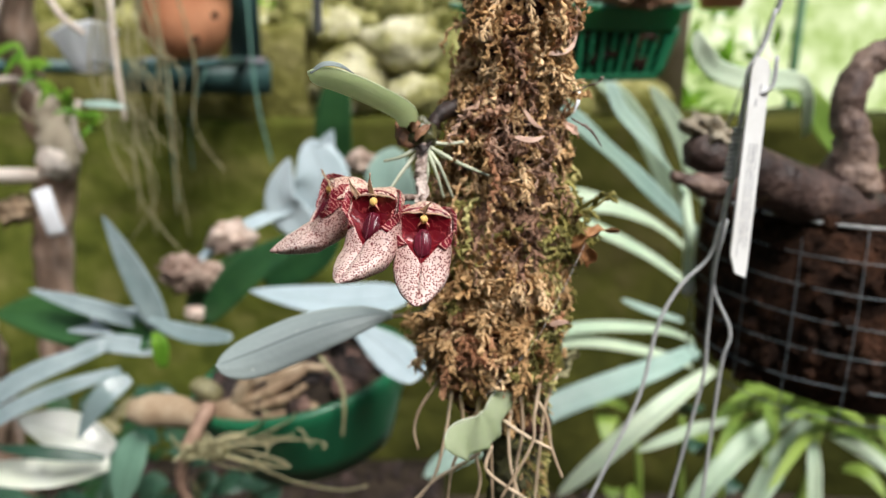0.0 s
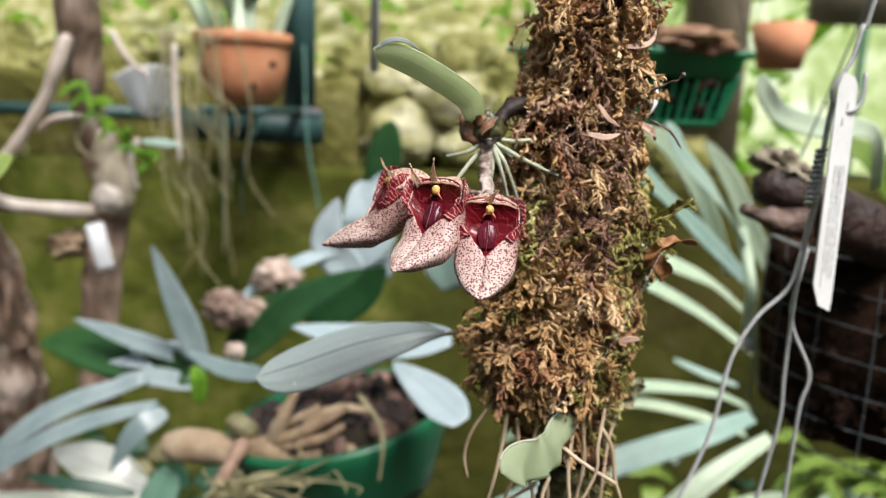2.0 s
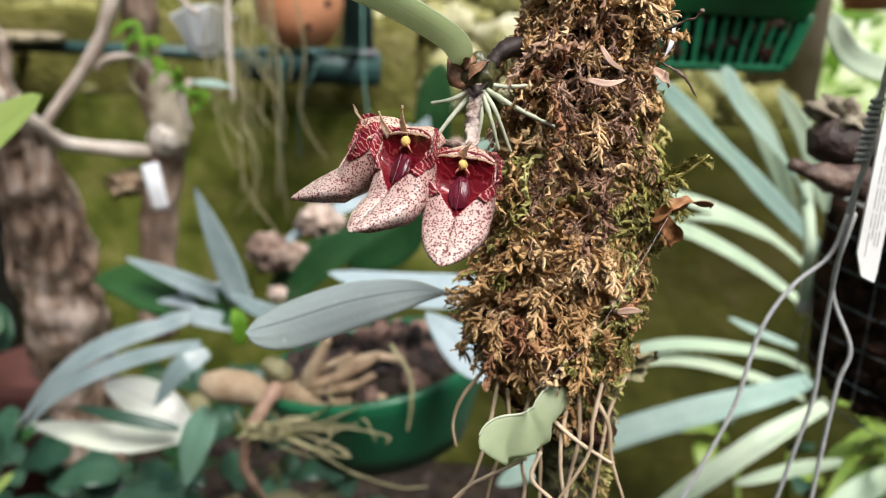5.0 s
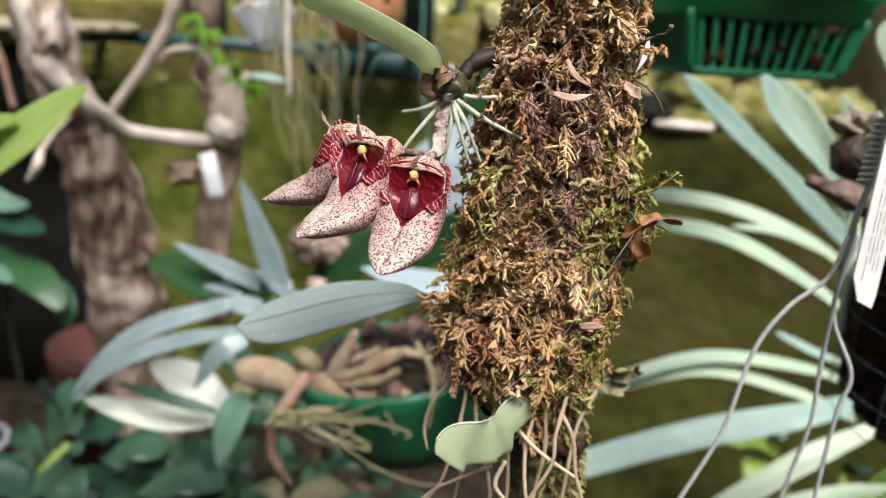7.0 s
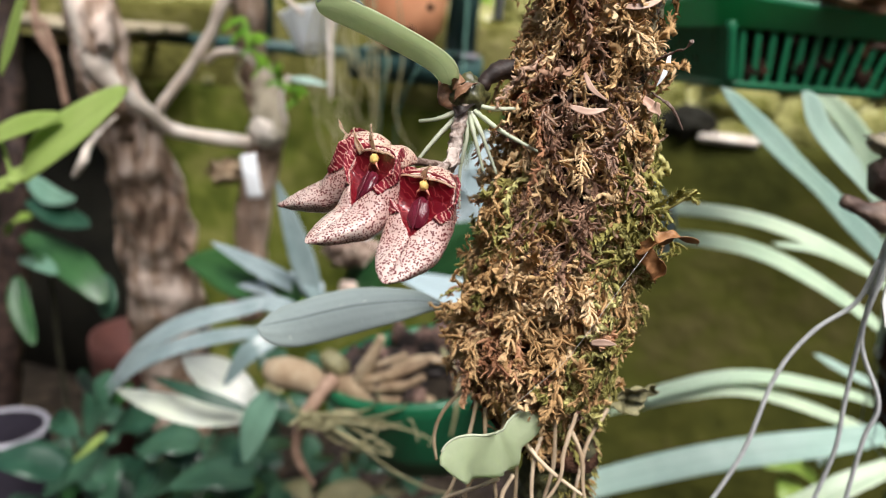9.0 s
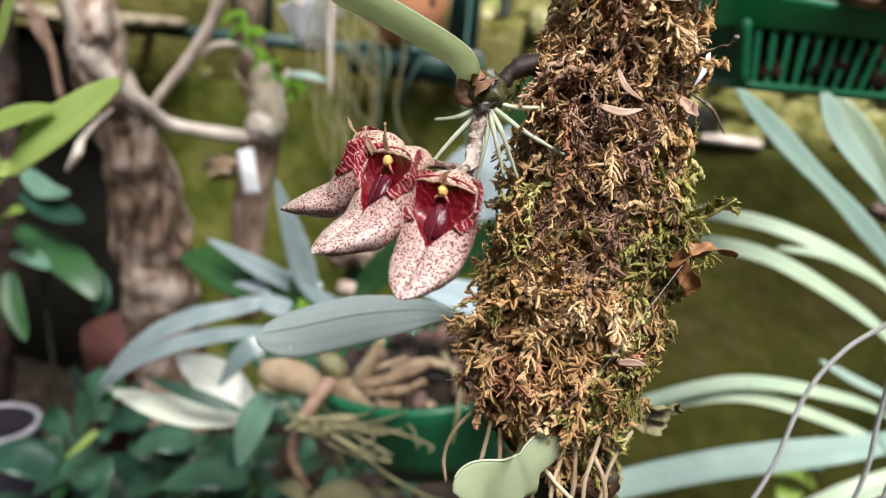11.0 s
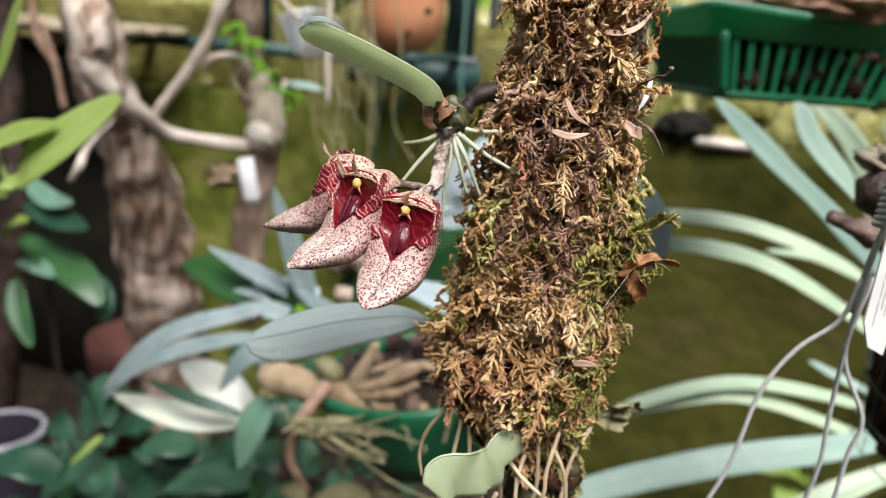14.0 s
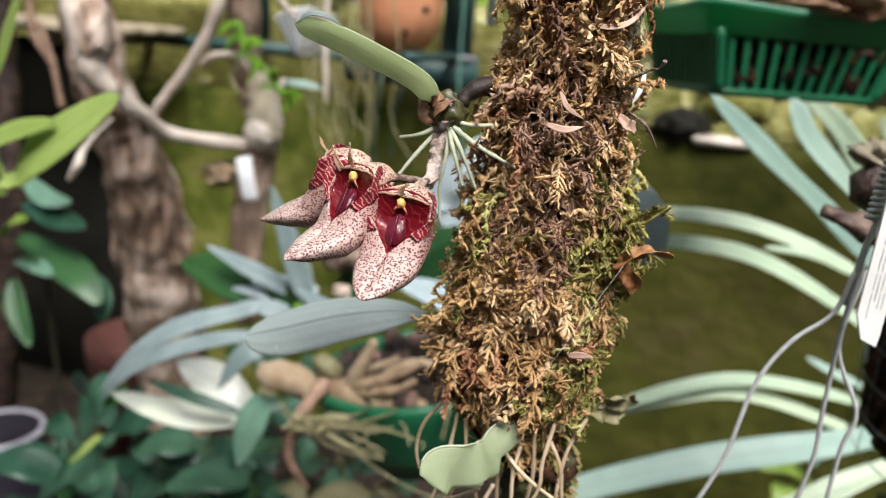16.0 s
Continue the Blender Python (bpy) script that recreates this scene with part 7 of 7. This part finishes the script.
stick = thing("white_stick", (-0.1051, 0.7000, 1.4159), "thin white plastic stick hanging down", "stick")
part("shaft", box(tuple(np.array((-0.1051, 0.7000, 1.4159)) + (-0.004, -0.001, 0)), tuple(np.array((-0.1051, 0.7000, 1.4159)) + (0.004, 0.001, 1.776 - (-0.1051, 0.7000, 1.4159)[2])), 0.0008), M_CUP, stick)

# ---- near lime leaves ----
lime = thing("lime_leaf_plant", (-0.4268, 0.4600, 1.2688), "young climbing stem with fresh lime green leaves", "plant")
part("stem", tube([(-0.4552, 0.4700, 1.2226), (-0.4168, 0.4600, 1.2616), (-0.3995, 0.4600, 1.2724), (-0.4254, 0.4700, 1.3311), (-0.4238, 0.4800, 1.3955), (-0.36, 0.49, 1.6), (-0.36, 0.50, 1.776)], 0.0016, 44, 8), M_LEAF_CLUMP, lime)
for pts, w in (([(-0.3894, 0.4600, 1.2788), (-0.3660, 0.4550, 1.2981), (-0.3250, 0.4500, 1.3230), (-0.2848, 0.4500, 1.3502)], 0.040), ([(-0.4233, 0.4600, 1.2981), (-0.3847, 0.4550, 1.3140), (-0.3399, 0.4500, 1.3271)], 0.018),
               ([(-0.4045, 0.4600, 1.2752), (-0.3910, 0.4600, 1.2786), (-0.3708, 0.4550, 1.2894)], 0.014), ([(-0.4128, 0.4700, 1.3485), (-0.3943, 0.4650, 1.3737), (-0.3723, 0.4600, 1.4122)], 0.022), ([(-0.4615, 0.4700, 1.2626), (-0.4220, 0.4600, 1.2630), (-0.3993, 0.4600, 1.2746)], 0.016)):
    part("leaf", leaf(pts, w, (-0.2, -0.85, 0.5), "oval", 0.1, 0.0012, 22, 9), M_LEAF_LIME, lime)
single("root_tip", tube([(-0.6585, 0.8750, 1.2688), (-0.6227, 0.8000, 1.2566), (-0.5719, 0.7200, 1.2484), (-0.5602, 0.7000, 1.2382), (-0.5740, 0.7000, 1.2186)], [0.0016, 0.0016, 0.004, 0.0055, 0.003], 24, 10, 0.1, 0.02), M_BRANCH, "pale pinkish root tip hanging from the driftwood", "root")

# ---- plants and pots low down ----
shade = thing("shade_plant", (-0.7309, 1.0000, 0.6678), "leafy dark green plant in shade near the ground", "plant")
rs = np.random.RandomState(91)
for i in range(90):
    px, py = rs.uniform(-0.98, -0.42), rs.uniform(0.80, 1.25)
    top = 0.66 if px < -0.74 else 0.80
    if px < -0.86 and py < 1.05:
        py += 0.22
    b = np.array([px, py, rs.uniform(0.48, top)])
    a = rs.uniform(0, 6.28)
    d = np.array([math.cos(a), math.sin(a) * 0.7 - 0.4, rs.uniform(-0.25, 0.35)]) * rs.uniform(0.06, 0.11)
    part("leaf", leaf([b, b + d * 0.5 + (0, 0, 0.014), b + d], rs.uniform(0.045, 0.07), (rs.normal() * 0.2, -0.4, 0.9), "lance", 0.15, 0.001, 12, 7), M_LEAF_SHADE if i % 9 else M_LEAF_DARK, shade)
for pts, w, mt in (
        ([(-0.935, 0.96, 1.036), (-0.848, 0.95, 1.012), (-0.792, 0.94, 0.992), (-0.750, 0.93, 0.960)], 0.056, M_LEAF_DARK),
        ([(-0.930, 0.97, 1.094), (-0.843, 0.95, 1.082), (-0.780, 0.94, 1.078)], 0.042, M_LEAF_SHADE),
        ([(-0.935, 0.98, 1.130), (-0.870, 0.96, 1.108), (-0.815, 0.95, 1.112)], 0.034, M_LEAF_MID),
        ([(-0.935, 0.95, 1.000), (-0.874, 0.93, 1.006), (-0.830, 0.92, 0.998)], 0.028, M_LEAF_MID),
        ([(-0.945, 0.95, 0.965), (-0.921, 0.93, 0.919), (-0.888, 0.92, 0.865)], 0.036, M_LEAF_DARK),
        ([(-0.945, 0.94, 1.040), (-0.885, 0.90, 1.082), (-0.840, 0.89, 1.094)], 0.026, M_LEAF_CLUMP),
        ([(-0.800, 0.98, 0.985), (-0.775, 0.96, 0.955), (-0.765, 0.95, 0.925)], 0.036, M_LEAF_SHADE)):
    part("leaf", leaf(pts, w, (0.1, -0.55, 0.83), "oval", 0.16, 0.0012, 18, 9), mt, shade)
for x, z, dx, dz, w in ((-0.772, 0.745, 0.004, 0.112, 0.060), (-0.748, 0.838, -0.024, -0.105, 0.055), (-0.746, 0.752, 0.112, 0.044, 0.056), (-0.873, 0.628, 0.055, 0.075, 0.045), (-0.878, 0.728, 0.090, 0.006, 0.040),
                        (-0.762, 0.680, 0.024, -0.070, 0.056), (-0.775, 0.682, -0.100, -0.088, 0.054), (-0.690, 0.650, 0.104, 0.060, 0.066), (-0.627, 0.786, 0.060, -0.060, 0.048), (-0.563, 0.752, 0.088, 0.016, 0.050),
                        (-0.557, 0.736, 0.054, -0.056, 0.050), (-0.700, 0.734, 0.066, -0.006, 0.036), (-0.530, 0.696, 0.066, 0.022, 0.046)):
    b, d = np.array([x, 0.94, z]), np.array([dx, -0.04, dz])
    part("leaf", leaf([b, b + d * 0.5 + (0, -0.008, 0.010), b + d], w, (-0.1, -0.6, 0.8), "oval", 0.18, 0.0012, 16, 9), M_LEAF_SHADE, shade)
part("leaf", leaf([(-0.735, 0.90, 0.751), (-0.762, 0.89, 0.722), (-0.796, 0.89, 0.690)], 0.016, (0, -0.6, 0.8), "lance", 0.2, 0.001, 14, 7), M_LEAF_LIME, shade, "young yellow green leaf")
part("stem", tube([(-0.90, 1.05, 0.30), (-0.93, 1.02, 0.7), (-0.93, 1.0, 1.02)], 0.004, 20, 8, 0.2, 0.03), M_DARKBARK, shade)
under = thing("shade_plant", (-0.36, 1.15, 0.30), "low dark leafy plant in shade below the green pot", "plant")
part("stem", tube([(-0.36, 1.15, 0.30), (-0.38, 1.12, 0.5), (-0.40, 1.08, 0.70)], 0.0045, 20, 8, 0.2, 0.03), M_DARKBARK, under)
for i in range(46):
    b = np.array([rs.uniform(-0.62, -0.24), rs.uniform(0.95, 1.25), rs.uniform(0.55, 0.74)])
    b[2] += 0.45 * max(0, -0.40 - b[0])
    a = rs.uniform(0, 6.28)
    d = np.array([math.cos(a), math.sin(a) * 0.7 - 0.4, rs.uniform(-0.3, 0.3)]) * rs.uniform(0.05, 0.10)
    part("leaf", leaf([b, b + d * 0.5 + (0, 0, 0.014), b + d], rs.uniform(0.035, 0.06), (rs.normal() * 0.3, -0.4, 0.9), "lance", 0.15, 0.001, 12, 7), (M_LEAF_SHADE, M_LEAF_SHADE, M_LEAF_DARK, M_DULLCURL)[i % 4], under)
part("stem", tube([(-0.75, 1.05, 0.30), (-0.73, 1.02, 0.5), (-0.71, 1.0, 0.66)], 0.0045, 20, 8, 0.2, 0.03), M_DARKBARK, shade)

nursery = thing("nursery_pot", (-0.990, 0.94, 0.30), "upturned black plastic nursery pot with a pale painted sheen on its base", "flower pot")
part("pot_wall", lathe((-0.990, 0.94, 0.30), [(0.001, 0.004), (0.088, 0.0), (0.092, 0.002), (0.090, 0.02), (0.070, 0.372), (0.066, 0.380), (0.060, 0.380), (0.001, 0.376)], 48), M_BLACKPOT, nursery)
# grey ring paints the sky's reflection on the pot's rounded shoulder
part("base_edge", tube([(-0.990 + 0.067 * math.cos(g), 0.94 + 0.067 * math.sin(g), 0.678) for g in np.linspace(0, 2 * math.pi, 25)], 0.0055, 72, 8), M_PALE_EDGE, nursery, "pale grey ring painted for the sky's sheen on the base")
red = thing("clay_pot", (-1.02, 1.28, 0.55), "brick red clay pot in the shade", "clay pot")
part("pot_wall", lathe((-1.00, 1.34, 0.30), [(0.001, 0.02), (0.08, 0.02), (0.12, 0.41), (0.13, 0.41), (0.13, 0.38), (0.09, 0.0), (0.001, 0.0)][::-1], 40), M_REDPOT, red)
shelf = thing("slat_shelf", (-1.25, 1.5, 1.36), "weathered pale slatted shelf against the wall", "shelf")
for k in range(4):
    part("slat", box((-1.9, 1.30 + 0.075 * k, 1.355 + 0.002 * k), ((-1.0616, 1.5500, 1.3899)[0], 1.36 + 0.075 * k, 1.377 + 0.002 * k), 0.004), M_PLANK, shelf)
for x in (-1.80, -1.24):
    part("shelf_bracket", box((x, 1.30, 1.330), (x + 0.03, 1.66, 1.354), 0.003), M_PLANK, shelf)
stump = thing("tree_trunk", (-1.42, 1.25, 0.30), "dark brown upright trunk in the shade", "tree trunk")
part("bark", tube([(-1.40, 1.25, 0.30), (-1.2402, 1.2200, 0.9293), (-1.2266, 1.2200, 1.1348), (-1.2187, 1.2200, 1.3465), (-1.2079, 1.2200, 1.5124)], [0.04, 0.03, 0.026, 0.024, 0.024], 50, 24, 0.3, 0.05), M_LOG, stump)
for pts in ([(-1.0555, 1.1500, 1.3755), (-1.0301, 1.1500, 1.2982), (-1.0164, 1.1500, 1.2284)], [(-1.1067, 1.1800, 1.4332), (-1.0906, 1.1700, 1.3540), (-1.0457, 1.1600, 1.3069)]):
    part("vine", tube(pts, 0.006, 20, 8, 0.2, 0.03), M_REDROOT, stump)

# dry leaves and chips on the bed
litter = []
rs = np.random.RandomState(101)
for i in range(260):
    p = np.array([rs.uniform(-1.6, 0.9), rs.uniform(0.9, 1.62), 0.305 + rs.uniform(0, 0.01)])
    litter.append(blob(p, (rs.uniform(0.012, 0.035), rs.uniform(0.008, 0.02), rs.uniform(0.004, 0.012)), 0.4, 1.3, 5, i, pose(0, 0, 0, rs.uniform(-20, 20), rs.uniform(-20, 20), rs.uniform(0, 360))))
for i in range(220):
    p = np.array([rs.uniform(-1.0, 0.0), rs.uniform(1.32, 1.62), (-0.1024, 1.6200, 0.4025)[2] + rs.uniform(0, 0.006)])
    litter.append(blob(p, (rs.uniform(0.008, 0.022), rs.uniform(0.006, 0.016), rs.uniform(0.004, 0.012)), 0.4, 1.3, 5, i, pose(0, 0, 0, rs.uniform(-30, 30), rs.uniform(-30, 30), rs.uniform(0, 360))))
single("leaf_litter", join(litter), M_CHUNK, "dry leaves and bark chips scattered over the soil", "leaf litter", kind="stuff")
